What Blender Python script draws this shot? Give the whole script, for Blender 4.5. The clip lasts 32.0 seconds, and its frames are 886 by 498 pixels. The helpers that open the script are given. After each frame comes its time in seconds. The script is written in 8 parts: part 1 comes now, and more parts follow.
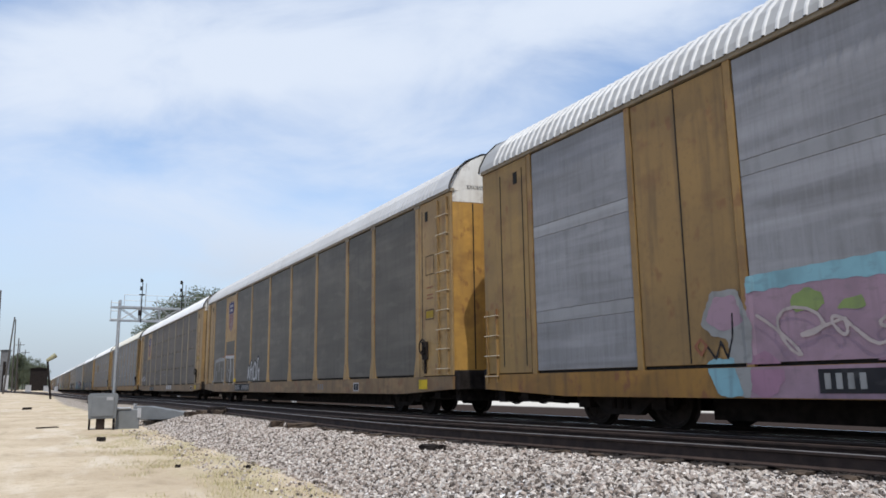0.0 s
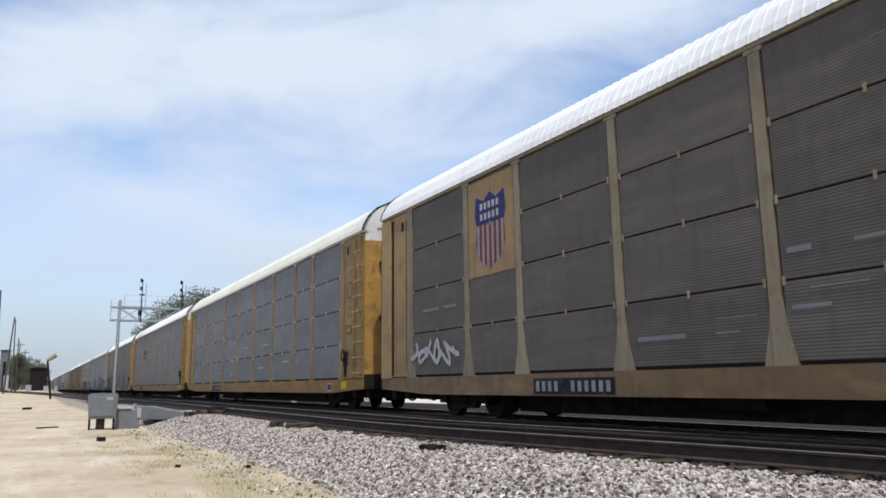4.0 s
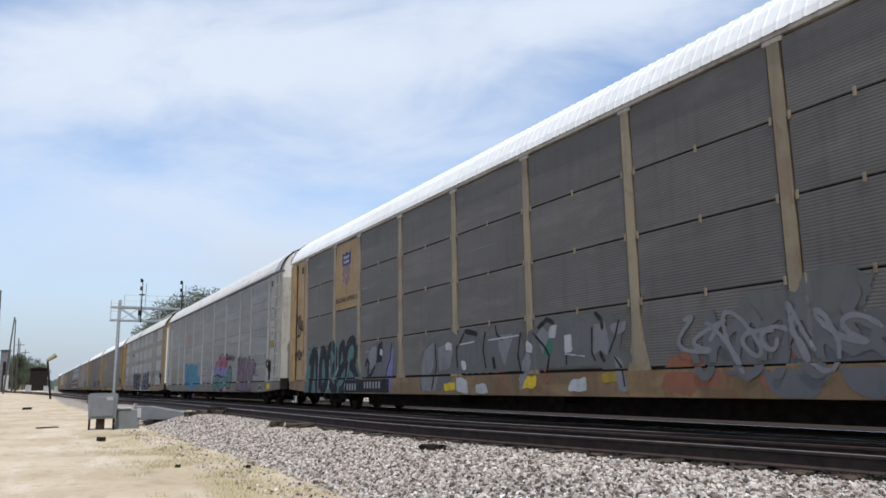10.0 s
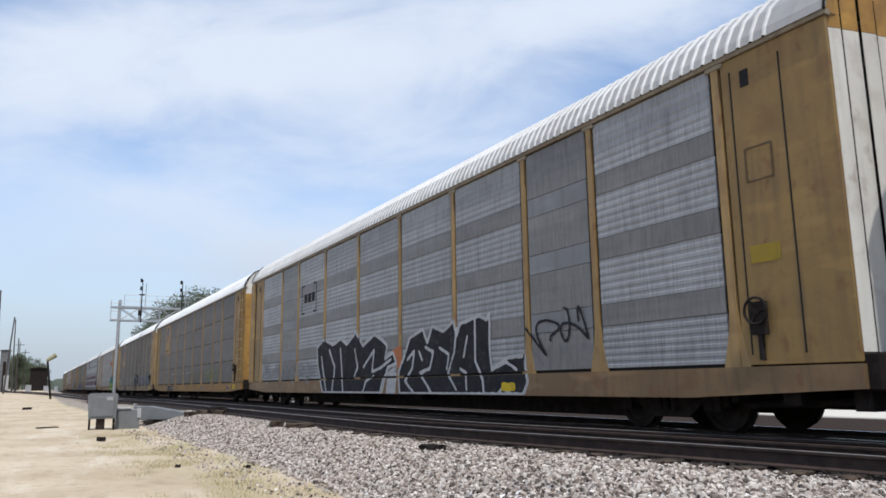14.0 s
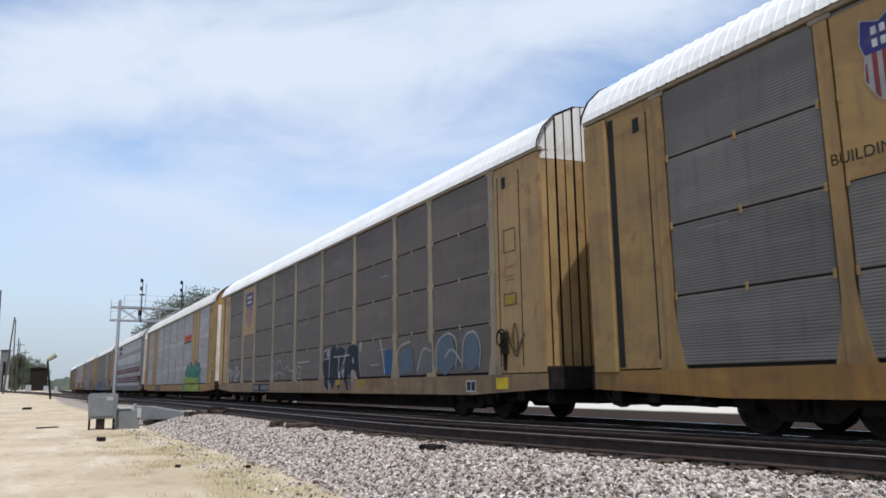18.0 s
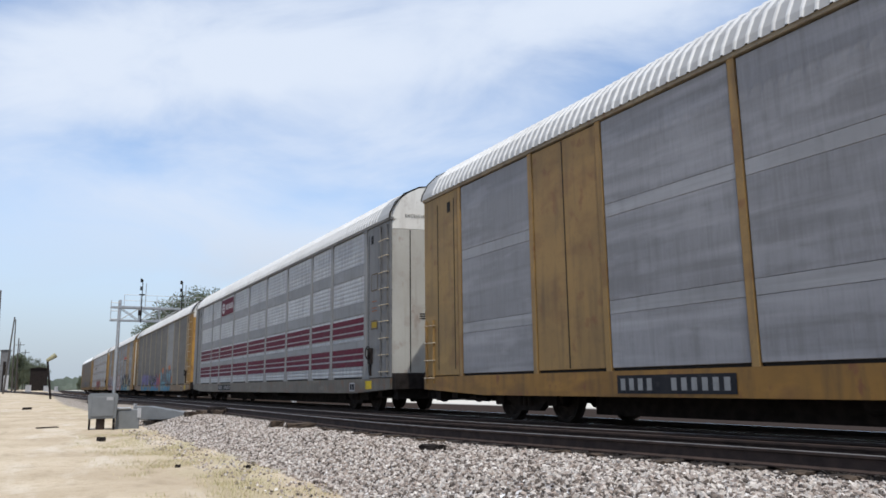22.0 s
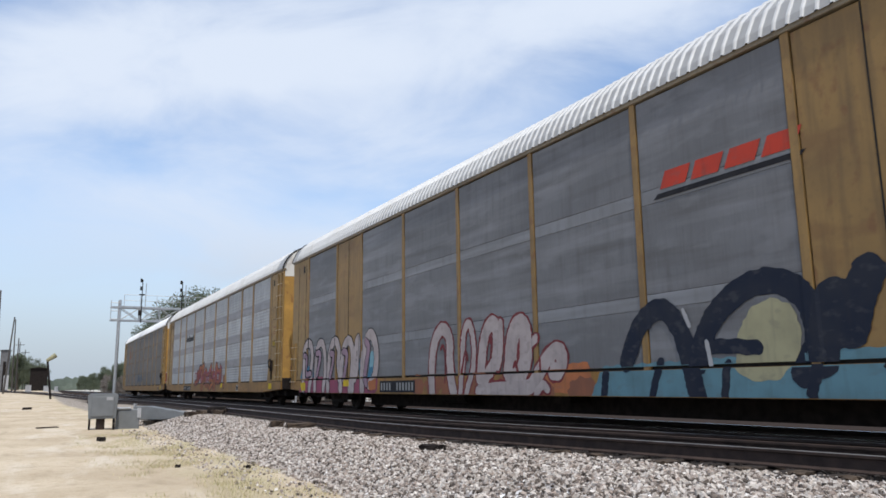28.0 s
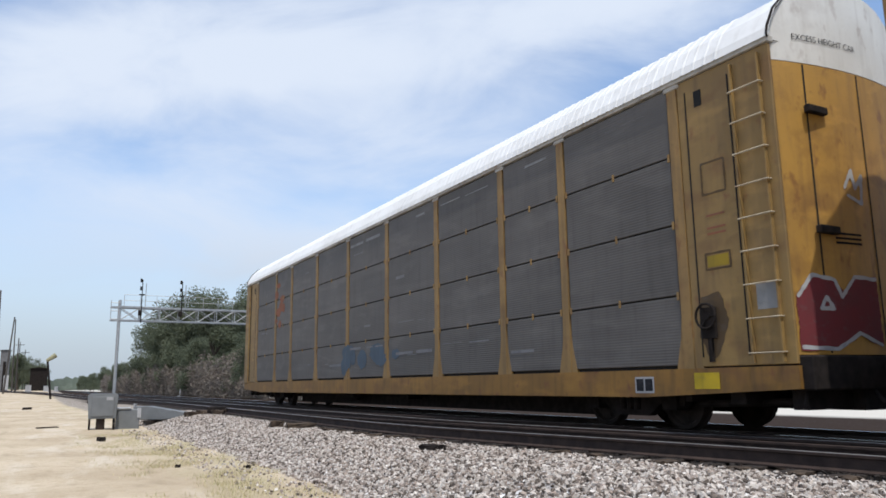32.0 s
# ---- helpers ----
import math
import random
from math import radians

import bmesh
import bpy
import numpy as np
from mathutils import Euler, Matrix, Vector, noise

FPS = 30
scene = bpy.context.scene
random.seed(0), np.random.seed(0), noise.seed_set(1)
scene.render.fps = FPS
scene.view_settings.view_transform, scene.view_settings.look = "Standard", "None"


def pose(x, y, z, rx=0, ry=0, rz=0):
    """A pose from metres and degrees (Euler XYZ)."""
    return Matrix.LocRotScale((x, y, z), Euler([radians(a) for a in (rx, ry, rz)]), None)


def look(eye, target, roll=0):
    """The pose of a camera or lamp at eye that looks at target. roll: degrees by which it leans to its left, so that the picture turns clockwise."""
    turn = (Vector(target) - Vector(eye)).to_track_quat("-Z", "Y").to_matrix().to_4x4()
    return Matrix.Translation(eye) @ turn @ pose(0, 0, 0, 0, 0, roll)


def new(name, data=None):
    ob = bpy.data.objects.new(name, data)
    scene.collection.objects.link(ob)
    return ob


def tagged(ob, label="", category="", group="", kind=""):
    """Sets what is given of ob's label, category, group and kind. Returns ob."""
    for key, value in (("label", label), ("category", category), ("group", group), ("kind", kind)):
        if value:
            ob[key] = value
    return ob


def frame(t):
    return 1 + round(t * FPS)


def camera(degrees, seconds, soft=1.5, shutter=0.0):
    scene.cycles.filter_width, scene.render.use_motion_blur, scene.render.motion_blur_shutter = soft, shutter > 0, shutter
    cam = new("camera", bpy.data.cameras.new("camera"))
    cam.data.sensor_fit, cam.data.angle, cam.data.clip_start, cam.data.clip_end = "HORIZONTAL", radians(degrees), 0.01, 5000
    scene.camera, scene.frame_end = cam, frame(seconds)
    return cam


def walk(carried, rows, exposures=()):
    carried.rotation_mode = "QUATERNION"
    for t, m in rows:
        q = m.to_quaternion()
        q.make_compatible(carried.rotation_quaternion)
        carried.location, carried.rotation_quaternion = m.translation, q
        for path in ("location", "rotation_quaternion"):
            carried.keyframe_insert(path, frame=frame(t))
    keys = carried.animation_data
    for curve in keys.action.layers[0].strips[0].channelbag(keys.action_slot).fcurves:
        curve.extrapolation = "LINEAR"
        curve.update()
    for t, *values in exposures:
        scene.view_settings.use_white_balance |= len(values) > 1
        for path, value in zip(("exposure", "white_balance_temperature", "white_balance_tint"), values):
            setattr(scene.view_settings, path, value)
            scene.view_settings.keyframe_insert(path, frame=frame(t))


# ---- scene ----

# ---------------------------------------------------------------- camera
EYE = Vector((0.0, 0.0, 0.726))
YAW, PITCH, ROLL = radians(61.35), radians(10.32), -0.69
AIM = Vector((-math.sin(YAW) * math.cos(PITCH), math.cos(YAW) * math.cos(PITCH), math.sin(PITCH)))
cam = camera(61.62, 32.0, soft=1.65, shutter=0.03)
VIEW = look(EYE, EYE + AIM * 10, ROLL)
walk(cam, [(0.0, VIEW), (32.0, VIEW)], exposures=[(0.0, 0.0), (32.0, 0.0)])

# ---------------------------------------------------------------- light
SUN = Vector((1.0, -0.26, 2.3)).normalized()
sun = new("sun", bpy.data.lights.new("sun", "SUN"))
sun.data.energy, sun.data.angle, sun.data.color = 3.3, radians(0.6), (1.0, 0.965, 0.90)
sun.matrix_world = look((0, 0, 60), Vector((0, 0, 60)) - SUN)


# cloud banks: where they lie on the sky seen along AIM (right, up), their half sizes, slant and weight
CLOUDS = (
    (-0.38, 0.28, 0.34, 0.12, 12, 0.62), (-0.05, 0.26, 0.40, 0.10, 8, 0.55), (0.25, 0.33, 0.35, 0.07, 10, 0.42), (-0.22, 0.10, 0.36, 0.055, 10, 0.44),
    (-0.20, 0.00, 0.24, 0.055, 4, 0.50), (-0.58, 0.21, 0.14, 0.09, 0, 0.40), (0.10, 0.17, 0.30, 0.05, 24, 0.14), (0.10, -0.08, 0.30, 0.06, 6, 0.22),
)


def sky_world():
    w = bpy.data.worlds.new("sky")
    scene.world = w
    w.use_nodes = True
    nt = w.node_tree
    nt.nodes.clear()
    N, L = nt.nodes.new, nt.links.new

    def calc(op, *vals):
        n = N("ShaderNodeMath")
        n.operation = op
        for k, v in enumerate(vals):
            if isinstance(v, (int, float)):
                n.inputs[k].default_value = v
            else:
                L(v, n.inputs[k])
        return n.outputs[0]

    def ramp(v, a, b, lo=0.0, hi=1.0):
        n = N("ShaderNodeMapRange")
        n.interpolation_type = "SMOOTHSTEP"
        for key, val in (("From Min", a), ("From Max", b), ("To Min", lo), ("To Max", hi)):
            n.inputs[key].default_value = val
        L(v, n.inputs["Value"])
        return n.outputs[0]
    out, bg, sky = N("ShaderNodeOutputWorld"), N("ShaderNodeBackground"), N("ShaderNodeTexSky")
    sky.sky_type, sky.sun_disc = "NISHITA", False
    sky.sun_elevation, sky.sun_rotation = math.asin(SUN.z), math.atan2(SUN.x, SUN.y)
    sky.air_density, sky.dust_density, sky.ozone_density = 1.0, 0.7, 1.2
    co = N("ShaderNodeTexCoord").outputs["Generated"]
    sep = N("ShaderNodeSeparateXYZ")
    L(co, sep.inputs[0])
    right = AIM.cross(Vector((0, 0, 1))).normalized()
    upward = right.cross(AIM)

    def dot(v):
        n = N("ShaderNodeVectorMath")
        n.operation = "DOT_PRODUCT"
        L(co, n.inputs[0])
        n.inputs[1].default_value = v
        return n.outputs["Value"]
    ahead = calc("MAXIMUM", dot(AIM), 0.05)
    u, v = calc("DIVIDE", dot(right), ahead), calc("DIVIDE", dot(upward), ahead)
    flat = N("ShaderNodeCombineXYZ")
    L(u, flat.inputs[0])
    L(v, flat.inputs[1])
    # wisps, drawn out along the wind
    mp = N("ShaderNodeMapping")
    mp.inputs["Rotation"].default_value = (0, 0, radians(-14))
    mp.inputs["Scale"].default_value = (1.0, 2.3, 1.0)
    L(flat.outputs[0], mp.inputs[0])
    big, fine = N("ShaderNodeTexNoise"), N("ShaderNodeTexNoise")
    big.inputs["Scale"].default_value, big.inputs["Detail"].default_value, big.inputs["Roughness"].default_value, big.inputs["Distortion"].default_value = 3.2, 8.0, 0.55, 0.5
    fine.inputs["Scale"].default_value, fine.inputs["Detail"].default_value = 2.2, 3.0
    L(mp.outputs[0], big.inputs["Vector"])
    L(mp.outputs[0], fine.inputs["Vector"])
    wob = calc("MULTIPLY", calc("SUBTRACT", fine.outputs["Fac"], 0.5), 0.22)
    u2, v2 = calc("ADD", u, wob), calc("ADD", v, calc("MULTIPLY", wob, 0.6))
    total = calc("MULTIPLY", calc("SUBTRACT", big.outputs["Fac"], 0.5), 1.5)
    for cx, cy, rx, ry, slant, weight in CLOUDS:
        c, sn = math.cos(radians(slant)), math.sin(radians(slant))
        du, dv = calc("SUBTRACT", u2, cx), calc("SUBTRACT", v2, cy)
        a = calc("DIVIDE", calc("ADD", calc("MULTIPLY", du, c), calc("MULTIPLY", dv, sn)), rx)
        b = calc("DIVIDE", calc("SUBTRACT", calc("MULTIPLY", dv, c), calc("MULTIPLY", du, sn)), ry)
        d2 = calc("ADD", calc("MULTIPLY", a, a), calc("MULTIPLY", b, b))
        total = calc("ADD", total, calc("MULTIPLY", calc("POWER", 2.718, calc("MULTIPLY", d2, -1.0)), weight))
    # behind and overhead the cover goes on as an even mix
    front = ramp(dot(AIM), 0.25, 0.6)
    total = calc("ADD", calc("MULTIPLY", total, front), calc("MULTIPLY", calc("SUBTRACT", 1.0, front), 0.45))
    cover = ramp(total, 0.0, 0.92, 0.0, 0.96)
    haze = ramp(sep.outputs["Z"], -0.02, 0.32, 0.97, 0.05)
    both = calc("SUBTRACT", 1.0, calc("MULTIPLY", calc("SUBTRACT", 1.0, cover), calc("SUBTRACT", 1.0, haze)))
    tint = N("ShaderNodeMix")
    tint.data_type = "RGBA"
    tint.inputs["Factor"].default_value = 1.0
    tint.blend_type = "MULTIPLY"
    L(sky.outputs[0], tint.inputs["A"])
    tint.inputs["B"].default_value = (1.25, 1.35, 1.45, 1)
    mix = N("ShaderNodeMix")
    mix.data_type = "RGBA"
    L(both, mix.inputs["Factor"])
    L(tint.outputs["Result"], mix.inputs["A"])
    pale = N("ShaderNodeMix")
    pale.data_type = "RGBA"
    L(ramp(sep.outputs["Z"], 0.0, 0.27), pale.inputs["Factor"])
    pale.inputs["A"].default_value, pale.inputs["B"].default_value = (3.45, 4.0, 4.7, 1), (5.6, 6.2, 7.2, 1)
    L(pale.outputs["Result"], mix.inputs["B"])
    L(mix.outputs["Result"], bg.inputs["Color"])
    bg.inputs["Strength"].default_value = 0.135
    L(bg.outputs[0], out.inputs["Surface"])


sky_world()


# ---------------------------------------------------------------- materials
def material(name, rough=0.6, metal=0.0, spec=0.4):
    m = bpy.data.materials.new(name)
    m.use_nodes = True
    b = m.node_tree.nodes["Principled BSDF"]
    b.inputs["Roughness"].default_value, b.inputs["Metallic"].default_value = rough, metal
    b.inputs["Specular IOR Level"].default_value = spec
    return m, m.node_tree, b


def spread_coords(nt):
    """Object coordinates, shifted for each object by its random number."""
    co, info, add = nt.nodes.new("ShaderNodeTexCoord"), nt.nodes.new("ShaderNodeObjectInfo"), nt.nodes.new("ShaderNodeVectorMath")
    add.operation = "MULTIPLY_ADD"
    comb = nt.nodes.new("ShaderNodeCombineXYZ")
    for k in range(3):
        nt.links.new(info.outputs["Random"], comb.inputs[k])
    nt.links.new(comb.outputs[0], add.inputs[0])
    add.inputs[1].default_value = (37.0, 11.0, 23.0)
    nt.links.new(co.outputs["Object"], add.inputs[2])
    return add.outputs[0], info.outputs["Random"], co.outputs["Object"]


def noise_fac(nt, vec, scale, detail=4.0, stretch=(1, 1, 1), lo=0.35, hi=0.65):
    mp, n, r = nt.nodes.new("ShaderNodeMapping"), nt.nodes.new("ShaderNodeTexNoise"), nt.nodes.new("ShaderNodeMapRange")
    mp.inputs["Scale"].default_value = stretch
    nt.links.new(vec, mp.inputs[0])
    nt.links.new(mp.outputs[0], n.inputs["Vector"])
    n.inputs["Scale"].default_value, n.inputs["Detail"].default_value = scale, detail
    r.inputs["From Min"].default_value, r.inputs["From Max"].default_value = lo, hi
    nt.links.new(n.outputs["Fac"], r.inputs["Value"])
    return r.outputs[0]


def blend(nt, fac, a, b, amount=1.0):
    mx = nt.nodes.new("ShaderNodeMix")
    mx.data_type = "RGBA"
    if amount < 1.0:
        ml = nt.nodes.new("ShaderNodeMath")
        ml.operation = "MULTIPLY"
        ml.inputs[1].default_value = amount
        nt.links.new(fac, ml.inputs[0])
        fac = ml.outputs[0]
    nt.links.new(fac, mx.inputs["Factor"])
    for key, v in (("A", a), ("B", b)):
        if isinstance(v, tuple):
            mx.inputs[key].default_value = (*v, 1)
        else:
            nt.links.new(v, mx.inputs[key])
    return mx.outputs["Result"]


def bump(nt, b, height, strength=0.3, distance=0.01):
    bp = nt.nodes.new("ShaderNodeBump")
    bp.inputs["Strength"].default_value, bp.inputs["Distance"].default_value = strength, distance
    nt.links.new(height, bp.inputs["Height"])
    nt.links.new(bp.outputs[0], b.inputs["Normal"])


def weathered(name, colour, grime=(0.10, 0.085, 0.065), amount=0.55, rust=0.0, rough=0.6, ribs=0.0, metal=0.0, pale=None, vary=0.25, along=0.0, upright=0.0, patch=0.0):
    """Old paint or galvanised sheet: dirt clouds, streaks that run down, specks; ribs: pitch of fine pressed ribs."""
    m, nt, b = material(name, rough, metal)
    vec, rnd, raw = spread_coords(nt)
    c = blend(nt, noise_fac(nt, vec, 0.9, 5, (1, 1, 1), 0.42, 0.72), colour, grime, amount * 0.7)
    if pale:
        c = blend(nt, noise_fac(nt, vec, 1.1, 6, (0.5, 1, 1.6), 0.50, 0.74), c, pale, 0.7)
    c = blend(nt, noise_fac(nt, vec, 3.0, 5, (2.2, 2.2, 0.22), 0.50, 0.78), c, grime, amount)
    c = blend(nt, noise_fac(nt, vec, 14.0, 3, (1, 1, 1), 0.55, 0.75), c, grime, amount * 0.35)
    if along:
        # lengthwise streaks: pale ones paint glints between ribs, dark ones are stains
        c = blend(nt, noise_fac(nt, vec, 1.0, 6, (0.22, 1.0, 3.4), 0.47, 0.66), c, tuple(v * 1.55 for v in colour), along)
        c = blend(nt, noise_fac(nt, vec, 1.3, 6, (0.25, 1.0, 4.0), 0.52, 0.72), c, grime, along)
    if upright:
        # rows of vent holes: dark dashes and pale highlights painted as upright streaks
        c = blend(nt, noise_fac(nt, vec, 1.0, 5, (30.0, 1.0, 2.4), 0.47, 0.66), c, grime, upright)
        c = blend(nt, noise_fac(nt, vec, 1.0, 5, (24.0, 2.0, 1.6), 0.50, 0.68), c, tuple(min(0.8, v * 1.35) for v in colour), upright)
    if patch:
        # broad worn and rubbed places
        c = blend(nt, noise_fac(nt, vec, 0.55, 6, (0.6, 1.0, 1.3), 0.46, 0.60), c, tuple(v * 0.62 for v in colour), patch)
        c = blend(nt, noise_fac(nt, vec, 1.9, 7, (0.5, 1.0, 1.6), 0.56, 0.66), c, tuple(v * 1.45 for v in colour), patch)
    if rust:
        c = blend(nt, noise_fac(nt, vec, 1.6, 7, (0.7, 1, 1.2), 0.55, 0.66), c, (0.135, 0.060, 0.026), rust * 0.6)
        c = blend(nt, noise_fac(nt, vec, 5.0, 6, (1, 1, 0.6), 0.60, 0.70), c, (0.16, 0.062, 0.028), rust)
    tone = nt.nodes.new("ShaderNodeMapRange")
    tone.inputs["To Min"].default_value, tone.inputs["To Max"].default_value = 1.0 - vary * 0.5, 1.0 + vary * 0.5
    nt.links.new(rnd, tone.inputs["Value"])
    hs = nt.nodes.new("ShaderNodeHueSaturation")
    nt.links.new(tone.outputs[0], hs.inputs["Value"])
    nt.links.new(c, hs.inputs["Color"])
    nt.links.new(hs.outputs[0], b.inputs["Base Color"])
    if ribs:
        wv, mp = nt.nodes.new("ShaderNodeTexWave"), nt.nodes.new("ShaderNodeMapping")
        nt.links.new(raw, mp.inputs[0])
        wv.wave_type, wv.bands_direction = "BANDS", "Z"
        wv.inputs["Scale"].default_value = 0.314 / ribs
        nt.links.new(mp.outputs[0], wv.inputs["Vector"])
        bump(nt, b, wv.outputs["Fac"], 0.30, 0.008)
    else:
        bump(nt, b, noise_fac(nt, vec, 2.2, 5, (1, 1, 1), 0.3, 0.7), 0.25, 0.012)
    return m


def plain(name, colour, rough=0.6, metal=0.0, vary=0.3, scale=6.0, spec=0.4):
    m, nt, b = material(name, rough, metal, spec)
    vec, rnd, raw = spread_coords(nt)
    dark = tuple(v * (1 - vary) for v in colour)
    c = blend(nt, noise_fac(nt, vec, scale, 5), colour, dark)
    nt.links.new(c, b.inputs["Base Color"])
    bump(nt, b, noise_fac(nt, vec, scale * 3, 4), 0.2, 0.006)
    return m


YELLOW = weathered("yellow_paint", (0.272, 0.166, 0.058), (0.075, 0.050, 0.030), 0.60, rust=0.55, vary=0.2)
YELLOW_PALE = weathered("faded_yellow_paint", (0.310, 0.200, 0.082), (0.105, 0.073, 0.044), 0.52, rust=0.55, vary=0.2)
POST_TAN = weathered("grimy_tan_post", (0.235, 0.192, 0.125), (0.112, 0.092, 0.068), 0.6, rust=0.5, vary=0.25)
SILL_YELLOW = weathered("grimy_yellow_sill", (0.255, 0.130, 0.026), (0.056, 0.036, 0.022), 0.58, rust=0.8, vary=0.1, patch=0.35)
SILL_PALE = weathered("grimy_tan_sill", (0.195, 0.122, 0.058), (0.046, 0.034, 0.027), 0.70, rust=0.9, vary=0.1, patch=0.45)
SILL_GREY = weathered("grimy_grey_brown_sill", (0.130, 0.116, 0.096), (0.050, 0.040, 0.033), 0.75, rust=0.6, vary=0.1, patch=0.45)
GREY_RIB = weathered("grey_ribbed_sheet", (0.132, 0.131, 0.134), (0.075, 0.07, 0.068), 0.55, ribs=0.042, rough=0.55, vary=0.18, pale=(0.165, 0.164, 0.166), patch=0.25, along=0.2)
BROWN_RIB = weathered("brown_grey_ribbed_sheet", (0.092, 0.077, 0.066), (0.052, 0.043, 0.036), 0.55, ribs=0.042, rough=0.65, vary=0.2, patch=0.3, along=0.25)
DUSK_RIB = weathered("dull_grey_ribbed_sheet", (0.106, 0.097, 0.090), (0.062, 0.055, 0.050), 0.55, ribs=0.042, rough=0.62, vary=0.18, patch=0.3, along=0.25)
BROWN_FLAT = weathered("brown_grey_sheet", (0.095, 0.086, 0.074), (0.050, 0.043, 0.036), 0.6, rough=0.65, vary=0.14, pale=(0.135, 0.123, 0.108), patch=0.4, along=0.3)
GALV = weathered("galvanised_sheet", (0.345, 0.354, 0.366), (0.15, 0.15, 0.15), 0.55, rough=0.55, metal=0.12, vary=0.12, pale=(0.41, 0.422, 0.435), upright=0.55)
GALV_DULL = weathered("dull_galvanised_sheet", (0.172, 0.170, 0.166), (0.088, 0.084, 0.079), 0.5, rough=0.55, metal=0.1, vary=0.14, along=0.35, upright=0.4, patch=0.2)
GALV_DARK = weathered("dark_galvanised_band", (0.190, 0.195, 0.203), (0.105, 0.102, 0.098), 0.5, rough=0.6, vary=0.12, patch=0.25)
GREY_SMOOTH = weathered("grey_smooth_sheet", (0.150, 0.152, 0.160), (0.085, 0.080, 0.077), 0.55, rough=0.6, vary=0.12, along=0.6, upright=0.15, patch=0.35)
PALE_BAND = weathered("pale_grey_band", (0.195, 0.20, 0.212), (0.12, 0.118, 0.116), 0.6, rough=0.6, vary=0.14, along=0.6)
GALV_MAUVE = weathered("worn_galvanised_sheet", (0.225, 0.224, 0.236), (0.12, 0.115, 0.115), 0.5, rough=0.55, metal=0.1, vary=0.12, along=0.5, upright=0.18, patch=0.3)
MAUVE_BAND = weathered("worn_galvanised_band", (0.265, 0.265, 0.275), (0.15, 0.147, 0.147), 0.5, rough=0.55, metal=0.1, vary=0.12, along=0.5)
GALV_OLD = weathered("old_galvanised_sheet", (0.275, 0.28, 0.288), (0.13, 0.127, 0.125), 0.55, rough=0.55, metal=0.12, vary=0.14, along=0.25, upright=0.45)
POST_GREY = weathered("grey_post_paint", (0.205, 0.205, 0.203), (0.105, 0.10, 0.093), 0.55, rough=0.6, vary=0.1)
POST_LIGHT = weathered("pale_grey_post_paint", (0.295, 0.288, 0.272), (0.15, 0.14, 0.125), 0.55, rust=0.3, vary=0.1)
END_GREY = weathered("dirty_grey_end_sheet", (0.150, 0.150, 0.150), (0.075, 0.07, 0.066), 0.6, rough=0.6, vary=0.1)
CHORD_PALE = weathered("dirty_white_edge_rail", (0.42, 0.40, 0.36), (0.17, 0.145, 0.115), 0.75, rust=0.35, vary=0.1)
CHORD_TAN = weathered("dirty_tan_edge_rail", (0.235, 0.195, 0.135), (0.11, 0.09, 0.068), 0.7, rust=0.4, vary=0.1)
# dark grey that holds the shadow strip under the roof's edge
CHORD_SHADED = weathered("shadowy_grey_edge_rail", (0.165, 0.165, 0.163), (0.085, 0.08, 0.075), 0.7, rust=0.2, vary=0.1)
END_PALE = weathered("pale_cream_end_door_paint", (0.40, 0.387, 0.35), (0.25, 0.23, 0.20), 0.45, rust=0.3, rough=0.55, vary=0.05)
RUNG_TAN = weathered("worn_tan_rung_paint", (0.47, 0.40, 0.29), (0.2, 0.16, 0.11), 0.5, rust=0.4, vary=0.1)
WHITE_ROOF = weathered("white_roof_paint", (0.78, 0.78, 0.77), (0.45, 0.43, 0.40), 0.35, rough=0.5, vary=0.05)
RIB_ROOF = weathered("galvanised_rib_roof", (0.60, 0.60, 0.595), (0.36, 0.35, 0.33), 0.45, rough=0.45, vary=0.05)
CREAM_ROOF = weathered("cream_roof_paint", (0.70, 0.68, 0.60), (0.42, 0.39, 0.33), 0.35, rough=0.5, vary=0.05)
GREY_ROOF = weathered("grey_galvanised_roof", (0.50, 0.50, 0.50), (0.32, 0.31, 0.30), 0.4, rough=0.5, vary=0.05)
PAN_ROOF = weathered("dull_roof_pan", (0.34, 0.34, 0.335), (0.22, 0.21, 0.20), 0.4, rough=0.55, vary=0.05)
WHITE_END = weathered("white_end_paint", (0.70, 0.685, 0.64), (0.36, 0.32, 0.27), 0.38, rust=0.3, rough=0.5, vary=0.05)
# brighter copy of the yellow: sunlight on the end doors put into the colour
YELLOW_LIT = weathered("sunlit_yellow_end_door_paint", (0.42, 0.232, 0.050), (0.18, 0.10, 0.044), 0.55, rust=0.6, vary=0.1, patch=0.35)
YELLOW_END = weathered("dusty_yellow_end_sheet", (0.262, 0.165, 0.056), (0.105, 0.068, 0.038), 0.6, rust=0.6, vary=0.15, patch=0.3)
DARK = plain("black_steel", (0.027, 0.0215, 0.0195), 0.9, spec=0.15, vary=0.5)
RUSTY = plain("rusty_steel", (0.050, 0.031, 0.024), 0.85, vary=0.5)
WHEEL = plain("dusty_wheel_steel", (0.034, 0.026, 0.022), 0.85, spec=0.15, vary=0.45)
RAIL_TOP = plain("worn_rail_steel", (0.55, 0.54, 0.54), 0.25, 1.0, vary=0.15)
RAIL_DULL = plain("dull_rail_head", (0.30, 0.285, 0.28), 0.40, 0.5, vary=0.3)
# near-black for joints and slots, and as painted shade behind open gaps
SEAM = plain("seam_and_gap_shade", (0.012, 0.012, 0.012), 0.9)
BRIGHT = plain("bare_light_steel", (0.48, 0.47, 0.45), 0.45, 0.4)


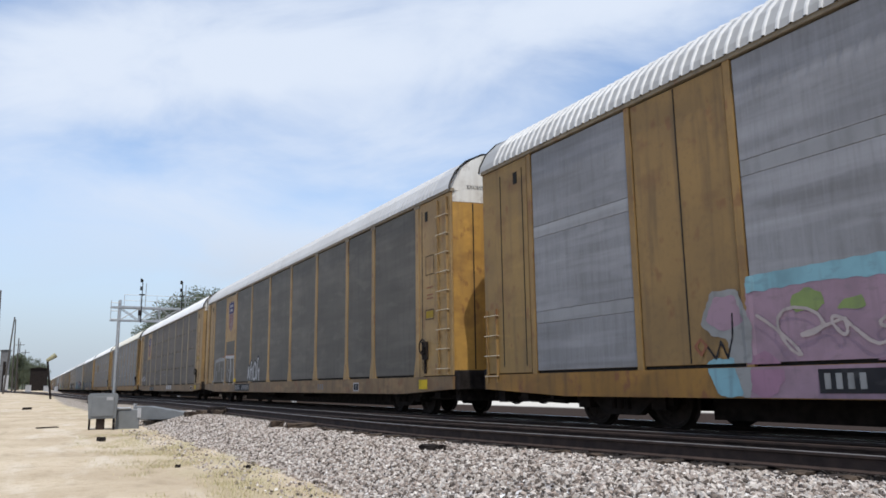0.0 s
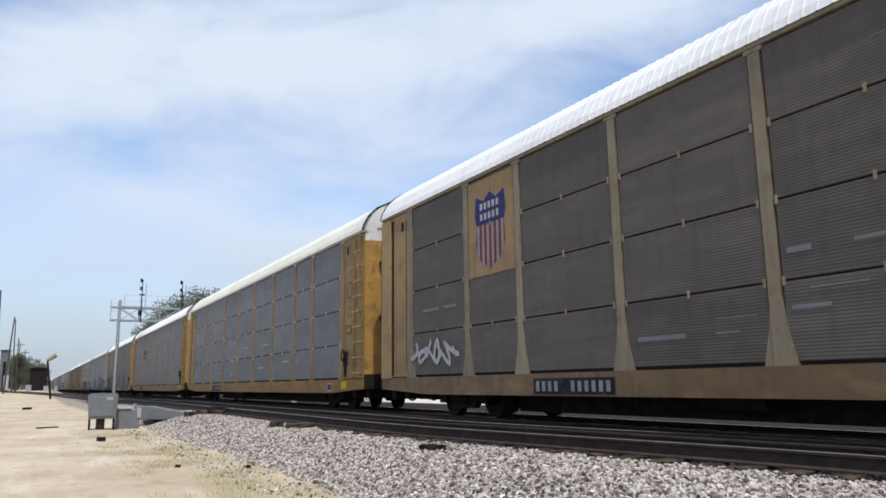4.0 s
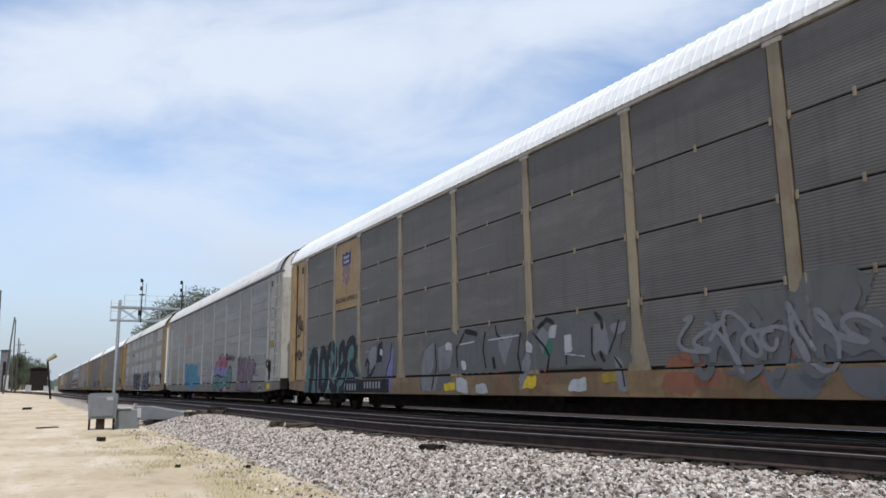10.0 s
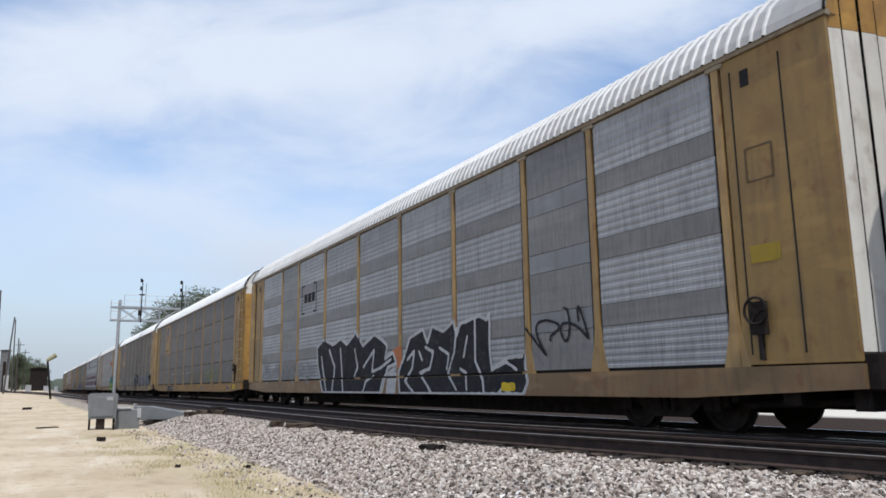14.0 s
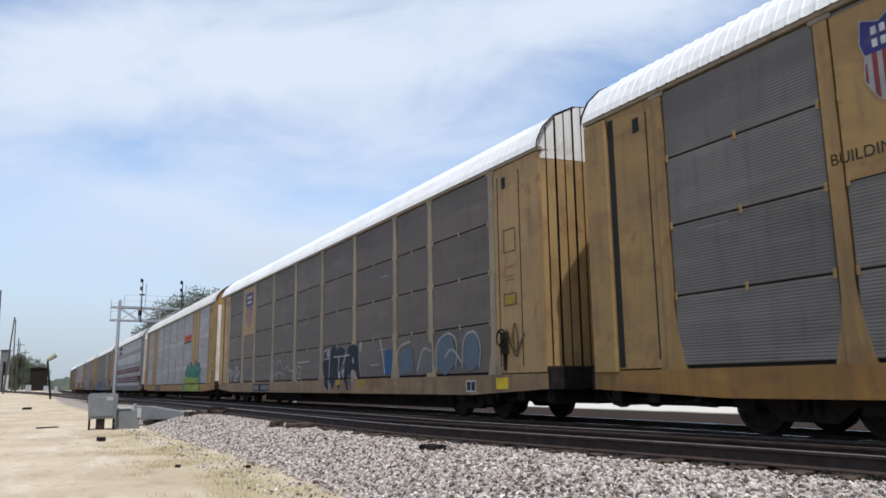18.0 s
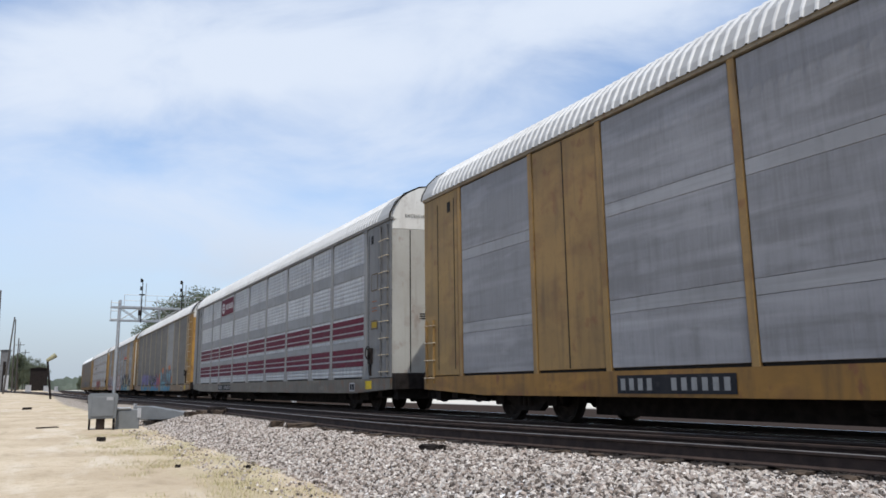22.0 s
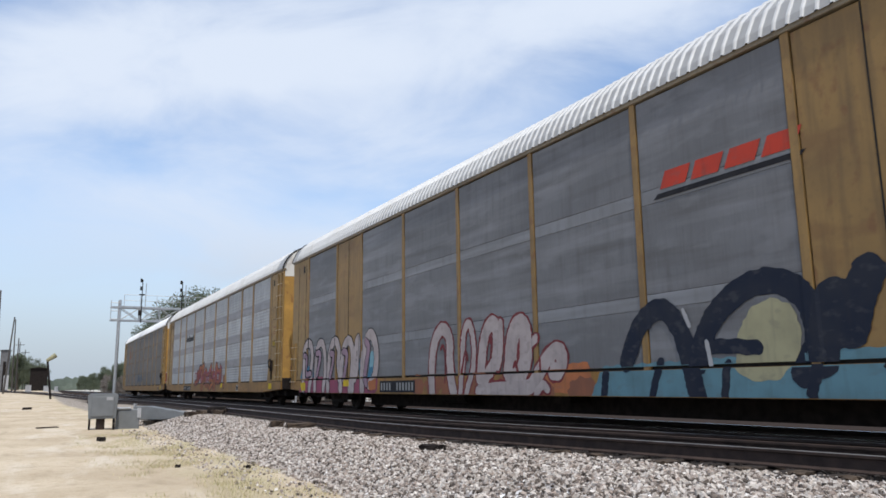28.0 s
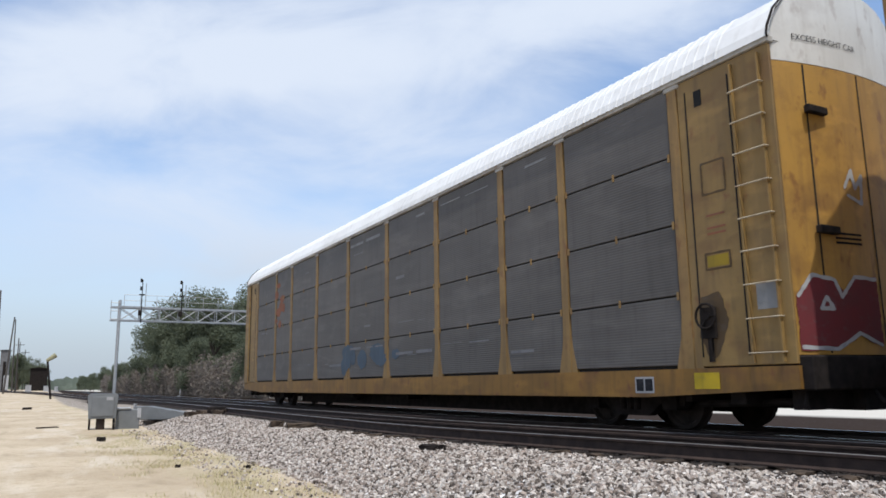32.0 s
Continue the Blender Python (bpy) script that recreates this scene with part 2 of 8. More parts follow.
# ---------------------------------------------------------------- mesh helpers
def box_into(bm, x0, x1, y0, y1, z0, z1):
    v = [bm.verts.new(p) for p in ((x0, y0, z0), (x1, y0, z0), (x1, y1, z0), (x0, y1, z0), (x0, y0, z1), (x1, y0, z1), (x1, y1, z1), (x0, y1, z1))]
    for q in ((3, 2, 1, 0), (4, 5, 6, 7), (0, 1, 5, 4), (1, 2, 6, 5), (2, 3, 7, 6), (3, 0, 4, 7)):
        bm.faces.new([v[k] for k in q])


def tube_into(bm, a, b, r, sides=6, r2=None):
    a, b = Vector(a), Vector(b)
    q = (b - a).to_track_quat("Z", "Y").to_matrix()
    r2 = r if r2 is None else r2
    ra, rb = [], []
    for k in range(sides):
        w = 2 * math.pi * k / sides
        d = q @ Vector((math.cos(w), math.sin(w), 0))
        ra.append(bm.verts.new(a + d * r))
        rb.append(bm.verts.new(b + d * r2))
    for k in range(sides):
        j = (k + 1) % sides
        bm.faces.new((ra[k], ra[j], rb[j], rb[k]))
    bm.faces.new(ra[::-1])
    bm.faces.new(rb)


def prism_into(bm, outline, y0, y1):
    """A plate with an outline in x and z, from y0 to y1 (y0 < y1)."""
    a = [bm.verts.new((x, y0, z)) for x, z in outline]
    b = [bm.verts.new((x, y1, z)) for x, z in outline]
    bm.faces.new(a)
    bm.faces.new(b[::-1])
    n = len(outline)
    for k in range(n):
        j = (k + 1) % n
        bm.faces.new((a[j], a[k], b[k], b[j]))


def mesh_of(bm, name, mat):
    bmesh.ops.recalc_face_normals(bm, faces=bm.faces)
    me = bpy.data.meshes.new(name)
    bm.to_mesh(me)
    bm.free()
    for k in (mat if isinstance(mat, (list, tuple)) else [mat]):
        me.materials.append(k)
    return me


def part(name, bm, mat, parent, label="", at=None):
    me = bm if isinstance(bm, bpy.types.Mesh) else mesh_of(bm, name, mat)
    ob = new(name, me)
    ob.parent = parent
    if at is not None:
        ob.matrix_basis = at
    if label:
        ob["label"] = label
    return ob


def thing(name, label, category, group="", at=None, kind=""):
    ob = new(name)
    ob.empty_display_size = 0.2
    if at is not None:
        ob.matrix_basis = at
    return tagged(ob, label, category, group, kind)


def beam(x0, x1, y0, y1, z0, z1, bevel=0.0):
    bm = bmesh.new()
    box_into(bm, x0, x1, y0, y1, z0, z1)
    if bevel:
        bmesh.ops.bevel(bm, geom=bm.edges[:], offset=bevel, segments=1, affect="EDGES")
    return bm


MESHES = {}


def kept(key, make):
    if key not in MESHES:
        MESHES[key] = make()
    return MESHES[key]


# ---------------------------------------------------------------- ground
def smooth(a, b, v):
    k = min(1.0, max(0.0, (v - a) / (b - a)))
    return k * k * (3 - 2 * k)


def bend(x):
    """How far the nearer track swings towards the road, far down the line."""
    u = max(0.0, -40.0 - x)
    return -2.3 * smooth(0.0, 30.0, u) - 0.002 * max(0.0, u - 26.0) ** 2 + swing(x)


def swing(x):
    """Past the switch the siding closes in on the main line."""
    return 1.25 * smooth(-14.0, -2.5, x)


def climb(x):
    """How far the ground towards the road rises, far down the line."""
    return 0.011 * min(75.0, max(0.0, -x - 82.0))


def ground_z(x, y):
    dirt = -0.60 + 0.05 * noise.noise(Vector((x * 0.22, y * 0.3, 0.0))) + 0.018 * noise.noise(Vector((x * 1.1, y * 1.3, 4.0)))
    edge = 3.35 + 0.25 * noise.noise(Vector((x * 0.35, 0.0, 9.0)))
    k = smooth(edge, edge + 1.75, y)
    z = dirt + (-0.215 - dirt) * k
    z += (0.45 * smooth(40, 90, -x) * 0.8 + climb(x)) * (1 - k)
    return z - 0.25 * smooth(12.0, 14.0, y)


def stations(fine0, fine1, step, far, grow=1.35):
    v = list(np.arange(fine0, fine1 + 1e-6, step))
    d = step
    a = v[0]
    left = []
    while a > -far:
        d *= grow
        a -= d
        left.append(a)
    d, a, right = step, v[-1], []
    while a < far:
        d *= grow
        a += d
        right.append(a)
    return left[::-1] + v + right


def ground_material():
    m, nt, b = material("dirt_and_ballast", 1.0, spec=0.0)
    N, L = nt.nodes.new, nt.links.new
    geo = N("ShaderNodeNewGeometry")
    pos = geo.outputs["Position"]
    sep = N("ShaderNodeSeparateXYZ")
    L(pos, sep.inputs[0])
    dirt = blend(nt, noise_fac(nt, pos, 0.35, 6, (1, 1, 1), 0.4, 0.62), (0.60, 0.50, 0.37), (0.475, 0.385, 0.275))
    dirt = blend(nt, noise_fac(nt, pos, 0.9, 6, (0.35, 1.5, 1), 0.52, 0.72), dirt, (0.66, 0.58, 0.47), 0.8)
    dirt = blend(nt, noise_fac(nt, pos, 5.0, 5, (1, 1, 1), 0.5, 0.75), dirt, (0.36, 0.28, 0.18), 0.5)
    dirt = blend(nt, noise_fac(nt, pos, 40.0, 3, (1, 1, 1), 0.58, 0.75), dirt, (0.30, 0.24, 0.17), 0.5)
    dirt = blend(nt, noise_fac(nt, pos, 1.7, 7, (0.6, 1.2, 1), 0.56, 0.70), dirt, (0.33, 0.265, 0.185), 0.55)
    dirt = blend(nt, noise_fac(nt, pos, 90.0, 2, (1, 1, 1), 0.45, 0.75), dirt, (0.36, 0.29, 0.21), 0.5)
    vor = N("ShaderNodeTexVoronoi")
    vor.inputs["Scale"].default_value = 17.0
    L(pos, vor.inputs["Vector"])
    cr = N("ShaderNodeValToRGB")
    for p, c in ((0.0, (0.13, 0.12, 0.115)), (0.35, (0.26, 0.24, 0.23)), (0.7, (0.36, 0.335, 0.325)), (1.0, (0.46, 0.44, 0.43))):
        e = cr.color_ramp.elements.new(p)
        e.color = (*c, 1)
    sepc = N("ShaderNodeSeparateColor")
    L(vor.outputs["Color"], sepc.inputs[0])
    L(sepc.outputs[0], cr.inputs[0])
    stone = blend(nt, noise_fac(nt, pos, 1.1, 5, (1, 1, 1), 0.45, 0.7), cr.outputs[0], (0.21, 0.19, 0.17), 0.6)
    # past the loose stones a darker beige stands in for shadows between them
    far_tone = N("ShaderNodeMapRange")
    far_tone.inputs["From Min"].default_value, far_tone.inputs["From Max"].default_value = -27.0, -36.0
    L(sep.outputs["X"], far_tone.inputs["Value"])
    stone = blend(nt, far_tone.outputs[0], stone, (0.30, 0.255, 0.205), 0.75)
    # oily, brake-dusted bed under the tracks
    wob = N("ShaderNodeTexNoise")
    wob.inputs["Scale"].default_value, wob.inputs["Detail"].default_value = 0.8, 6.0
    L(pos, wob.inputs["Vector"])

    # down the line the bank comes out with the siding
    out, inward = N("ShaderNodeMapRange"), N("ShaderNodeMath")
    out.interpolation_type = "SMOOTHSTEP"
    for key, val in (("From Min", -30.0), ("From Max", -72.0), ("To Min", 0.0), ("To Max", 1.5)):
        out.inputs[key].default_value = val
    L(sep.outputs["X"], out.inputs["Value"])
    inward.operation = "ADD"
    L(sep.outputs["Y"], inward.inputs[0])
    L(out.outputs[0], inward.inputs[1])

    def across(a, z):
        ad, mr = N("ShaderNodeMath"), N("ShaderNodeMapRange")
        ad.operation = "ADD"
        L(inward.outputs[0], ad.inputs[0])
        L(wob.outputs["Fac"], ad.inputs[1])
        mr.inputs["From Min"].default_value, mr.inputs["From Max"].default_value = a + 0.5, z + 0.5
        L(ad.outputs[0], mr.inputs["Value"])
        return mr.outputs[0]
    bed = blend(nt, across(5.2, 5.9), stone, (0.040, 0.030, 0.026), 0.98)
    bed = blend(nt, across(22.2, 23.6), bed, (0.60, 0.565, 0.50))
    green = N("ShaderNodeMath")
    green.operation = "MULTIPLY"
    L(across(2.0, 2.8), green.inputs[0])
    L(noise_fac(nt, pos, 0.8, 5, (0.6, 1, 1), 0.48, 0.66), green.inputs[1])
    dirt = blend(nt, green.outputs[0], dirt, (0.43, 0.385, 0.23), 0.6)
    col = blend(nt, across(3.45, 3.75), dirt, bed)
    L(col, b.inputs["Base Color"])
    bump(nt, b, vor.outputs["Distance"], 0.6, 0.03)
    return m


GROUND = ground_material()


def make_ground():
    xs, ys = stations(-42, 6, 0.3, 2600), stations(-2, 14, 0.25, 2600)
    verts = [(x, y, ground_z(x, y)) for x in xs for y in ys]
    n = len(ys)
    faces = [(i * n + j, (i + 1) * n + j, (i + 1) * n + j + 1, i * n + j + 1) for i in range(len(xs) - 1) for j in range(n - 1)]
    me = bpy.data.meshes.new("ground")
    me.from_pydata(verts, [], faces)
    me.materials.append(GROUND)
    me.polygons.foreach_set("use_smooth", [True] * len(faces))
    ob = tagged(new("ground", me), "sunlit tan dirt with a pale stone ballast bank", "ground", kind="structure")
    return ob


make_ground()

# ---------------------------------------------------------------- tracks
RAIL_OUTLINE = ((-0.070, -0.18), (0.070, -0.18), (0.070, -0.165), (0.012, -0.145), (0.010, -0.045), (0.036, -0.032), (0.036, -0.004), (0.028, 0.0), (-0.028, 0.0), (-0.036, -0.004), (-0.036, -0.032), (-0.010, -0.045), (-0.012, -0.145), (-0.070, -0.165))


def rail(path, parent, label="", up=lambda x: 0.0):
    """A rail along points (x, y); its head is polished."""
    bm = bmesh.new()
    rings = []
    for k, (x, y) in enumerate(path):
        a, c = path[max(0, k - 1)], path[min(len(path) - 1, k + 1)]
        d = Vector((c[0] - a[0], c[1] - a[1])).normalized()
        rings.append([bm.verts.new((x - d.y * o, y + d.x * o, z + up(x))) for o, z in RAIL_OUTLINE])
    n = len(RAIL_OUTLINE)
    for p, q in zip(rings, rings[1:]):
        for k in range(n):
            j = (k + 1) % n
            f = bm.faces.new((p[k], p[j], q[j], q[k]))
            f.material_index = 1 if k in (7, 8) else 0
    return part("rail", bm, [RUSTY, RUSTY if label else RAIL_TOP if "main" in parent["label"] else RAIL_DULL], parent, label)


MAIN_Y, NEAR_Y = 9.65, 6.80
track_main = thing("railway_track", "main line track with polished steel rails under the train", "track", "tracks", kind="structure")
track_near = thing("railway_track", "rusty empty siding track on dark ties", "track", "tracks", kind="structure")
for s in (-0.753, 0.753):
    rail([(x, MAIN_Y + s) for x in (-900, -300, -100, 120, 460)], track_main)
    rail([(x, NEAR_Y + s + bend(x)) for x in list(range(-180, -44, 6)) + [-40, -24, -14, -12, -10, -8, -6, -4.5, -3, -1, 0, 60, 160]], track_near, up=climb)
# crossover between the two tracks
for s in (0.10, 1.60):
    rail([(x, NEAR_Y - 0.753 + s + 2.7 * smooth(-24, 6, x)) for x in np.arange(-22, 5.1, 1.5)], track_near, "closure rail of a turnout")
TIE = plain("creosoted_wood", (0.034, 0.025, 0.020), 0.9, vary=0.5, scale=9.0)
TIE_OLD = plain("weathered_tie_wood", (0.085, 0.060, 0.042), 0.95, vary=0.55, scale=9.0)


def tie_mesh():
    bm = beam(-0.115, 0.115, -1.3, 1.3, -0.36, -0.178, 0.012)
    return mesh_of(bm, "tie", TIE)


def ties():
    old = None
    for track, yc, x0, x1 in ((track_near, NEAR_Y, -62.0, 8.0), (track_main, MAIN_Y, -62.0, 8.0)):
        x = x0
        while x < x1:
            me = kept("tie", tie_mesh)
            o = part("tie", me, None, track, at=pose(x, yc + bend(x) * (track is track_near) + random.uniform(-0.06, 0.06), random.uniform(-0.012, 0.0), 0, 0, random.uniform(-1.2, 1.2)))
            x += 0.52 + random.uniform(-0.02, 0.02)


ties()

# ---------------------------------------------------------------- the train
CAR_STEP, HALF = 28.4, 13.52
SIDE, PANEL_Y, POST_Y, SILL_Y = 1.55, -1.535, -1.553, -1.560
POSTS = (-11.8, -9.05, -7.05, -4.25, -1.42, 1.42, 4.25, 7.05, 9.05, 11.8)
Z0, Z1 = 0.92, 5.065
COUPLING = {11: -0.58, 12: -0.57, 13: -0.85, 14: -0.76, 15: -0.88}


def car_x(n, t):
    d = t - 16.0
    return 205.65 - CAR_STEP * n + COUPLING.get(n, 0.0) + 12.719 * d - 0.00664 * d * d


ROOF_OUTLINE = ((-1.60, 5.15), (-1.57, 5.28), (-1.42, 5.57), (-1.15, 5.84), (-0.70, 6.07), (0.0, 6.17), (0.70, 6.07), (1.15, 5.84), (1.42, 5.57), (1.57, 5.28), (1.60, 5.15))


def roof_mesh(rib, mat):
    """Arched roof of pressed sheets; deep ribs stand out white from the duller pans."""
    bm = bmesh.new()
    xs, x = [(-HALF - 0.05, 0.0), (-HALF + 0.5, 0.0)], -HALF + 0.55
    while x < HALF - 0.7:
        xs += [(x, 0.0), (x + 0.016, rib), (x + 0.046, rib), (x + 0.062, 0.0)]
        x += 0.205
    xs += [(HALF - 0.5, 0.0), (HALF + 0.05, 0.0)]
    rings = []
    for x, up in xs:
        rings.append([bm.verts.new((x, y * (1 + up / 3.0), z + up * (0.3 + 0.7 * (z - 5.1) / 1.08))) for y, z in ROOF_OUTLINE])
    for (xa, ua), (xb, ub), p, q in zip(xs, xs[1:], rings, rings[1:]):
        for k in range(len(ROOF_OUTLINE) - 1):
            f = bm.faces.new((p[k], q[k], q[k + 1], p[k + 1]))
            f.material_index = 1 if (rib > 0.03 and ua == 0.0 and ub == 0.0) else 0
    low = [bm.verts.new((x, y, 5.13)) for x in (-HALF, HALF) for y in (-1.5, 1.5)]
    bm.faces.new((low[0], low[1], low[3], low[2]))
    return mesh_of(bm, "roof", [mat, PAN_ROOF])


def end_surface(y0z, y1z, sign, z_lo, z_hi, mat, lift=0.0, cols=12):
    """A bulging end door between two heights, clipped by the roof's outline."""
    bm = bmesh.new()

    def top(y):
        a = abs(y)
        pts = [(-p[0], p[1]) for p in ROOF_OUTLINE[:6]]
        for (ya, za), (yb, zb) in zip(pts, pts[1:]):
            if yb <= a <= ya:
                return za + (zb - za) * (ya - a) / (ya - yb) - 0.03
        return 5.1
    rows = 5
    grid = []
    for i in range(cols + 1):
        y = y0z + (y1z - y0z) * i / cols
        x = sign * (HALF - 0.06 + lift + 0.22 * (1 - (y / 1.55) ** 2))
        hi = min(z_hi, top(y))
        grid.append([bm.verts.new((x, y, z_lo + (hi - z_lo) * j / rows)) for j in range(rows + 1)])
    for a, b in zip(grid, grid[1:]):
        for j in range(rows):
            bm.faces.new((a[j], b[j], b[j + 1], a[j + 1]))
    for f in bm.faces:
        f.smooth = True
    return mesh_of(bm, "end_door", mat)


def flat_panel(w, h, mat):
    return mesh_of(beam(-w / 2, w / 2, 0.0, 0.03, 0.0, h, 0.006), "panel", mat)


def corrugated_panel(w, h, mat, pitch=0.118, deep=0.007):
    bm = bmesh.new()
    n = max(1, round(h / pitch))
    p = h / n
    prof = [(0.0, 0.0)]
    for k in range(n):
        z = k * p
        prof += [(0.0, z + p * 0.40), (deep, z + p * 0.55), (deep, z + p * 0.85), (0.0, z + p)]
    a = [bm.verts.new((-w / 2, y, z)) for y, z in prof]
    b = [bm.verts.new((w / 2, y, z)) for y, z in prof]
    for k in range(len(prof) - 1):
        bm.faces.new((a[k], b[k], b[k + 1], a[k + 1]))
    c = [bm.verts.new((x, 0.03, z)) for x, z in ((-w / 2, 0), (w / 2, 0), (w / 2, h), (-w / 2, h))]
    bm.faces.new(c)
    me = mesh_of(bm, "panel", mat)
    return me


def post_mesh(w, mat, flare=True, tee=False):
    bm = bmesh.new()
    box_into(bm, -w / 2, w / 2, POST_Y, -1.49, Z0 - 0.02, 5.091)
    if flare:
        prism_into(bm, [(-w / 2 - 0.15, Z0 - 0.02), (w / 2 + 0.15, Z0 - 0.02), (w / 2 + 0.125, Z0 + 0.10), (w / 2 + 0.05, Z0 + 0.40), (w / 2 + 0.001, Z0 + 0.80), (-w / 2 - 0.001, Z0 + 0.80), (-w / 2 - 0.05, Z0 + 0.40), (-w / 2 - 0.125, Z0 + 0.10)], PANEL_Y - 0.006, -1.50)
    if tee:
        box_into(bm, -w / 2 - 0.16, w / 2 + 0.16, POST_Y + 0.004, -1.50, 4.93, 5.03)
    return mesh_of(bm, "post", mat)


def wheelset_mesh():
    bm = bmesh.new()
    prof = ((0.0, 0.64), (0.10, 0.64), (0.11, 0.69), (0.33, 0.70), (0.36, 0.68), (0.455, 0.685), (0.445, 0.715), (0.42, 0.725), (0.415, 0.83), (0.36, 0.83), (0.33, 0.78), (0.14, 0.79), (0.12, 0.86), (0.0, 0.86))
    n = 24
    for s in (-1, 1):
        rings = [[bm.verts.new((r * math.cos(2 * math.pi * k / n), s * y, r * math.sin(2 * math.pi * k / n))) for k in range(n)] if r else [bm.verts.new((0, s * y, 0))] for r, y in prof]
        for p, q in zip(rings, rings[1:]):
            for k in range(n):
                j = (k + 1) % n
                if len(p) == 1:
                    bm.faces.new((p[0], q[k], q[j]))
                elif len(q) == 1:
                    bm.faces.new((p[k], p[j], q[0]))
                else:
                    bm.faces.new((p[k], p[j], q[j], q[k]))
        # three dimples cast into the plate
        for k in range(3):
            w = 2 * math.pi * k / 3
            tube_into(bm, (0.24 * math.cos(w), s * 0.775, 0.24 * math.sin(w)), (0.24 * math.cos(w), s * 0.80, 0.24 * math.sin(w)), 0.05, 8)
    tube_into(bm, (0, -0.7, 0), (0, 0.7, 0), 0.085, 12)
    return mesh_of(bm, "wheelset", WHEEL)


def side_frame_mesh():
    bm = bmesh.new()
    out = [(-1.15, 0.36), (-1.15, 0.62), (-0.75, 0.66), (-0.45, 0.86), (0.45, 0.86), (0.75, 0.66), (1.15, 0.62), (1.15, 0.36), (0.66, 0.40), (0.40, 0.20), (-0.40, 0.20), (-0.66, 0.40)]
    prism_into(bm, out, -0.07, 0.07)
    for s in (-0.89, 0.89):
        box_into(bm, s - 0.15, s + 0.15, -0.13, 0.10, 0.30, 0.58)
    for s in (-0.16, 0.0, 0.16):
        tube_into(bm, (s, -0.09, 0.30), (s, -0.09, 0.62), 0.06, 8)
    return mesh_of(bm, "side_frame", DARK)


WHEELSETS = []


def truck(car, x):
    base = part("truck", kept("bolster", lambda: mesh_of(beam(-0.22, 0.22, -1.1, 1.1, 0.45, 0.74, 0.03), "bolster", DARK)), None, car, "dark cast steel truck", at=pose(x, 0, 0))
    for y in (-1.0, 1.0):
        part("side_frame", kept("side_frame", side_frame_mesh), None, base, at=pose(0, y, 0))
    for dx in (-0.89, 0.89):
        w = part("wheelset", kept("wheelset", wheelset_mesh), None, base, at=pose(dx, 0, 0.42))
        WHEELSETS.append((w, dx))


def coupler_mesh():
    bm = bmesh.new()
    box_into(bm, -0.75, 0.10, -0.09, 0.09, 0.72, 0.92)
    prism_into(bm, [(0.10, 0.68), (0.42, 0.70), (0.52, 0.78), (0.52, 0.92), (0.10, 0.96)], -0.16, 0.13)
    box_into(bm, 0.36, 0.50, -0.26, -0.12, 0.70, 0.94)
    # uncoupling lever and hose
    tube_into(bm, (-0.25, -1.35, 0.62), (-0.05, -0.2, 0.60), 0.018)
    tube_into(bm, (-0.25, -1.35, 0.62), (-0.25, -1.42, 0.40), 0.018)
    prev = Vector((-0.1, -0.30, 0.66))
    for k in range(1, 8):
        u = k / 7
        p = Vector((-0.1 + 0.75 * u, -0.30 + 0.05 * u, 0.66 - 0.36 * math.sin(math.pi * min(1.0, 0.72 * u + 0.05))))
        tube_into(bm, prev, p, 0.028)
        prev = p
    return mesh_of(bm, "coupler", DARK)


def underframe_mesh():
    bm = bmesh.new()
    box_into(bm, -HALF + 0.1, HALF - 0.1, -1.36, 1.36, 0.80, 0.90)
    box_into(bm, -HALF + 0.3, HALF - 0.3, -0.35, 0.35, 0.52, 0.80)
    box_into(bm, -8.6, 8.6, -0.55, 0.55, 0.15, 0.80)
    for e in (-1, 1):
        # draft gear, brake rigging and crossbearers close to the ends
        box_into(bm, *sorted((e * 11.42, e * (HALF + 0.05))), -0.42, 0.42, 0.34, 0.80)
        box_into(bm, *sorted((e * 12.30, e * 12.55)), -1.36, 1.36, 0.42, 0.80)
        box_into(bm, *sorted((e * 13.20, e * 13.42)), -1.30, 1.30, 0.36, 0.80)
        box_into(bm, *sorted((e * 11.50, e * 11.62)), -1.36, 1.36, 0.44, 0.80)
        tube_into(bm, (e * 11.5, -1.05, 0.40), (e * 13.4, -0.95, 0.46), 0.05, 8)
    for k in range(-8, 9):
        box_into(bm, k - 0.06, k + 0.06, -1.36, 1.36, 0.58, 0.80)
    tube_into(bm, (-3.2, -0.9, 0.45), (-2.1, -0.9, 0.45), 0.16, 12)
    box_into(bm, 1.2, 1.8, -1.1, -0.7, 0.36, 0.62)
    return mesh_of(bm, "underframe", DARK)


def sill_mesh(mat):
    bm = bmesh.new()
    out = [(-HALF, 0.62), (-10.9, 0.50), (10.9, 0.50), (HALF, 0.62), (HALF, 0.90), (-HALF, 0.90)]
    prism_into(bm, out, SILL_Y, -1.36)
    return mesh_of(bm, "side_sill", mat)


def ladder_mesh(z0, z1, w, mat):
    bm = bmesh.new()
    for s in (-w / 2, w / 2):
        box_into(bm, s - 0.012, s + 0.012, -0.05, 0.0, z0, z1)
    return mesh_of(bm, "ladder", mat)


def rung_mesh(w):
    bm = bmesh.new()
    tube_into(bm, (-w / 2 - 0.03, -0.075, 0), (w / 2 + 0.03, -0.075, 0), 0.011)
    for s in (-w / 2 - 0.03, w / 2 + 0.03):
        tube_into(bm, (s, 0.0, 0), (s, -0.08, 0), 0.011)
    return mesh_of(bm, "rung", RUNG_TAN)


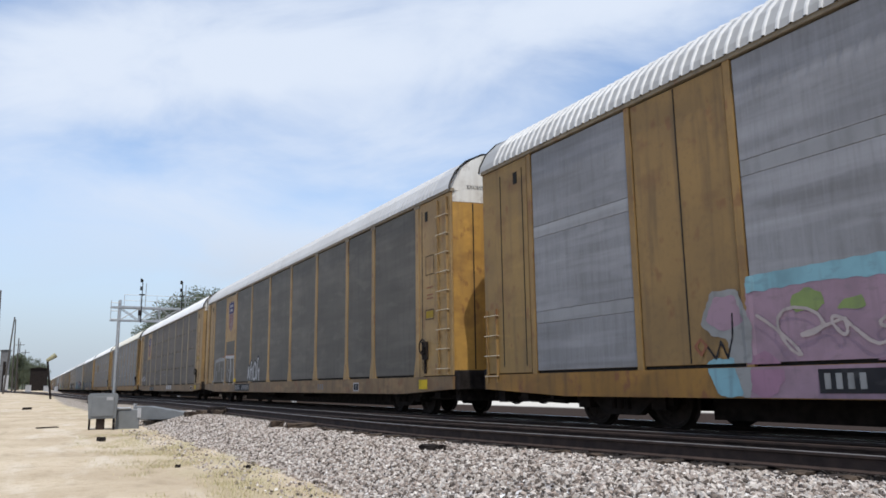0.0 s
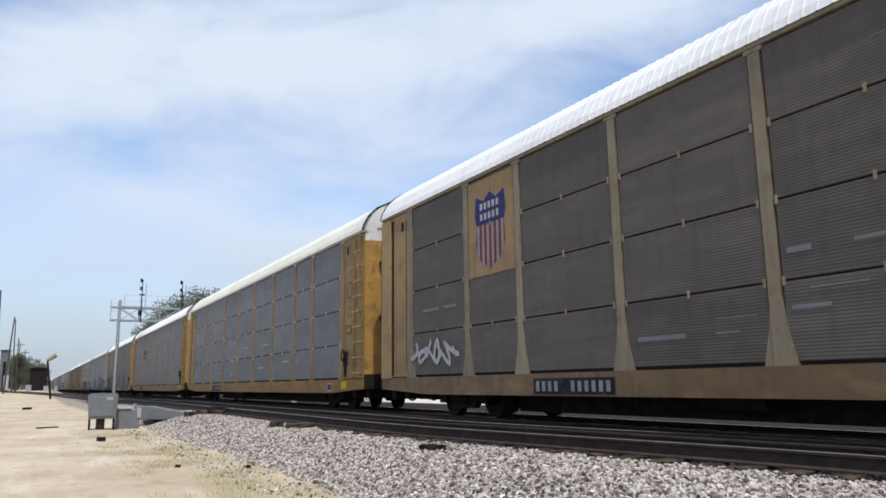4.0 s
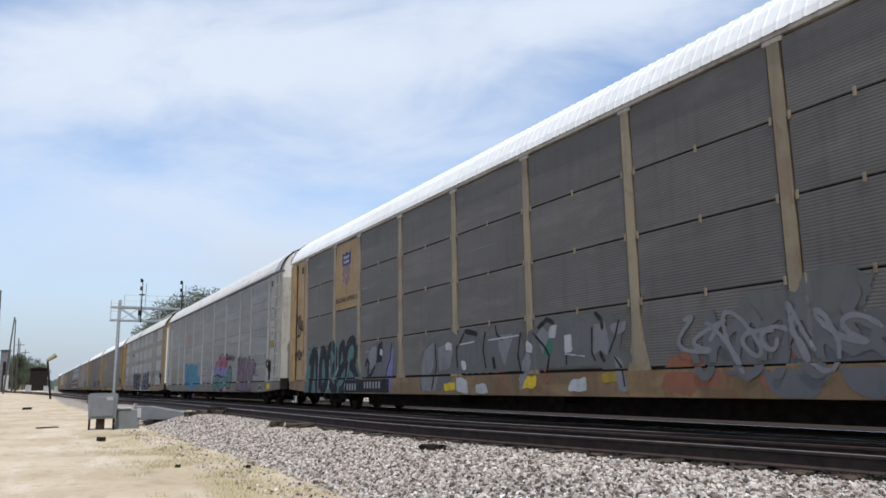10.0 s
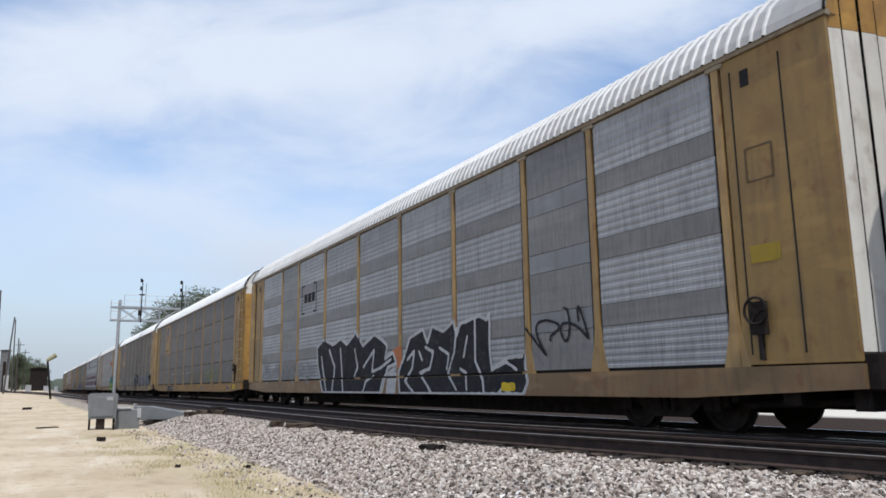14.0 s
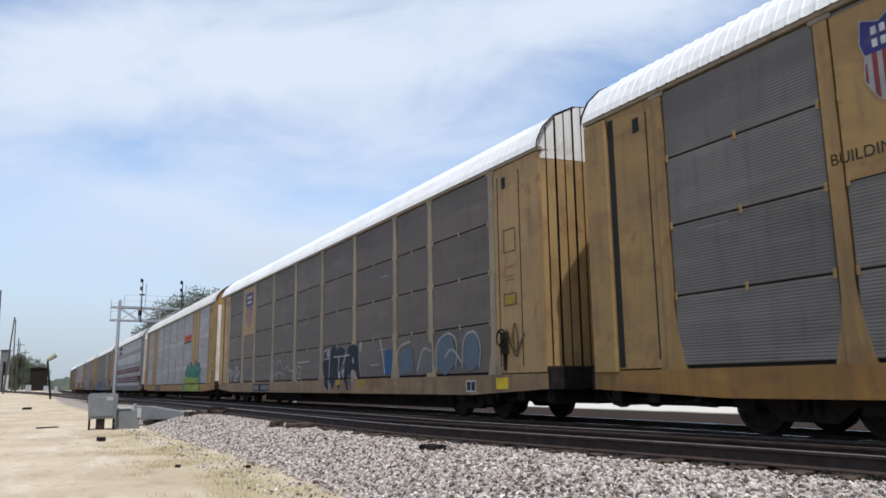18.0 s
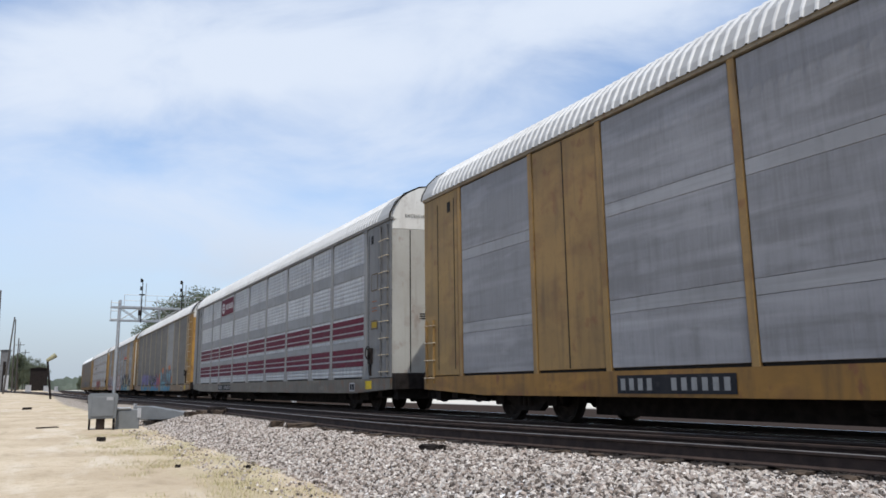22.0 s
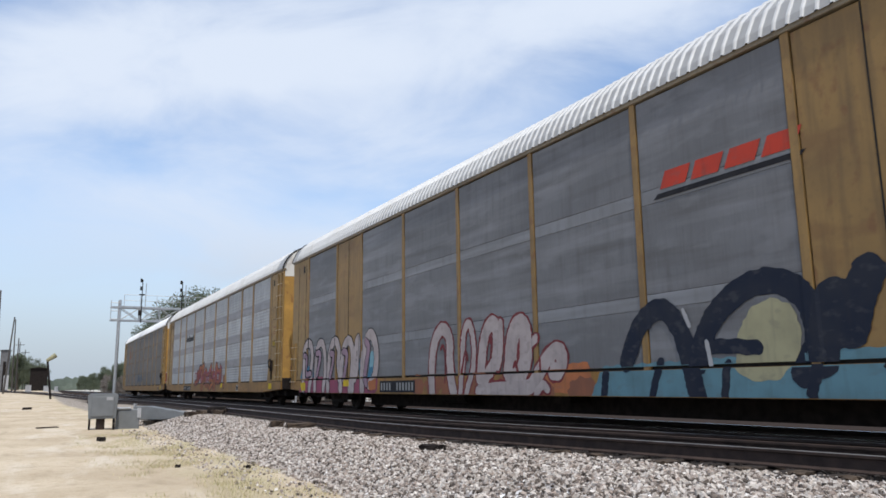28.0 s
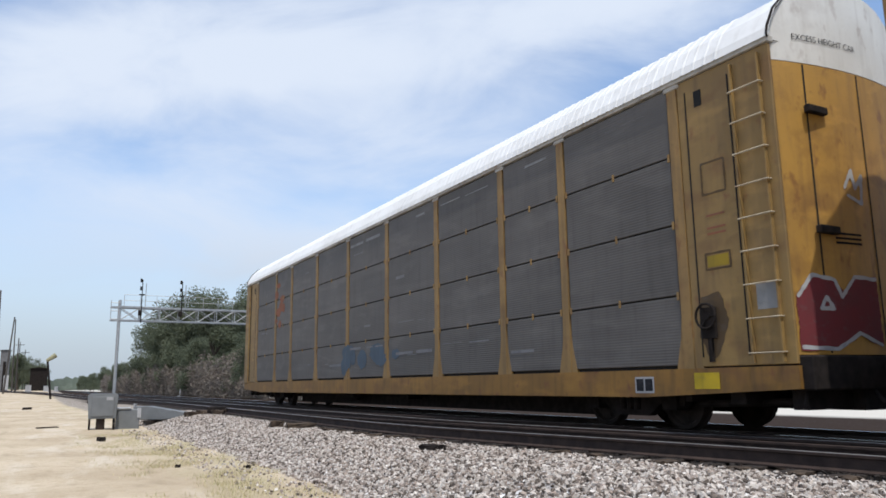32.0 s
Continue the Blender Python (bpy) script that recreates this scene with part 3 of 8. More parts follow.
def add_ladder(car, x, z0, z1, w, step, mat):
    lad = part("ladder", kept(("ladder", z0, z1, w, mat.name), lambda: ladder_mesh(z0, z1, w, mat)), None, car, at=pose(x, PANEL_Y - 0.005, 0))
    z = z0 + 0.12
    while z < z1:
        part("rung", kept(("rung", w), lambda: rung_mesh(w)), None, lad, at=pose(0, 0, z))
        z += step


def brake_wheel_mesh():
    bm = bmesh.new()
    n = 18
    ring = [Vector((0.17 * math.cos(2 * math.pi * k / n), -0.10, 0.17 * math.sin(2 * math.pi * k / n))) for k in range(n)]
    for k in range(n):
        tube_into(bm, ring[k], ring[(k + 1) % n], 0.018)
    for k in range(0, n, 6):
        tube_into(bm, (0, -0.06, 0), ring[k], 0.014)
    tube_into(bm, (0, 0.03, 0), (0, -0.08, 0), 0.05, 10)
    box_into(bm, -0.11, 0.11, -0.06, 0.01, -0.30, 0.12)
    box_into(bm, -0.03, 0.03, -0.05, 0.01, -0.62, -0.30)
    return mesh_of(bm, "brake_wheel", DARK)


def hoop_mesh():
    """The dark rim under the roof's edge: one bent bar."""
    bm = bmesh.new()
    rings = []
    for y, z in ROOF_OUTLINE:
        rings.append([bm.verts.new((dx, y * (1.0 + dy), z + 0.03 * dy / 0.012)) for dx, dy in ((-0.014, -0.008), (0.016, -0.008), (0.016, 0.008), (-0.014, 0.008))])
    for p, q in zip(rings, rings[1:]):
        for k in range(4):
            bm.faces.new((p[k], p[(k + 1) % 4], q[(k + 1) % 4], q[k]))
    bm.faces.new(rings[0])
    bm.faces.new(rings[-1])
    return mesh_of(bm, "roof_hoop", DARK)


SEAM_ROWS = ((0.95, 1.93), (1.955, 2.97), (2.995, 4.0), (4.025, 5.065))
BAND_ROWS = ((0.95, 1.62, 0), (1.625, 1.98, 1), (1.985, 2.72, 0), (2.725, 3.08, 1), (3.085, 3.82, 0), (3.825, 4.18, 1), (4.185, 5.065, 0))
FLUSH_ROWS = ((0.95, 1.80, 0), (1.803, 2.02, 1), (2.023, 3.40, 0), (3.403, 3.62, 1), (3.623, 5.065, 0))

CARS = {
    0: dict(chord=CHORD_TAN, rows="flush", panel=GALV_MAUVE, band=MAUVE_BAND, post=YELLOW, sill=SILL_YELLOW, end=YELLOW_END, roof=RIB_ROOF, rib=0.035, fill=(1, 7), label="gray and yellow autorack freight car with pink graffiti"),
    1: dict(chord=CHORD_TAN, rows="whole", panel=BROWN_FLAT, band=BROWN_FLAT, post=YELLOW_PALE, sill=SILL_PALE, end=YELLOW_PALE, roof=GREY_ROOF, rib=0.02, fill=(), label="brown-gray autorack freight car with a railway shield"),
    2: dict(chord=CHORD_TAN, rows="seams", panel=BROWN_RIB, band=BROWN_RIB, post=POST_TAN, sill=SILL_PALE, end=YELLOW_PALE, roof=WHITE_ROOF, rib=0.012, fill=(), folds=True, label="dark brown ribbed autorack freight car with tan posts"),
    3: dict(bars=True, rows="seams", panel=GREY_RIB, band=GREY_RIB, post=YELLOW, sill=SILL_YELLOW, end=YELLOW_END, roof=CREAM_ROOF, rib=0.02, fill=(), label="dark gray ribbed autorack freight car with yellow posts"),
    4: dict(bars=True, rows="seams", panel=GREY_RIB, band=GREY_RIB, post=YELLOW, sill=SILL_YELLOW, end=YELLOW_END, roof=WHITE_ROOF, rib=0.02, fill=(), label="gray ribbed autorack freight car with a yellow logo plate"),
    5: dict(bars=True, rows="seams", panel=DUSK_RIB, band=DUSK_RIB, post=POST_TAN, sill=SILL_PALE, end=YELLOW_PALE, roof=WHITE_ROOF, rib=0.012, fill=(), label="dark ribbed autorack freight car covered in graffiti along its foot"),
    6: dict(chord=CHORD_SHADED, rows="bands", panel=GALV_DULL, band=GALV_DULL, post=POST_LIGHT, sill=SILL_GREY, end=POST_LIGHT, roof=RIB_ROOF, rib=0.035, fill=(), tee=True, label="dull gray galvanised autorack freight car with bright graffiti"),
    7: dict(chord=CHORD_TAN, rows="bands", dim=(1, 7), no_ladder=True, thin=True, panel=GALV_OLD, band=GALV_DULL, post=YELLOW_PALE, sill=SILL_PALE, end=YELLOW_END, roof=RIB_ROOF, rib=0.035, fill=(), white_end=True, label="galvanised autorack freight car with black graffiti and yellow ends"),
    8: dict(chord=CHORD_TAN, rows="seams", panel=DUSK_RIB, band=DUSK_RIB, post=YELLOW, sill=SILL_YELLOW, end=YELLOW_END, roof=WHITE_ROOF, rib=0.015, fill=(), label="dark ribbed autorack freight car with a shield plate"),
    9: dict(chord=CHORD_TAN, rows="seams", panel=BROWN_RIB, band=BROWN_RIB, post=POST_TAN, sill=SILL_PALE, end=YELLOW_PALE, roof=WHITE_ROOF, rib=0.012, fill=(), folds=True, label="dark brown autorack freight car with tan folding end doors"),
    10: dict(chord=CHORD_TAN, rows="flush", panel=GALV_MAUVE, band=MAUVE_BAND, post=YELLOW, sill=SILL_YELLOW, end=YELLOW_END, roof=RIB_ROOF, rib=0.035, fill=(1, 7), white_end=True, label="silver and yellow autorack freight car with green graffiti"),
    11: dict(chord=CHORD_SHADED, rows="bands", panel=GALV, band=GALV_DARK, post=POST_GREY, sill=SILL_GREY, end=END_GREY, roof=RIB_ROOF, rib=0.035, fill=(), label="silver autorack freight car with dark red stripes"),
    12: dict(chord=CHORD_TAN, rows="whole", light=6, panel=BROWN_FLAT, band=GALV_DULL, post=POST_TAN, sill=SILL_PALE, end=YELLOW, roof=RIB_ROOF, rib=0.035, fill=(), label="gray-brown autorack freight car with turquoise graffiti"),
    13: dict(chord=CHORD_TAN, rows="flush", panel=GREY_SMOOTH, band=PALE_BAND, post=YELLOW, sill=SILL_YELLOW, end=YELLOW_END, roof=RIB_ROOF, rib=0.035, fill=(1, 7), white_end=True, label="gray and yellow autorack freight car under large graffiti"),
    14: dict(chord=CHORD_TAN, rows="bands", panel=GALV, band=GALV_MAUVE, post=YELLOW, sill=SILL_YELLOW, end=YELLOW_END, roof=RIB_ROOF, rib=0.035, fill=(), label="silver corrugated autorack freight car with yellow posts"),
    15: dict(bars=True, rows="seams", panel=DUSK_RIB, band=DUSK_RIB, post=YELLOW, sill=SILL_YELLOW, end=YELLOW_END, roof=WHITE_ROOF, rib=0.012, fill=(), label="gray ribbed autorack freight car that ends the train"),
}


def side_panels(car, c, flip=False):
    turn = pose(0, 0, 0, 0, 0, 180) if flip else Matrix()
    for k, (a, b) in enumerate(zip(POSTS, POSTS[1:])):
        w, xc = b - a - 0.235, (a + b) / 2
        rows = [(0.95, 5.065, 0)]
        if not flip:
            rows = {"seams": [(*r, 0) for r in SEAM_ROWS], "bands": list(BAND_ROWS), "flush": list(FLUSH_ROWS), "whole": rows}[c["rows"]]
        if k in c["fill"]:
            rows = [(0.95, Z1, 2)]
        for lo, hi, what in rows:
            mat = (c["panel"], c["band"], c["post"])[what]
            if k == c.get("light") and not flip:
                mat = c["band"]
            if k in c.get("dim", ()):
                mat = GALV_DULL if what == 0 else GALV_DARK
            ww, h = w + (0.075 if c["rows"] == "flush" else 0.0), hi - lo
            wavy = c["rows"] == "bands" and mat in (GALV, GALV_OLD) and not flip
            me = kept(("panel", round(ww, 2), round(h, 3), mat.name, wavy), lambda: corrugated_panel(ww, h, mat) if wavy else flat_panel(ww, h, mat))
            part("panel", me, None, car, at=turn @ pose(xc, PANEL_Y, lo))
    if not flip:
        for k in c["fill"]:
            xc = (POSTS[k] + POSTS[k + 1]) / 2
            part("sheet_seam", kept("sheet_seam", lambda: mesh_of(beam(-0.010, 0.010, PANEL_Y - 0.008, PANEL_Y + 0.002, 0.97, 5.05), "sheet_seam", SEAM)), None, car, at=pose(xc, 0, 0))
    pw = 0.12 if c["rows"] == "flush" or c.get("thin") else 0.185
    for x in POSTS:
        me = kept(("post", pw, c["post"].name, c.get("tee", False)), lambda: post_mesh(pw, c["post"], c["rows"] != "flush", c.get("tee", False)))
        part("post", me, None, car, at=turn @ pose(x, 0, 0))
    part("side_sill", kept(("sill", c["sill"].name), lambda: sill_mesh(c["sill"])), None, car, at=turn)
    rail_mat = c.get("chord", CHORD_PALE)
    part("top_chord", kept(("chord", rail_mat.name), lambda: mesh_of(beam(-HALF, HALF, -1.578, -1.45, 5.09, 5.175, 0.01), "top_chord", rail_mat)), None, car, at=turn)
    if not flip and c["rows"] != "flush":
        # short gusset plates that tie each post to the edge rail
        for x in POSTS:
            part("gusset", kept(("gusset", rail_mat.name), lambda: mesh_of(beam(-0.15, 0.15, -1.566, -1.50, 5.02, 5.09, 0.01), "gusset", rail_mat)), None, car, at=pose(x, 0, 0))
    # black sheet behind the panels: shade in the gaps beside posts, as colour
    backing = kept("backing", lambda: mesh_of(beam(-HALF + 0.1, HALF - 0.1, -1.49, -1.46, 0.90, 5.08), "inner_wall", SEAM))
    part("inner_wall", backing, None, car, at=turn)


def car_ends(car, c):
    white = WHITE_END
    for s in (1, -1):
        # sheet that closes the corner beside the end door
        x0, x1 = sorted((s * 11.90, s * (HALF - 0.02)))
        part("end_panel", kept(("endp", s, c["end"].name), lambda: mesh_of(beam(x0, x1, PANEL_Y - 0.005, -1.49, 0.92, 5.085, 0.008), "end_panel", c["end"])), None, car)
        part("end_panel", kept(("endq", s, c["end"].name), lambda: mesh_of(beam(x0, x1, 1.49, 1.54, 0.92, 5.02), "end_panel", c["end"])), None, car)
        # yellow ends take the sunlit copy of their paint on the door
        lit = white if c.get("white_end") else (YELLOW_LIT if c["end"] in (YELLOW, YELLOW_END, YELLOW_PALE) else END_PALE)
        if c.get("folds") or c.get("white_end"):
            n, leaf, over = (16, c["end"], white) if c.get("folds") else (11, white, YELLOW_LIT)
            for k in range(n):
                y0 = -1.53 + 3.06 * k / n
                door = kept(("leaf", s, k, leaf.name), lambda: end_surface(y0, y0 + 3.06 / n - 0.035, s, 1.03, 4.95, leaf, -0.012 * (k % 2), 2))
                part("door_leaf", door, None, car)
                cap = kept(("leafcap", s, k, over.name), lambda: end_surface(y0, y0 + 3.06 / n - 0.035, s, 4.955, 6.2, over, -0.012 * (k % 2), 2))
                part("door_cap", cap, None, car)
            # black sheet that paints the shade seen between the door leaves
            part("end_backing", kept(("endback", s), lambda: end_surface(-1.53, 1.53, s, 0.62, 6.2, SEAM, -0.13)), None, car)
        else:
            top = 4.86
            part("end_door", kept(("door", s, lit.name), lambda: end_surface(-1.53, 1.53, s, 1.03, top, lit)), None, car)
            cap = YELLOW_LIT if c.get("white_end") else white
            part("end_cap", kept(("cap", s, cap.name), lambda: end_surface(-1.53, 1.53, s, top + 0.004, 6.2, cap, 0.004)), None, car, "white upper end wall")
            for y0 in (-1.02, -0.012, 1.0):
                part("end_seam", kept(("endjoint", s, y0), lambda: end_surface(y0, y0 + 0.028, s, 1.05, top - 0.02, SEAM, 0.006, 1)), None, car)
            for z in (2.44, 2.50, 2.56):
                part("notice_line", kept(("noticeline", s, z), lambda: end_surface(-0.75, -0.28, s, z, z + 0.028, DARK, 0.008, 3)), None, car)
            for z in (4.15, 2.55) if c.get("bars") else ():
                part("door_bar", kept(("bar", s, z), lambda: mesh_of(beam(s * (HALF + 0.13) - 0.04, s * (HALF + 0.13) + 0.05, -1.10, -0.72, z, z + 0.10, 0.01), "door_bar", DARK)), None, car)
        for dx in (12.05, 12.82):
            part("door_seam", kept("endseam", lambda: mesh_of(beam(-0.012, 0.012, PANEL_Y - 0.010, PANEL_Y, 1.05, 4.9), "door_seam", SEAM)), None, car, at=pose(s * dx, 0, 0))
        part("end_platform", kept(("platform", s), lambda: mesh_of(beam(*sorted((s * (HALF - 0.35), s * (HALF + 0.16))), -1.50, 1.50, 0.60, 1.02, 0.02), "end_platform", DARK)), None, car, "grimy black end platform")
        part("roof_hoop", kept("hoop", hoop_mesh), None, car, at=pose(s * (HALF + 0.02), 0, 0))
        part("coupler", kept("coupler", coupler_mesh), None, car, at=pose(s * (HALF + 0.18), 0, 0, 0, 0, 0 if s > 0 else 180))
        part("end_slot", kept("slot", lambda: mesh_of(beam(-0.07, 0.07, PANEL_Y - 0.012, PANEL_Y, 4.62, 4.86, 0.004), "end_slot", SEAM)), None, car, at=pose(s * 12.28, 0, 0))
        truck(car, s * 10.05)
    if c["rows"] == "flush":
        for x in (-13.22, 13.22):
            add_ladder(car, x, 0.75, 2.2, 0.36, 0.40, c["post"])
        part("corner_post", kept(("corner", c["post"].name), lambda: mesh_of(beam(13.40, 13.54, -1.60, -1.48, 0.6, 5.1, 0.01), "corner_post", c["post"])), None, car)
    else:
        if not c.get("folds") and not c.get("no_ladder"):
            add_ladder(car, 13.12, 0.95, 5.0, 0.44, 0.44, c["end"])
        part("brake_wheel", kept("brake", brake_wheel_mesh), None, car, at=pose(12.22, PANEL_Y - 0.005, 1.60))
        part("door_slot", kept("rear_slot", lambda: mesh_of(beam(-12.93, -12.80, PANEL_Y - 0.011, PANEL_Y - 0.004, 0.95, 5.0), "door_slot", SEAM)), None, car)
        part("corner_plate", kept(("cornerplate", c["end"].name), lambda: mesh_of(beam(-13.50, -12.94, -1.60, -1.50, 0.86, 5.06, 0.03), "corner_plate", c["end"])), None, car)


def autorack(n):
    c = CARS[n]
    car = thing("autorack_car", c["label"], "freight car", "autorack cars of the train", at=pose(car_x(n, 0.0), MAIN_Y, 0))
    part("underframe", kept("underframe", underframe_mesh), None, car)
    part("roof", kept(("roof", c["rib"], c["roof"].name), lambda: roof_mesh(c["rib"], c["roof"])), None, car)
    side_panels(car, c)
    side_panels(car, c, True)
    car_ends(car, c)
    return car


TRAIN = {n: autorack(n) for n in CARS}

# ---------------------------------------------------------------- paint on the cars: marks, plates, graffiti
def spray(name, colour, rough=0.75):
    m, nt, b = material(name, rough, spec=0.15)
    vec, rnd, raw = spread_coords(nt)
    c = blend(nt, noise_fac(nt, vec, 2.5, 5, (1, 1, 1), 0.4, 0.75), colour, tuple(v * 0.62 + 0.02 for v in colour), 0.8)
    c = blend(nt, noise_fac(nt, vec, 4.0, 4, (2.0, 2.0, 0.25), 0.55, 0.8), c, tuple(min(0.10, 0.45 * v + 0.02) for v in colour), 0.45)
    # worn through in specks to the grimy sheet
    c = blend(nt, noise_fac(nt, vec, 7.0, 7, (0.7, 1.0, 1.3), 0.56, 0.68), c, tuple(0.55 * v + 0.045 for v in colour), 0.6)
    nt.links.new(c, b.inputs["Base Color"])
    return m


INK = {k: spray("paint_" + k, v) for k, v in dict(
    black=(0.016, 0.016, 0.020), white=(0.42, 0.42, 0.43), grey=(0.19, 0.19, 0.20), pink=(0.30, 0.205, 0.255), blush=(0.40, 0.345, 0.335), dust=(0.175, 0.158, 0.108), rose=(0.27, 0.075, 0.12), cyan=(0.20, 0.37, 0.43),
    blue=(0.060, 0.180, 0.275), navy=(0.015, 0.020, 0.035), teal=(0.075, 0.150, 0.145), green=(0.030, 0.16, 0.105), lime=(0.24, 0.32, 0.06), purple=(0.17, 0.15, 0.30),
    orange=(0.42, 0.15, 0.065), rust=(0.24, 0.10, 0.060), maroon=(0.100, 0.015, 0.030), straw=(0.34, 0.32, 0.20), yellow=(0.60, 0.42, 0.03), flag=(0.46, 0.055, 0.035), deep=(0.030, 0.034, 0.125), dull=(0.30, 0.21, 0.03), smoke=(0.12, 0.12, 0.125), olive=(0.20, 0.26, 0.10), soot=(0.10, 0.066, 0.036), slate=(0.085, 0.115, 0.150), plum=(0.145, 0.105, 0.135), mauve=(0.30, 0.17, 0.24), ash=(0.115, 0.116, 0.112), claret=(0.17, 0.035, 0.040), cobalt=(0.018, 0.080, 0.19), pale=(0.26, 0.262, 0.262), sky=(0.115, 0.225, 0.27)).items()}


def clip(poly, axis, limit, keep_above):
    out = []
    for k, p in enumerate(poly):
        q = poly[(k + 1) % len(poly)]
        a, b = p[axis] - limit, q[axis] - limit
        if not keep_above:
            a, b = -a, -b
        if a >= 0:
            out.append(p)
        if (a > 0 > b) or (a < 0 < b):
            w = a / (a - b)
            out.append((p[0] + (q[0] - p[0]) * w, p[1] + (q[1] - p[1]) * w))
    return out


def skin_y(car, x, z):
    """How far out the car's side lies at x, z: sill, post or panel."""
    if z < 0.925:
        return SILL_Y
    half = 0.10 if CARS[car]["rows"] == "flush" else 0.14
    return POST_Y if min(abs(x - p) for p in POSTS) < half else PANEL_Y - 0.0065


def far_from_line(X, Z, pts):
    d = np.full(X.shape, 1e9)
    for (xa, za), (xb, zb) in zip(pts, pts[1:]):
        ex, ez = xb - xa, zb - za
        k = np.clip(((X - xa) * ex + (Z - za) * ez) / max(1e-9, ex * ex + ez * ez), 0, 1)
        d = np.minimum(d, np.hypot(X - xa - k * ex, Z - za - k * ez))
    return d


def inside_area(X, Z, pts):
    inner = np.zeros(X.shape, bool)
    for (xa, za), (xb, zb) in zip(pts, pts[1:] + pts[:1]):
        if za != zb:
            inner ^= ((za > Z) != (zb > Z)) & (X < (xb - xa) * (Z - za) / (zb - za) + xa)
    return inner


CASES = {1: ((0, 4, 7),), 2: ((1, 5, 4),), 3: ((0, 1, 5, 7),), 4: ((2, 6, 5),), 5: ((0, 4, 7), (2, 6, 5)), 6: ((1, 2, 6, 4),), 7: ((0, 1, 2, 6, 7),), 8: ((3, 7, 6),), 9: ((0, 4, 6, 3),), 10: ((1, 5, 4), (3, 7, 6)), 11: ((0, 1, 5, 6, 3),), 12: ((2, 3, 7, 5),), 13: ((0, 4, 5, 2, 3),), 14: ((1, 2, 3, 7, 4),), 15: ((0, 1, 2, 3),)}


def on_front(y, z, lift):
    return (HALF - 0.06 + 0.22 * (1 - (y / 1.55) ** 2) + lift + 0.006, y, z)


LAYERS = {}


def spread_paint(car, name, field, x0, x1, z0, z1, ink, order, label="", cell=0.05, least=4, place=None):
    """Paint wherever field is below 0, as a skin over the car's side; every patch that hangs together is one part."""
    z0, z1, x0, x1 = max(z0, 0.51), min(z1, 4.99), max(x0, -HALF + 0.02), min(x1, HALF - 0.02)
    xs, zs = np.arange(x0, x1 + cell, cell), np.arange(z0, z1 + cell, cell)
    zs = np.minimum(zs, 4.995)
    X, Z = np.meshgrid(xs, zs, indexing="ij")
    F = field(X, Z)
    F[:, 0] = np.where(z0 <= 0.511, F[:, 0], np.maximum(F[:, 0], 0.001))
    verts, faces, seen, group = [], [], {}, []
    LAYERS[car] = LAYERS.get(car, 0) + 1
    lift = 0.0012 + order * 0.0012 + (LAYERS[car] % 11) * 0.0001

    def root(g):
        while group[g] != g:
            g = group[g]
        return g

    def vert(key, x, z):
        if key not in seen:
            seen[key] = len(verts)
            verts.append(place(x, z, lift) if place else (x, skin_y(car, x, z) - lift, z))
            group.append(len(group))
        return seen[key]
    inn = F < 0
    code = inn[:-1, :-1] * 1 + inn[1:, :-1] * 2 + inn[1:, 1:] * 4 + inn[:-1, 1:] * 8
    for i, j in zip(*np.nonzero(code)):
        c = ((i, j), (i + 1, j), (i + 1, j + 1), (i, j + 1))
        for ring in CASES[int(code[i, j])]:
            ids = []
            for k in ring:
                if k < 4:
                    ids.append(vert(c[k], xs[c[k][0]], zs[c[k][1]]))
                else:
                    a, b = sorted((c[k - 4], c[(k - 3) % 4]))
                    fa, fb = F[a], F[b]
                    w = fa / (fa - fb)
                    ids.append(vert((a, b), xs[a[0]] + (xs[b[0]] - xs[a[0]]) * w, zs[a[1]] + (zs[b[1]] - zs[a[1]]) * w))
            if not place and min(verts[v][2] for v in ids) < 0.925 <= max(verts[v][2] for v in ids) and max(verts[v][2] for v in ids) - min(verts[v][2] for v in ids) > 0.004:
                continue
            faces.append(ids)
            r = root(ids[0])
            for v in ids[1:]:
                group[root(v)] = r
    sets = {}
    for f in faces:
        sets.setdefault(root(f[0]), []).append(f)
    for fs in sets.values():
        if len(fs) < least:
            continue
        used = sorted({v for f in fs for v in f})
        at = {v: k for k, v in enumerate(used)}
        me = bpy.data.meshes.new(name)
        me.from_pydata([verts[v] for v in used], [], [[at[v] for v in f] for f in fs])
        me.materials.append(INK[ink] if isinstance(ink, str) else ink)
        part(name, me, None, TRAIN[car], label)


def ragged(X, Z, amount=0.03):
    return amount * (np.sin(X * 23.0 + 3 * np.sin(Z * 17.0)) * np.sin(Z * 19.0 + 1.3)) * 0.6


def line(car, ink, w, pts, order, name="graffiti_stroke", place=None):
    """One sprayed stroke."""
    r = w / 2
    lo, hi = [min(p[k] for p in pts) - r - 0.1 for k in (0, 1)], [max(p[k] for p in pts) + r + 0.1 for k in (0, 1)]
    spread_paint(car, name, lambda X, Z: far_from_line(X, Z, pts) - r + ragged(X, Z, min(0.03, r * 0.4)), lo[0], hi[0], lo[1], hi[1], ink, order, cell=max(0.018, min(0.05, 0.62 * w)), place=place)


def curl(car, ink, w, pts, order):
    """One flowing stroke: the corners of its path are cut twice."""
    for turn in range(2):
        mid = [q for a, b in zip(pts, pts[1:]) for q in ((0.75 * a[0] + 0.25 * b[0], 0.75 * a[1] + 0.25 * b[1]), (0.25 * a[0] + 0.75 * b[0], 0.25 * a[1] + 0.75 * b[1]))]
        pts = pts[:1] + mid + pts[-1:]
    line(car, ink, w, pts, order)


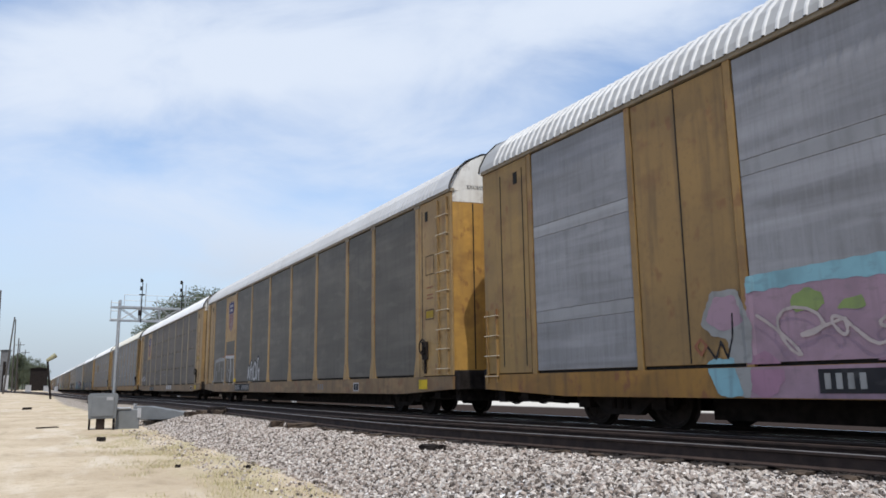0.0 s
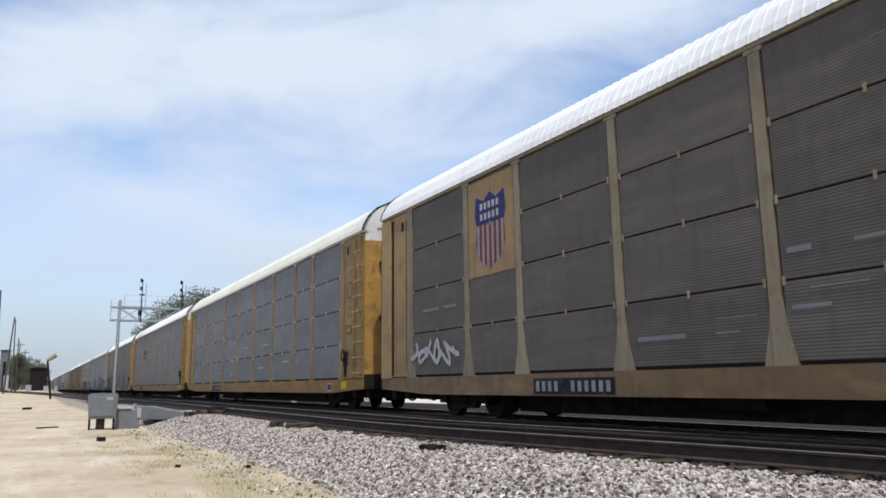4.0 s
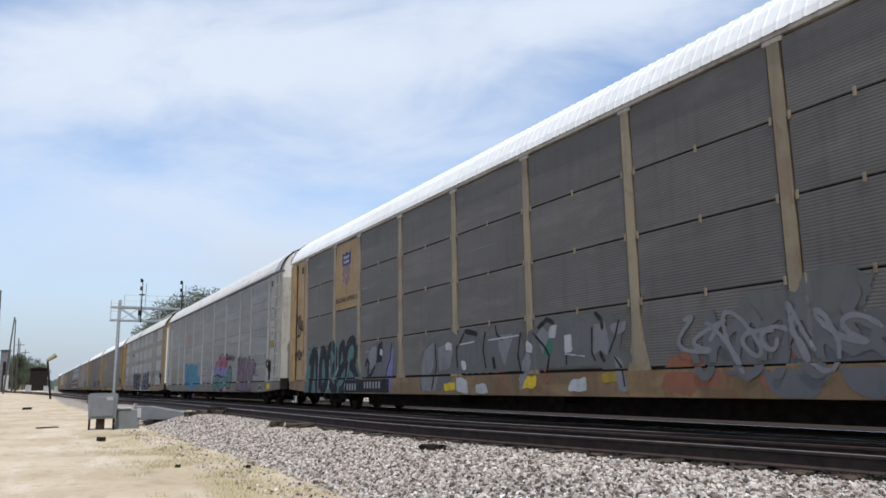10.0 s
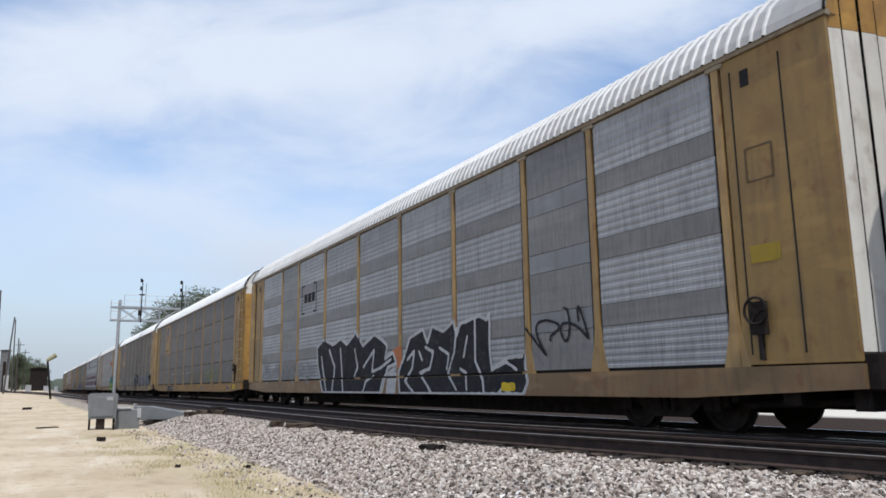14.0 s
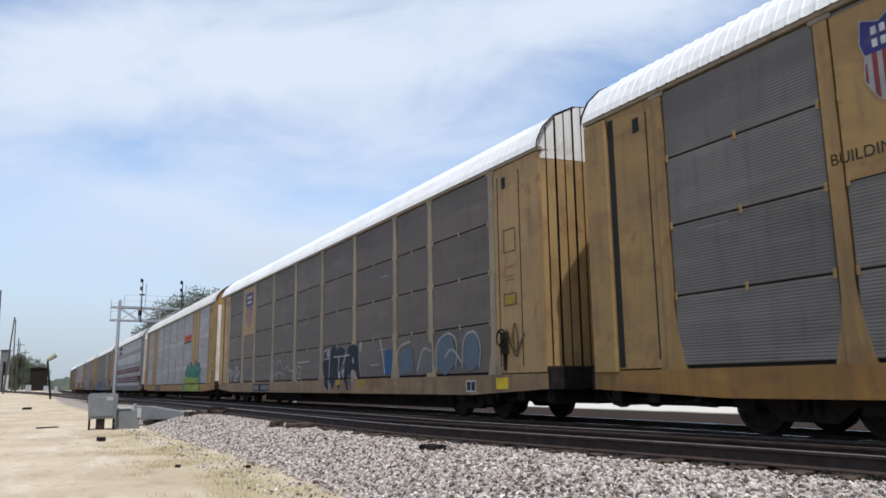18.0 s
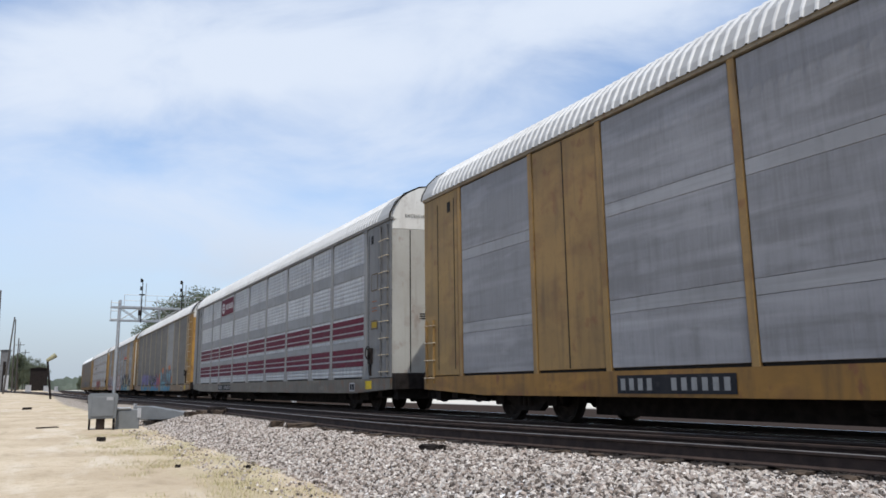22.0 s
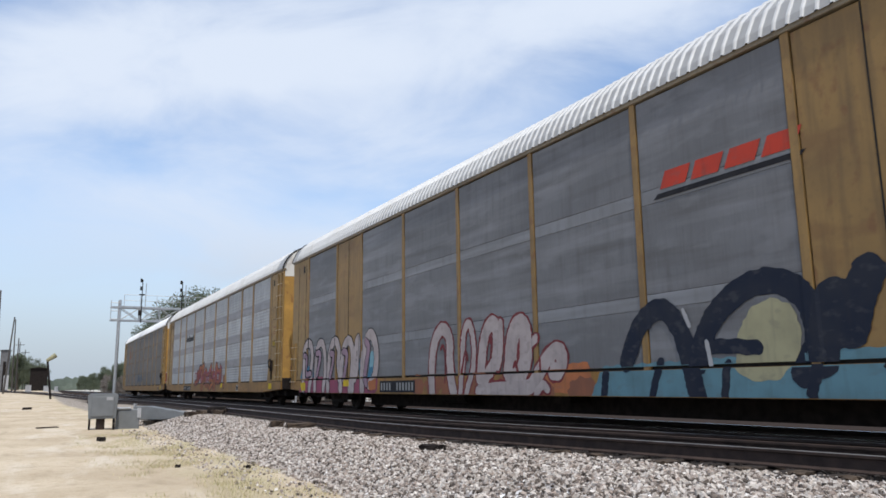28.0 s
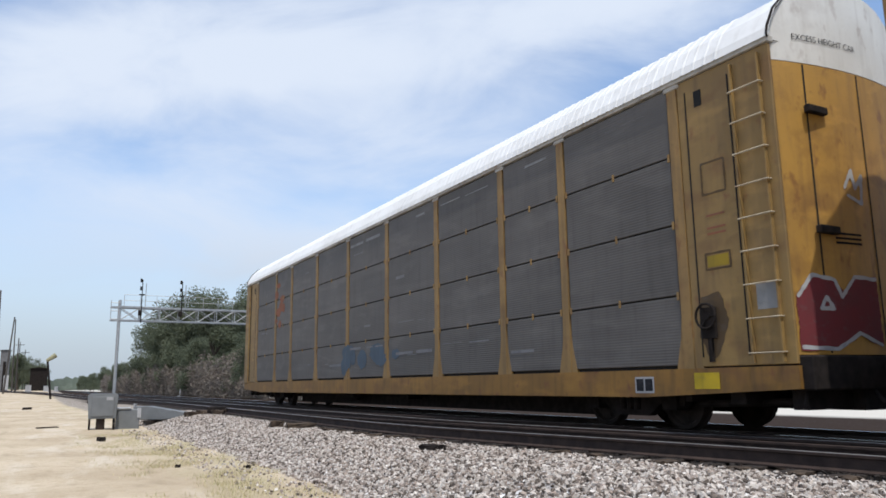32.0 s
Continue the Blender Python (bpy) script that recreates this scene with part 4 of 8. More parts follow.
def area(car, ink, pts, order, name="graffiti_field", place=None):
    """One sprayed field of colour with an uneven edge."""
    lo, hi = [min(p[k] for p in pts) - 0.12 for k in (0, 1)], [max(p[k] for p in pts) + 0.12 for k in (0, 1)]

    def field(X, Z):
        d = far_from_line(X, Z, pts + pts[:1])
        return np.where(inside_area(X, Z, pts), -d, d) - 0.03 + ragged(X, Z)
    spread_paint(car, name, field, lo[0], hi[0], lo[1], hi[1], ink, order, cell=0.055, place=place)


def coat(car, name, polys, ink, order=0, label=""):
    """Crisp painted plates and marks: each convex outline in x and z is one part."""
    for poly in polys:
        middle = sum(p[0] for p in poly) / len(poly)
        verts = [(x, skin_y(car, middle, z) - 0.0012 - order * 0.0012, z) for x, z in poly]
        me = bpy.data.meshes.new(name)
        me.from_pydata(verts, [], [tuple(range(len(verts)))])
        me.materials.append(INK[ink] if isinstance(ink, str) else ink)
        part(name, me, None, TRAIN[car], label)


def block(x0, x1, z0, z1, skew=0.0):
    return [(x0, z0), (x1, z0), (x1 + skew, z1), (x0 + skew, z1)]


def disc(x, z, rx, rz=None, n=14, spin=0.0):
    rz = rx if rz is None else rz
    return [(x + rx * math.cos(2 * math.pi * k / n + spin), z + rz * math.sin(2 * math.pi * k / n + spin)) for k in range(n)]


def stroke(points, w):
    polys = []
    for (xa, za), (xb, zb) in zip(points, points[1:]):
        d = math.hypot(xb - xa, zb - za) or 1e-6
        nx, nz = -(zb - za) / d * w / 2, (xb - xa) / d * w / 2
        polys.append([(xa - nx, za - nz), (xb - nx, zb - nz), (xb + nx, zb + nz), (xa + nx, za + nz)])
    for x, z in points:
        polys.append(disc(x, z, w / 2, n=10))
    return polys


def scrawl(car, x0, x1, z0, z1, n, seed, ink, w=0.05):
    """Thin illegible single-line tags: loops and zigzags."""
    rng = random.Random(seed)
    for k in range(n):
        ox, ww = x0 + (x1 - x0) * k / n, (x1 - x0) / n
        a, b, c = rng.uniform(0, 6.28), rng.uniform(1.2, 2.6), rng.uniform(2.0, 4.2)
        pts = []
        for j in range(25):
            u = j / 24
            pts.append((ox + ww * (-0.1 + 1.0 * u + 0.30 * math.sin(b * 6.3 * u + a)), z0 + (z1 - z0) * (0.5 + (0.30 + 0.18 * math.cos(5 * u + a)) * math.sin(c * 3.6 * u + 1.7 * a))))
        line(car, ink, w, pts, 9 + (seed % 7) * 0.7, "tag")


def patches(car, x0, x1, z0, z1, n, seed, inks, order=0, size=(0.25, 0.6)):
    """Soft overlapping clouds of fill colour."""
    rng = random.Random(seed)
    for j, ink in enumerate(inks):
        blobs = [(rng.uniform(x0, x1), rng.uniform(z0, z1), rng.uniform(*size), rng.uniform(size[0] * 0.5, size[1] * 0.6)) for k in range(n)]

        def field(X, Z):
            return np.minimum.reduce([(np.hypot((X - bx) / rx, (Z - bz) / rz) - 1) * rz for bx, bz, rx, rz in blobs]) + ragged(X, Z, 0.06)
        spread_paint(car, "graffiti_cloud", field, x0 - 0.7, x1 + 0.7, z0 - 0.5, z1 + 0.5, ink, order + j * 0.5, cell=0.07)


def stencil(car, x0, x1, z0, z1, groups, ground="black"):
    """The car's stencilled marks, as bars of their size, on a dark ground."""
    if ground:
        coat(car, "mark_ground", [block(x0 - 0.05, x1 + 0.05, z0 - 0.03, z1 + 0.03)], ground, 7)
    total = sum(groups) + (len(groups) - 1) * 1.6
    w = (x1 - x0) / total
    x, bars = x0, []
    for g in groups:
        for k in range(g):
            bars.append(block(x + 0.16 * w, x + 0.70 * w, z0 + 0.02, z1 - 0.02))
            x += w
        x += 1.6 * w
    coat(car, "stencil_mark", bars, "pale" if ground else "grey", 8)


SHIELD = ((-0.46, 0.98), (-0.2, 0.90), (0.0, 1.0), (0.2, 0.90), (0.46, 0.98), (0.50, 0.72), (0.44, 0.56), (0.47, 0.30), (0.30, 0.08), (0.0, -0.02), (-0.30, 0.08), (-0.47, 0.30), (-0.44, 0.56), (-0.50, 0.72))


def shield(car, xc, z0, z1, w, plate=None, words=""):
    """A railway shield: blue head, red and white stripes below; an optional plate behind it."""
    if plate:
        coat(car, "logo_plate", [block(-8.93, -7.17, plate, 5.015)], CARS[car]["end"], 0, "yellow plate behind the shield")
    h = z1 - z0
    edge = [(xc + x * w, z0 + h * z) for x, z in SHIELD]
    mid = z0 + 0.58 * h

    def body(X, Z):
        d = far_from_line(X, Z, edge + edge[:1])
        return np.where(inside_area(X, Z, edge), -d, d)
    span = (xc - w, xc + w, z0 - 0.2, z1 + 0.2)
    spread_paint(car, "shield_rim", lambda X, Z: body(X, Z) - 0.016, *span, "pale", 4, cell=0.03)
    spread_paint(car, "shield_head", lambda X, Z: np.maximum(body(X, Z), mid - Z), *span, "deep", 5, "blue head of a railway shield", cell=0.03)
    for k in range(0, 13, 2):
        a = xc - w / 2 + w * k / 13
        spread_paint(car, "shield_stripe", lambda X, Z: np.maximum(np.maximum(body(X, Z), Z - mid), np.abs(X - a - w / 26) - w / 26), a - 0.06, a + w / 13 + 0.06, z0 - 0.1, mid + 0.1, "claret", 5, cell=0.02)
    coat(car, "shield_mark", [block(xc - 0.32 * w + j * 0.13 * w, xc - 0.24 * w + j * 0.13 * w, z0 + h * zz, z0 + h * (zz + 0.09)) for zz in (0.78, 0.64) for j in range(5)], "white", 6)
    if words:
        lettering(car, words, xc, plate + 0.22, 0.20)


def lettering(car, words, xc, z, size, ink="black"):
    cu = bpy.data.curves.new("lettering", "FONT")
    cu.body, cu.size, cu.align_x = words, size, "CENTER"
    ob = bpy.data.objects.new("lettering", cu)
    scene.collection.objects.link(ob)
    me = bpy.data.meshes.new_from_object(ob.evaluated_get(bpy.context.evaluated_depsgraph_get()))
    bpy.data.objects.remove(ob)
    me.materials.append(INK[ink])
    part("lettering", me, None, TRAIN[car], at=pose(xc, PANEL_Y - 0.018, z, 90, 0, 0))


def placards(car, yellow=((12.1, 0.62),), white=((10.9, 0.62),)):
    for x, z in yellow:
        coat(car, "reflector", [block(x - 0.22, x + 0.22, z, z + 0.22)], "yellow", 6, "bright yellow reflective plate")
    for x, z in white:
        coat(car, "placard_frame", [block(x - 0.2, x + 0.2, z - 0.02, z + 0.22)], "white", 6)
        coat(car, "placard", [block(x - 0.17, x - 0.015, z + 0.01, z + 0.19), block(x + 0.015, x + 0.17, z + 0.01, z + 0.19)], "black", 7)
    # outlined stencil boxes on the end sheet
    for a, b, c, d in ((12.25, 12.65, 3.3, 3.75), (12.22, 12.64, 2.24, 2.46)):
        line(car, "soot", 0.03, [(a, c), (b, c), (b, d), (a, d), (a, c)], 3, "end_stencil")
    coat(car, "warning_plate", [block(12.25, 12.61, 2.27, 2.43)], "dull", 2)
    coat(car, "stencil_mark", [block(12.28, 12.6, z, z + 0.03) for z in (2.72, 2.8, 2.98)], "rust", 2)


def streaks(car, spots, ink="white", w=0.025):
    rng = random.Random(car)
    polys = []
    for x0, x1, z in spots:
        x = x0
        while x < x1:
            d = rng.uniform(0.3, 1.0)
            if min(abs(x - p) for p in POSTS) > 0.2 and min(abs(min(x1, x + d) - p) for p in POSTS) > 0.2 and not any(x < p < x + d for p in POSTS):
                polys.append(block(x, min(x1, x + d), z + rng.uniform(-0.03, 0.03), z + w + rng.uniform(-0.02, 0.03)))
            x += d + rng.uniform(0.1, 0.7)
    coat(car, "scrape", polys, ink, 1)


def scrapes_for(car, seed, n=12):
    rng = random.Random(seed)
    spots = []
    for k in range(n):
        x = rng.uniform(-11.5, 9.5)
        spots.append((x, x + rng.uniform(0.4, 1.8), rng.choice((1.35, 1.62, 1.75, 2.35, 2.75, 3.5, 4.6)) + rng.uniform(-0.1, 0.1)))
    streaks(car, spots, "grey", 0.02)


def brackets(car):
    """Small clips that hold the panels at the seams."""
    mat = BRIGHT if car in (3, 4) else CARS[car]["post"]
    me = kept(("clip", mat.name), lambda: mesh_of(beam(-0.022, 0.022, -0.018, 0.0, -0.06, 0.06, 0.004), "clip", mat))
    for a, b in zip(POSTS, POSTS[1:]):
        for z in (1.94, 2.98, 4.01):
            for x in ((a + b) / 2, a + 0.14, b - 0.14):
                part("clip", me, None, TRAIN[car], at=pose(x, PANEL_Y, z))


PLACARD_AT = {1: 7.9, 14: 6.77}


def paint_train():
    # 0: pink field with pale streaks
    area(0, "pink", [(-7.1, 0.52), (-3.0, 0.52), (-3.0, 1.9), (-5.2, 1.95), (-7.0, 1.95)], 1)
    area(0, "cyan", [(-7.0, 1.88), (-6.0, 1.92), (-4.6, 1.86), (-3.0, 1.9), (-3.0, 2.1), (-5.0, 2.08), (-7.0, 2.04)], 2)
    patches(0, -6.4, -3.0, 1.55, 1.85, 3, 4, ("olive",), 3, (0.12, 0.25))
    patches(0, -6.9, -3.0, 0.6, 1.5, 6, 5, ("mauve",), 3, (0.2, 0.5))
    scrawl(0, -6.6, -3.6, 1.0, 1.7, 4, 6, "blush", 0.04)
    area(0, "pale", [(-7.8, 1.5), (-7.6, 1.9), (-7.2, 1.9), (-7.0, 1.4), (-7.1, 0.55), (-7.3, 0.55), (-7.35, 1.3), (-7.6, 1.35)], 4)
    area(0, "pink", [(-7.7, 1.55), (-7.55, 1.82), (-7.25, 1.82), (-7.15, 1.5), (-7.45, 1.4)], 5)
    area(0, "cyan", [(-7.75, 0.98), (-7.35, 1.0), (-7.2, 0.55), (-7.55, 0.55)], 5)
    line(0, "black", 0.03, [(-7.75, 1.2), (-7.6, 1.02), (-7.5, 1.25), (-7.4, 1.02), (-7.3, 1.3), (-7.28, 1.6)], 6)
    line(0, "rust", 0.04, [(-7.85, 1.3), (-7.95, 1.2), (-7.85, 1.08), (-7.75, 1.2), (-7.85, 1.3)], 6)
    stencil(0, -6.05, -4.4, 0.60, 0.82, (4, 6))
    # 1
    shield(1, -8.05, 3.35, 4.78, 1.0, 2.85)
    line(1, "pale", 0.17, [(-11.33, 1.0), (-11.19, 1.98), (-10.16, 2.06), (-9.19, 2.04)], 1)
    line(1, "pale", 0.15, [(-9.16, 2.07), (-9.08, 1.5), (-9.09, 0.89)], 1)
    line(1, "pale", 0.18, [(-11.36, 0.97), (-11.72, 0.94)], 1)
    line(1, "pale", 0.1, [(-10.29, 1.89), (-10.25, 1.47)], 1)
    line(1, "pale", 0.09, [(-9.68, 1.65), (-9.65, 1.06), (-9.25, 0.99)], 1)
    line(1, "pale", 0.1, [(-10.88, 1.47), (-10.96, 1.03)], 1)
    line(1, "white", 0.14, [(-8.86, 2.14), (-7.98, 2.11), (-7.24, 2.09)], 1)
    line(1, "white", 0.14, [(-7.85, 2.07), (-7.85, 1.46), (-7.93, 0.9)], 1)
    line(1, "white", 0.13, [(-7.26, 2.12), (-7.2, 1.56), (-7.09, 0.88)], 1)
    line(1, "pale", 0.09, [(-8.44, 1.97), (-8.42, 1.58)], 1)
    line(1, "pale", 0.09, [(-8.26, 1.49), (-7.58, 1.47)], 1)
    line(1, "pale", 0.09, [(-8.51, 1.38), (-8.15, 1.02)], 1)
    line(1, "pale", 0.08, [(-7.64, 1.87), (-7.62, 1.56)], 1)
    line(1, "rust", 0.04, [(-11.05, 2.0), (-10.03, 2.09), (-8.86, 2.21), (-7.19, 2.18)], 0)
    area(1, "yellow", [(-7.07, 1.07), (-6.76, 1.08), (-6.78, 0.93), (-7.07, 0.91)], 2)
    area(1, "ash", [(-4.63, 1.05), (-4.54, 1.6), (-4.35, 1.67), (-4.21, 1.57), (-4.08, 1.79), (-3.88, 1.83), (-3.74, 1.61), (-3.43, 1.82), (-3.14, 1.73), (-3.09, 1.47), (-3.05, 1.95), (-2.82, 1.96), (-2.62, 1.8), (-2.73, 0.93), (-3.19, 0.92), (-3.72, 0.96), (-4.2, 0.97)], 1)
    line(1, "black", 0.03, [(-4.63, 1.05), (-4.54, 1.6), (-4.35, 1.67), (-4.21, 1.57), (-4.08, 1.79), (-3.88, 1.83), (-3.74, 1.61), (-3.43, 1.82), (-3.14, 1.73), (-3.09, 1.47), (-3.05, 1.95), (-2.82, 1.96), (-2.62, 1.8)], 2)
    line(1, "white", 0.11, [(-4.54, 1.09), (-4.46, 1.5), (-4.34, 1.56), (-4.3, 1.13)], 3)
    line(1, "white", 0.1, [(-4.16, 1.03), (-4.02, 1.7), (-3.92, 1.73)], 3)
    line(1, "white", 0.1, [(-3.95, 1.44), (-3.81, 1.47), (-3.83, 1.04)], 3)
    line(1, "white", 0.1, [(-3.64, 1.07), (-3.62, 1.52), (-3.4, 1.72), (-3.2, 1.58), (-3.21, 1.09), (-3.45, 1.01), (-3.64, 1.07)], 3)
    line(1, "white", 0.09, [(-3.06, 1.04), (-2.98, 1.84), (-2.82, 1.86)], 3)
    line(1, "white", 0.09, [(-2.86, 1.36), (-2.72, 1.44), (-2.75, 1.0)], 3)
    line(1, "black", 0.03, [(-4.22, 0.99), (-4.14, 1.46)], 4)
    line(1, "black", 0.03, [(-3.76, 1.0), (-3.7, 1.54)], 4)
    line(1, "black", 0.02, [(-3.15, 0.96), (-3.07, 1.47)], 4)
    line(1, "black", 0.03, [(-3.43, 1.44), (-3.37, 1.22)], 4)
    stencil(1, -6.7, -4.2, 0.58, 0.82, (4, 6))
    stencil(1, 4.6, 5.2, 0.58, 0.80, (3,), None)
    # 2
    shield(2, -8.05, 3.1, 4.7, 1.2, 2.95)
    stencil(2, -6.6, -4.5, 0.56, 0.78, (4, 6))
    coat(2, "stencil_mark", [block(1.65 + k * 0.75, 2.2 + k * 0.75, 0.60, 0.88) for k in range(3)], "white", 5, "large white stencilled mark")
    scrawl(2, -11.6, -9.4, 1.15, 1.75, 3, 21, "white", 0.09)
    streaks(2, ((-5, -3.4, 1.45), (-1.2, 1.0, 2.3), (1.6, 4.1, 2.45), (1.6, 4.0, 1.55), (-1.2, 1.2, 1.6), (4.4, 6.9, 2.4), (-3.9, -2, 1.35)), "grey")
    # 3
    stencil(3, -6.5, -4.55, 0.57, 0.77, (2, 6))
    streaks(3, ((-1.2, 1.1, 2.4), (1.6, 4.0, 2.35), (-4.0, -1.6, 1.9), (1.6, 4.1, 1.45), (-4, -2.2, 1.3), (4.4, 7, 1.6), (-6.9, -4.5, 1.35)), "white")
    # 4
    coat(4, "logo_plate", [block(-6.90, -4.40, 3.02, 3.98)], YELLOW, 1, "yellow logo plate")
    coat(4, "logo_form", [block(-6.45, -6.02, 3.34, 3.80), block(-5.80, -5.42, 3.34, 3.80), block(-5.22, -4.80, 3.34, 3.80, 0.04)], "black", 2, "bold black logo form")
    coat(4, "logo_bar", [block(-6.45, -4.75, 3.10, 3.20)], "black", 2)
    coat(4, "stencil_mark", [block(4.40 + k * 0.22, 4.47 + k * 0.22, 0.68, 0.85) for k in range(3)] + [block(4.34 + k * 0.22, 4.53 + k * 0.22, 0.82, 0.86) for k in range(2)], "claret", 5, "faded red stencilled mark")
    stencil(4, -7.8, -5.85, 0.60, 0.80, (4, 6))
    streaks(4, ((-3.9, -1.7, 4.84), (-1.2, 1.1, 4.86), (1.6, 4.0, 4.82), (4.5, 6.9, 4.85), (-6.8, -4.5, 4.8), (-1.2, 0.6, 3.62), (1.6, 3.2, 3.7), (4.5, 6.0, 3.5)), "pale", 0.028)
    # 5
    shield(5, -8.05, 3.72, 4.75, 0.72, 3.0, "BUILDING AMERICA")
    area(5, "teal", [(-11.76, 0.53), (-11.5, 1.75), (-10.95, 2.1), (-10.55, 1.8), (-10.3, 1.72), (-10.0, 2.0), (-9.65, 1.72), (-9.45, 1.95), (-9.15, 2.15), (-8.85, 1.9), (-8.55, 1.95), (-8.2, 2.12), (-8.02, 1.88), (-7.85, 2.05), (-7.45, 2.22), (-7.05, 1.85), (-7.14, 1.35), (-6.8, 0.9), (-7.0, 0.54)], 1)
    curl(5, "black", 0.34, [(-11.24, 1.53), (-10.87, 1.92), (-10.56, 1.49), (-10.53, 0.61)], 2)
    curl(5, "black", 0.35, [(-11.21, 0.61), (-11.09, 1.11), (-10.97, 1.62)], 2)
    curl(5, "black", 0.33, [(-10.05, 1.85), (-10.33, 1.28), (-10.21, 0.7), (-9.77, 0.61), (-9.59, 1.07), (-9.83, 1.74), (-10.05, 1.85)], 2)
    curl(5, "black", 0.30, [(-9.42, 1.43), (-9.54, 1.81), (-9.17, 2.01), (-8.85, 1.75), (-8.75, 1.39), (-9.16, 1.23), (-9.34, 0.7), (-8.82, 0.61)], 2)
    curl(5, "black", 0.29, [(-8.63, 1.38), (-8.47, 1.85), (-8.21, 1.99), (-8.13, 1.6)], 2)
    curl(5, "black", 0.29, [(-8.8, 0.87), (-8.4, 1.2), (-8.03, 1.43), (-7.88, 1.17), (-8.04, 0.69), (-8.45, 0.54)], 2)
    curl(5, "black", 0.28, [(-8.01, 1.6), (-7.87, 1.92), (-7.47, 2.08), (-7.19, 1.77), (-7.33, 1.38), (-7.7, 1.33), (-7.3, 1.15), (-6.96, 0.68)], 2)
    line(5, "white", 0.04, [(-10.4, 1.93), (-10.47, 1.09), (-10.41, 0.51)], 3)
    line(5, "white", 0.04, [(-9.41, 1.52), (-9.34, 0.97), (-9.48, 0.61)], 3)
    line(5, "white", 0.03, [(-8.69, 1.74), (-8.66, 1.3), (-8.92, 0.96)], 3)
    line(5, "white", 0.03, [(-7.81, 1.33), (-7.9, 1.01), (-8.1, 0.61)], 3)
    area(5, "smoke", [(-6.65, 0.97), (-6.55, 1.55), (-6.13, 1.81), (-5.5, 1.87), (-5.07, 1.88), (-4.63, 1.89), (-4.78, 0.61), (-5.35, 0.61), (-5.32, 0.93), (-5.9, 0.95)], 0)
    area(5, "grey", [(-6.29, 1.53), (-6.06, 1.73), (-5.78, 1.73), (-5.77, 1.42), (-5.91, 1.22), (-6.2, 1.17)], 2)
    line(5, "black", 0.1, [(-6.49, 1.26), (-6.39, 1.43), (-6.27, 1.32), (-6.34, 1.03)], 3)
    line(5, "black", 0.1, [(-6.4, 0.93), (-6.14, 0.99), (-5.87, 1.22)], 3)
    area(5, "black", [(-5.74, 1.35), (-5.66, 1.75), (-5.42, 1.86), (-5.35, 1.59), (-5.44, 1.36)], 2)
    area(5, "white", [(-5.51, 1.57), (-5.45, 1.66), (-5.37, 1.62), (-5.39, 1.51)], 3)
    area(5, "purple", [(-5.22, 0.61), (-5.08, 1.18), (-4.84, 1.54), (-4.66, 1.64), (-4.78, 0.61)], 2)
    line(5, "black", 0.06, [(-4.78, 1.78), (-4.86, 1.41), (-5.09, 1.11), (-5.22, 0.61)], 3)
    patches(5, 3.4, 8.0, 0.9, 1.8, 10, 52, ("ash",), 0, (0.3, 0.6))
    area(5, "ash", [(-3.09, 0.61), (-3.15, 1.36), (-2.55, 1.76), (-1.66, 1.9), (-1.35, 1.77), (-0.73, 1.82), (-0.18, 1.64), (1.06, 1.75), (1.19, 1.33), (1.11, 1.01), (0.03, 0.96), (-1.4, 0.95), (-2.08, 0.61)], 0)
    area(5, "ash", [(1.38, 1.0), (1.38, 1.64), (1.71, 1.77), (2.11, 1.88), (2.65, 1.9), (3.14, 1.83), (3.45, 1.84), (3.93, 1.75), (3.79, 1.12), (3.5, 1.03), (2.9, 1.02)], 0)
    area(5, "smoke", [(-1.08, 1.08), (-1.2, 1.57), (-0.88, 1.74), (-0.32, 1.6), (-0.42, 1.15)], 1)
    area(5, "smoke", [(-0.06, 1.4), (0.23, 1.83), (0.72, 1.82), (0.8, 1.35), (0.42, 1.03)], 1)
    area(5, "smoke", [(2.22, 1.12), (2.17, 1.57), (2.55, 1.76), (3.13, 1.7), (3.08, 1.22)], 1)
    area(5, "grey", [(-3.06, 1.14), (-2.85, 1.51), (-2.41, 1.65), (-2.5, 1.13), (-2.69, 0.87), (-2.24, 0.96), (-2.34, 0.61), (-2.99, 0.61)], 2)
    area(5, "grey", [(-2.2, 1.53), (-1.68, 1.6), (-1.53, 1.49), (-1.71, 1.1), (-2.14, 1.06)], 2)
    area(5, "grey", [(0.34, 1.64), (0.83, 1.65), (0.66, 1.36), (0.54, 1.11), (0.38, 1.38)], 2)
    area(5, "grey", [(1.07, 0.61), (1.17, 1.13), (1.35, 1.32), (1.42, 1.12), (1.26, 0.85)], 2)
    area(5, "grey", [(1.64, 1.58), (1.8, 1.72), (1.99, 1.59), (1.94, 1.36), (1.81, 1.29)], 2)
    area(5, "grey", [(3.23, 1.21), (3.28, 1.65), (3.5, 1.66), (3.55, 1.46), (3.59, 1.19), (3.39, 1.27)], 2)
    area(5, "grey", [(3.68, 1.61), (3.99, 1.64), (3.97, 1.52), (3.7, 1.51)], 2)
    area(5, "grey", [(3.72, 1.12), (3.85, 1.05), (4.0, 0.61), (3.83, 0.61), (3.77, 0.93)], 2)
    area(5, "white", [(2.04, 1.7), (2.23, 1.72), (2.17, 1.56), (2.03, 1.53)], 3)
    area(5, "white", [(1.32, 1.48), (1.49, 1.39), (1.46, 1.3), (1.31, 1.34)], 3)
    area(5, "white", [(2.48, 1.51), (2.62, 1.54), (2.63, 1.28), (2.48, 1.26)], 3)
    area(5, "white", [(-1.15, 1.18), (-1.0, 1.19), (-0.98, 1.06), (-1.13, 1.06)], 3)
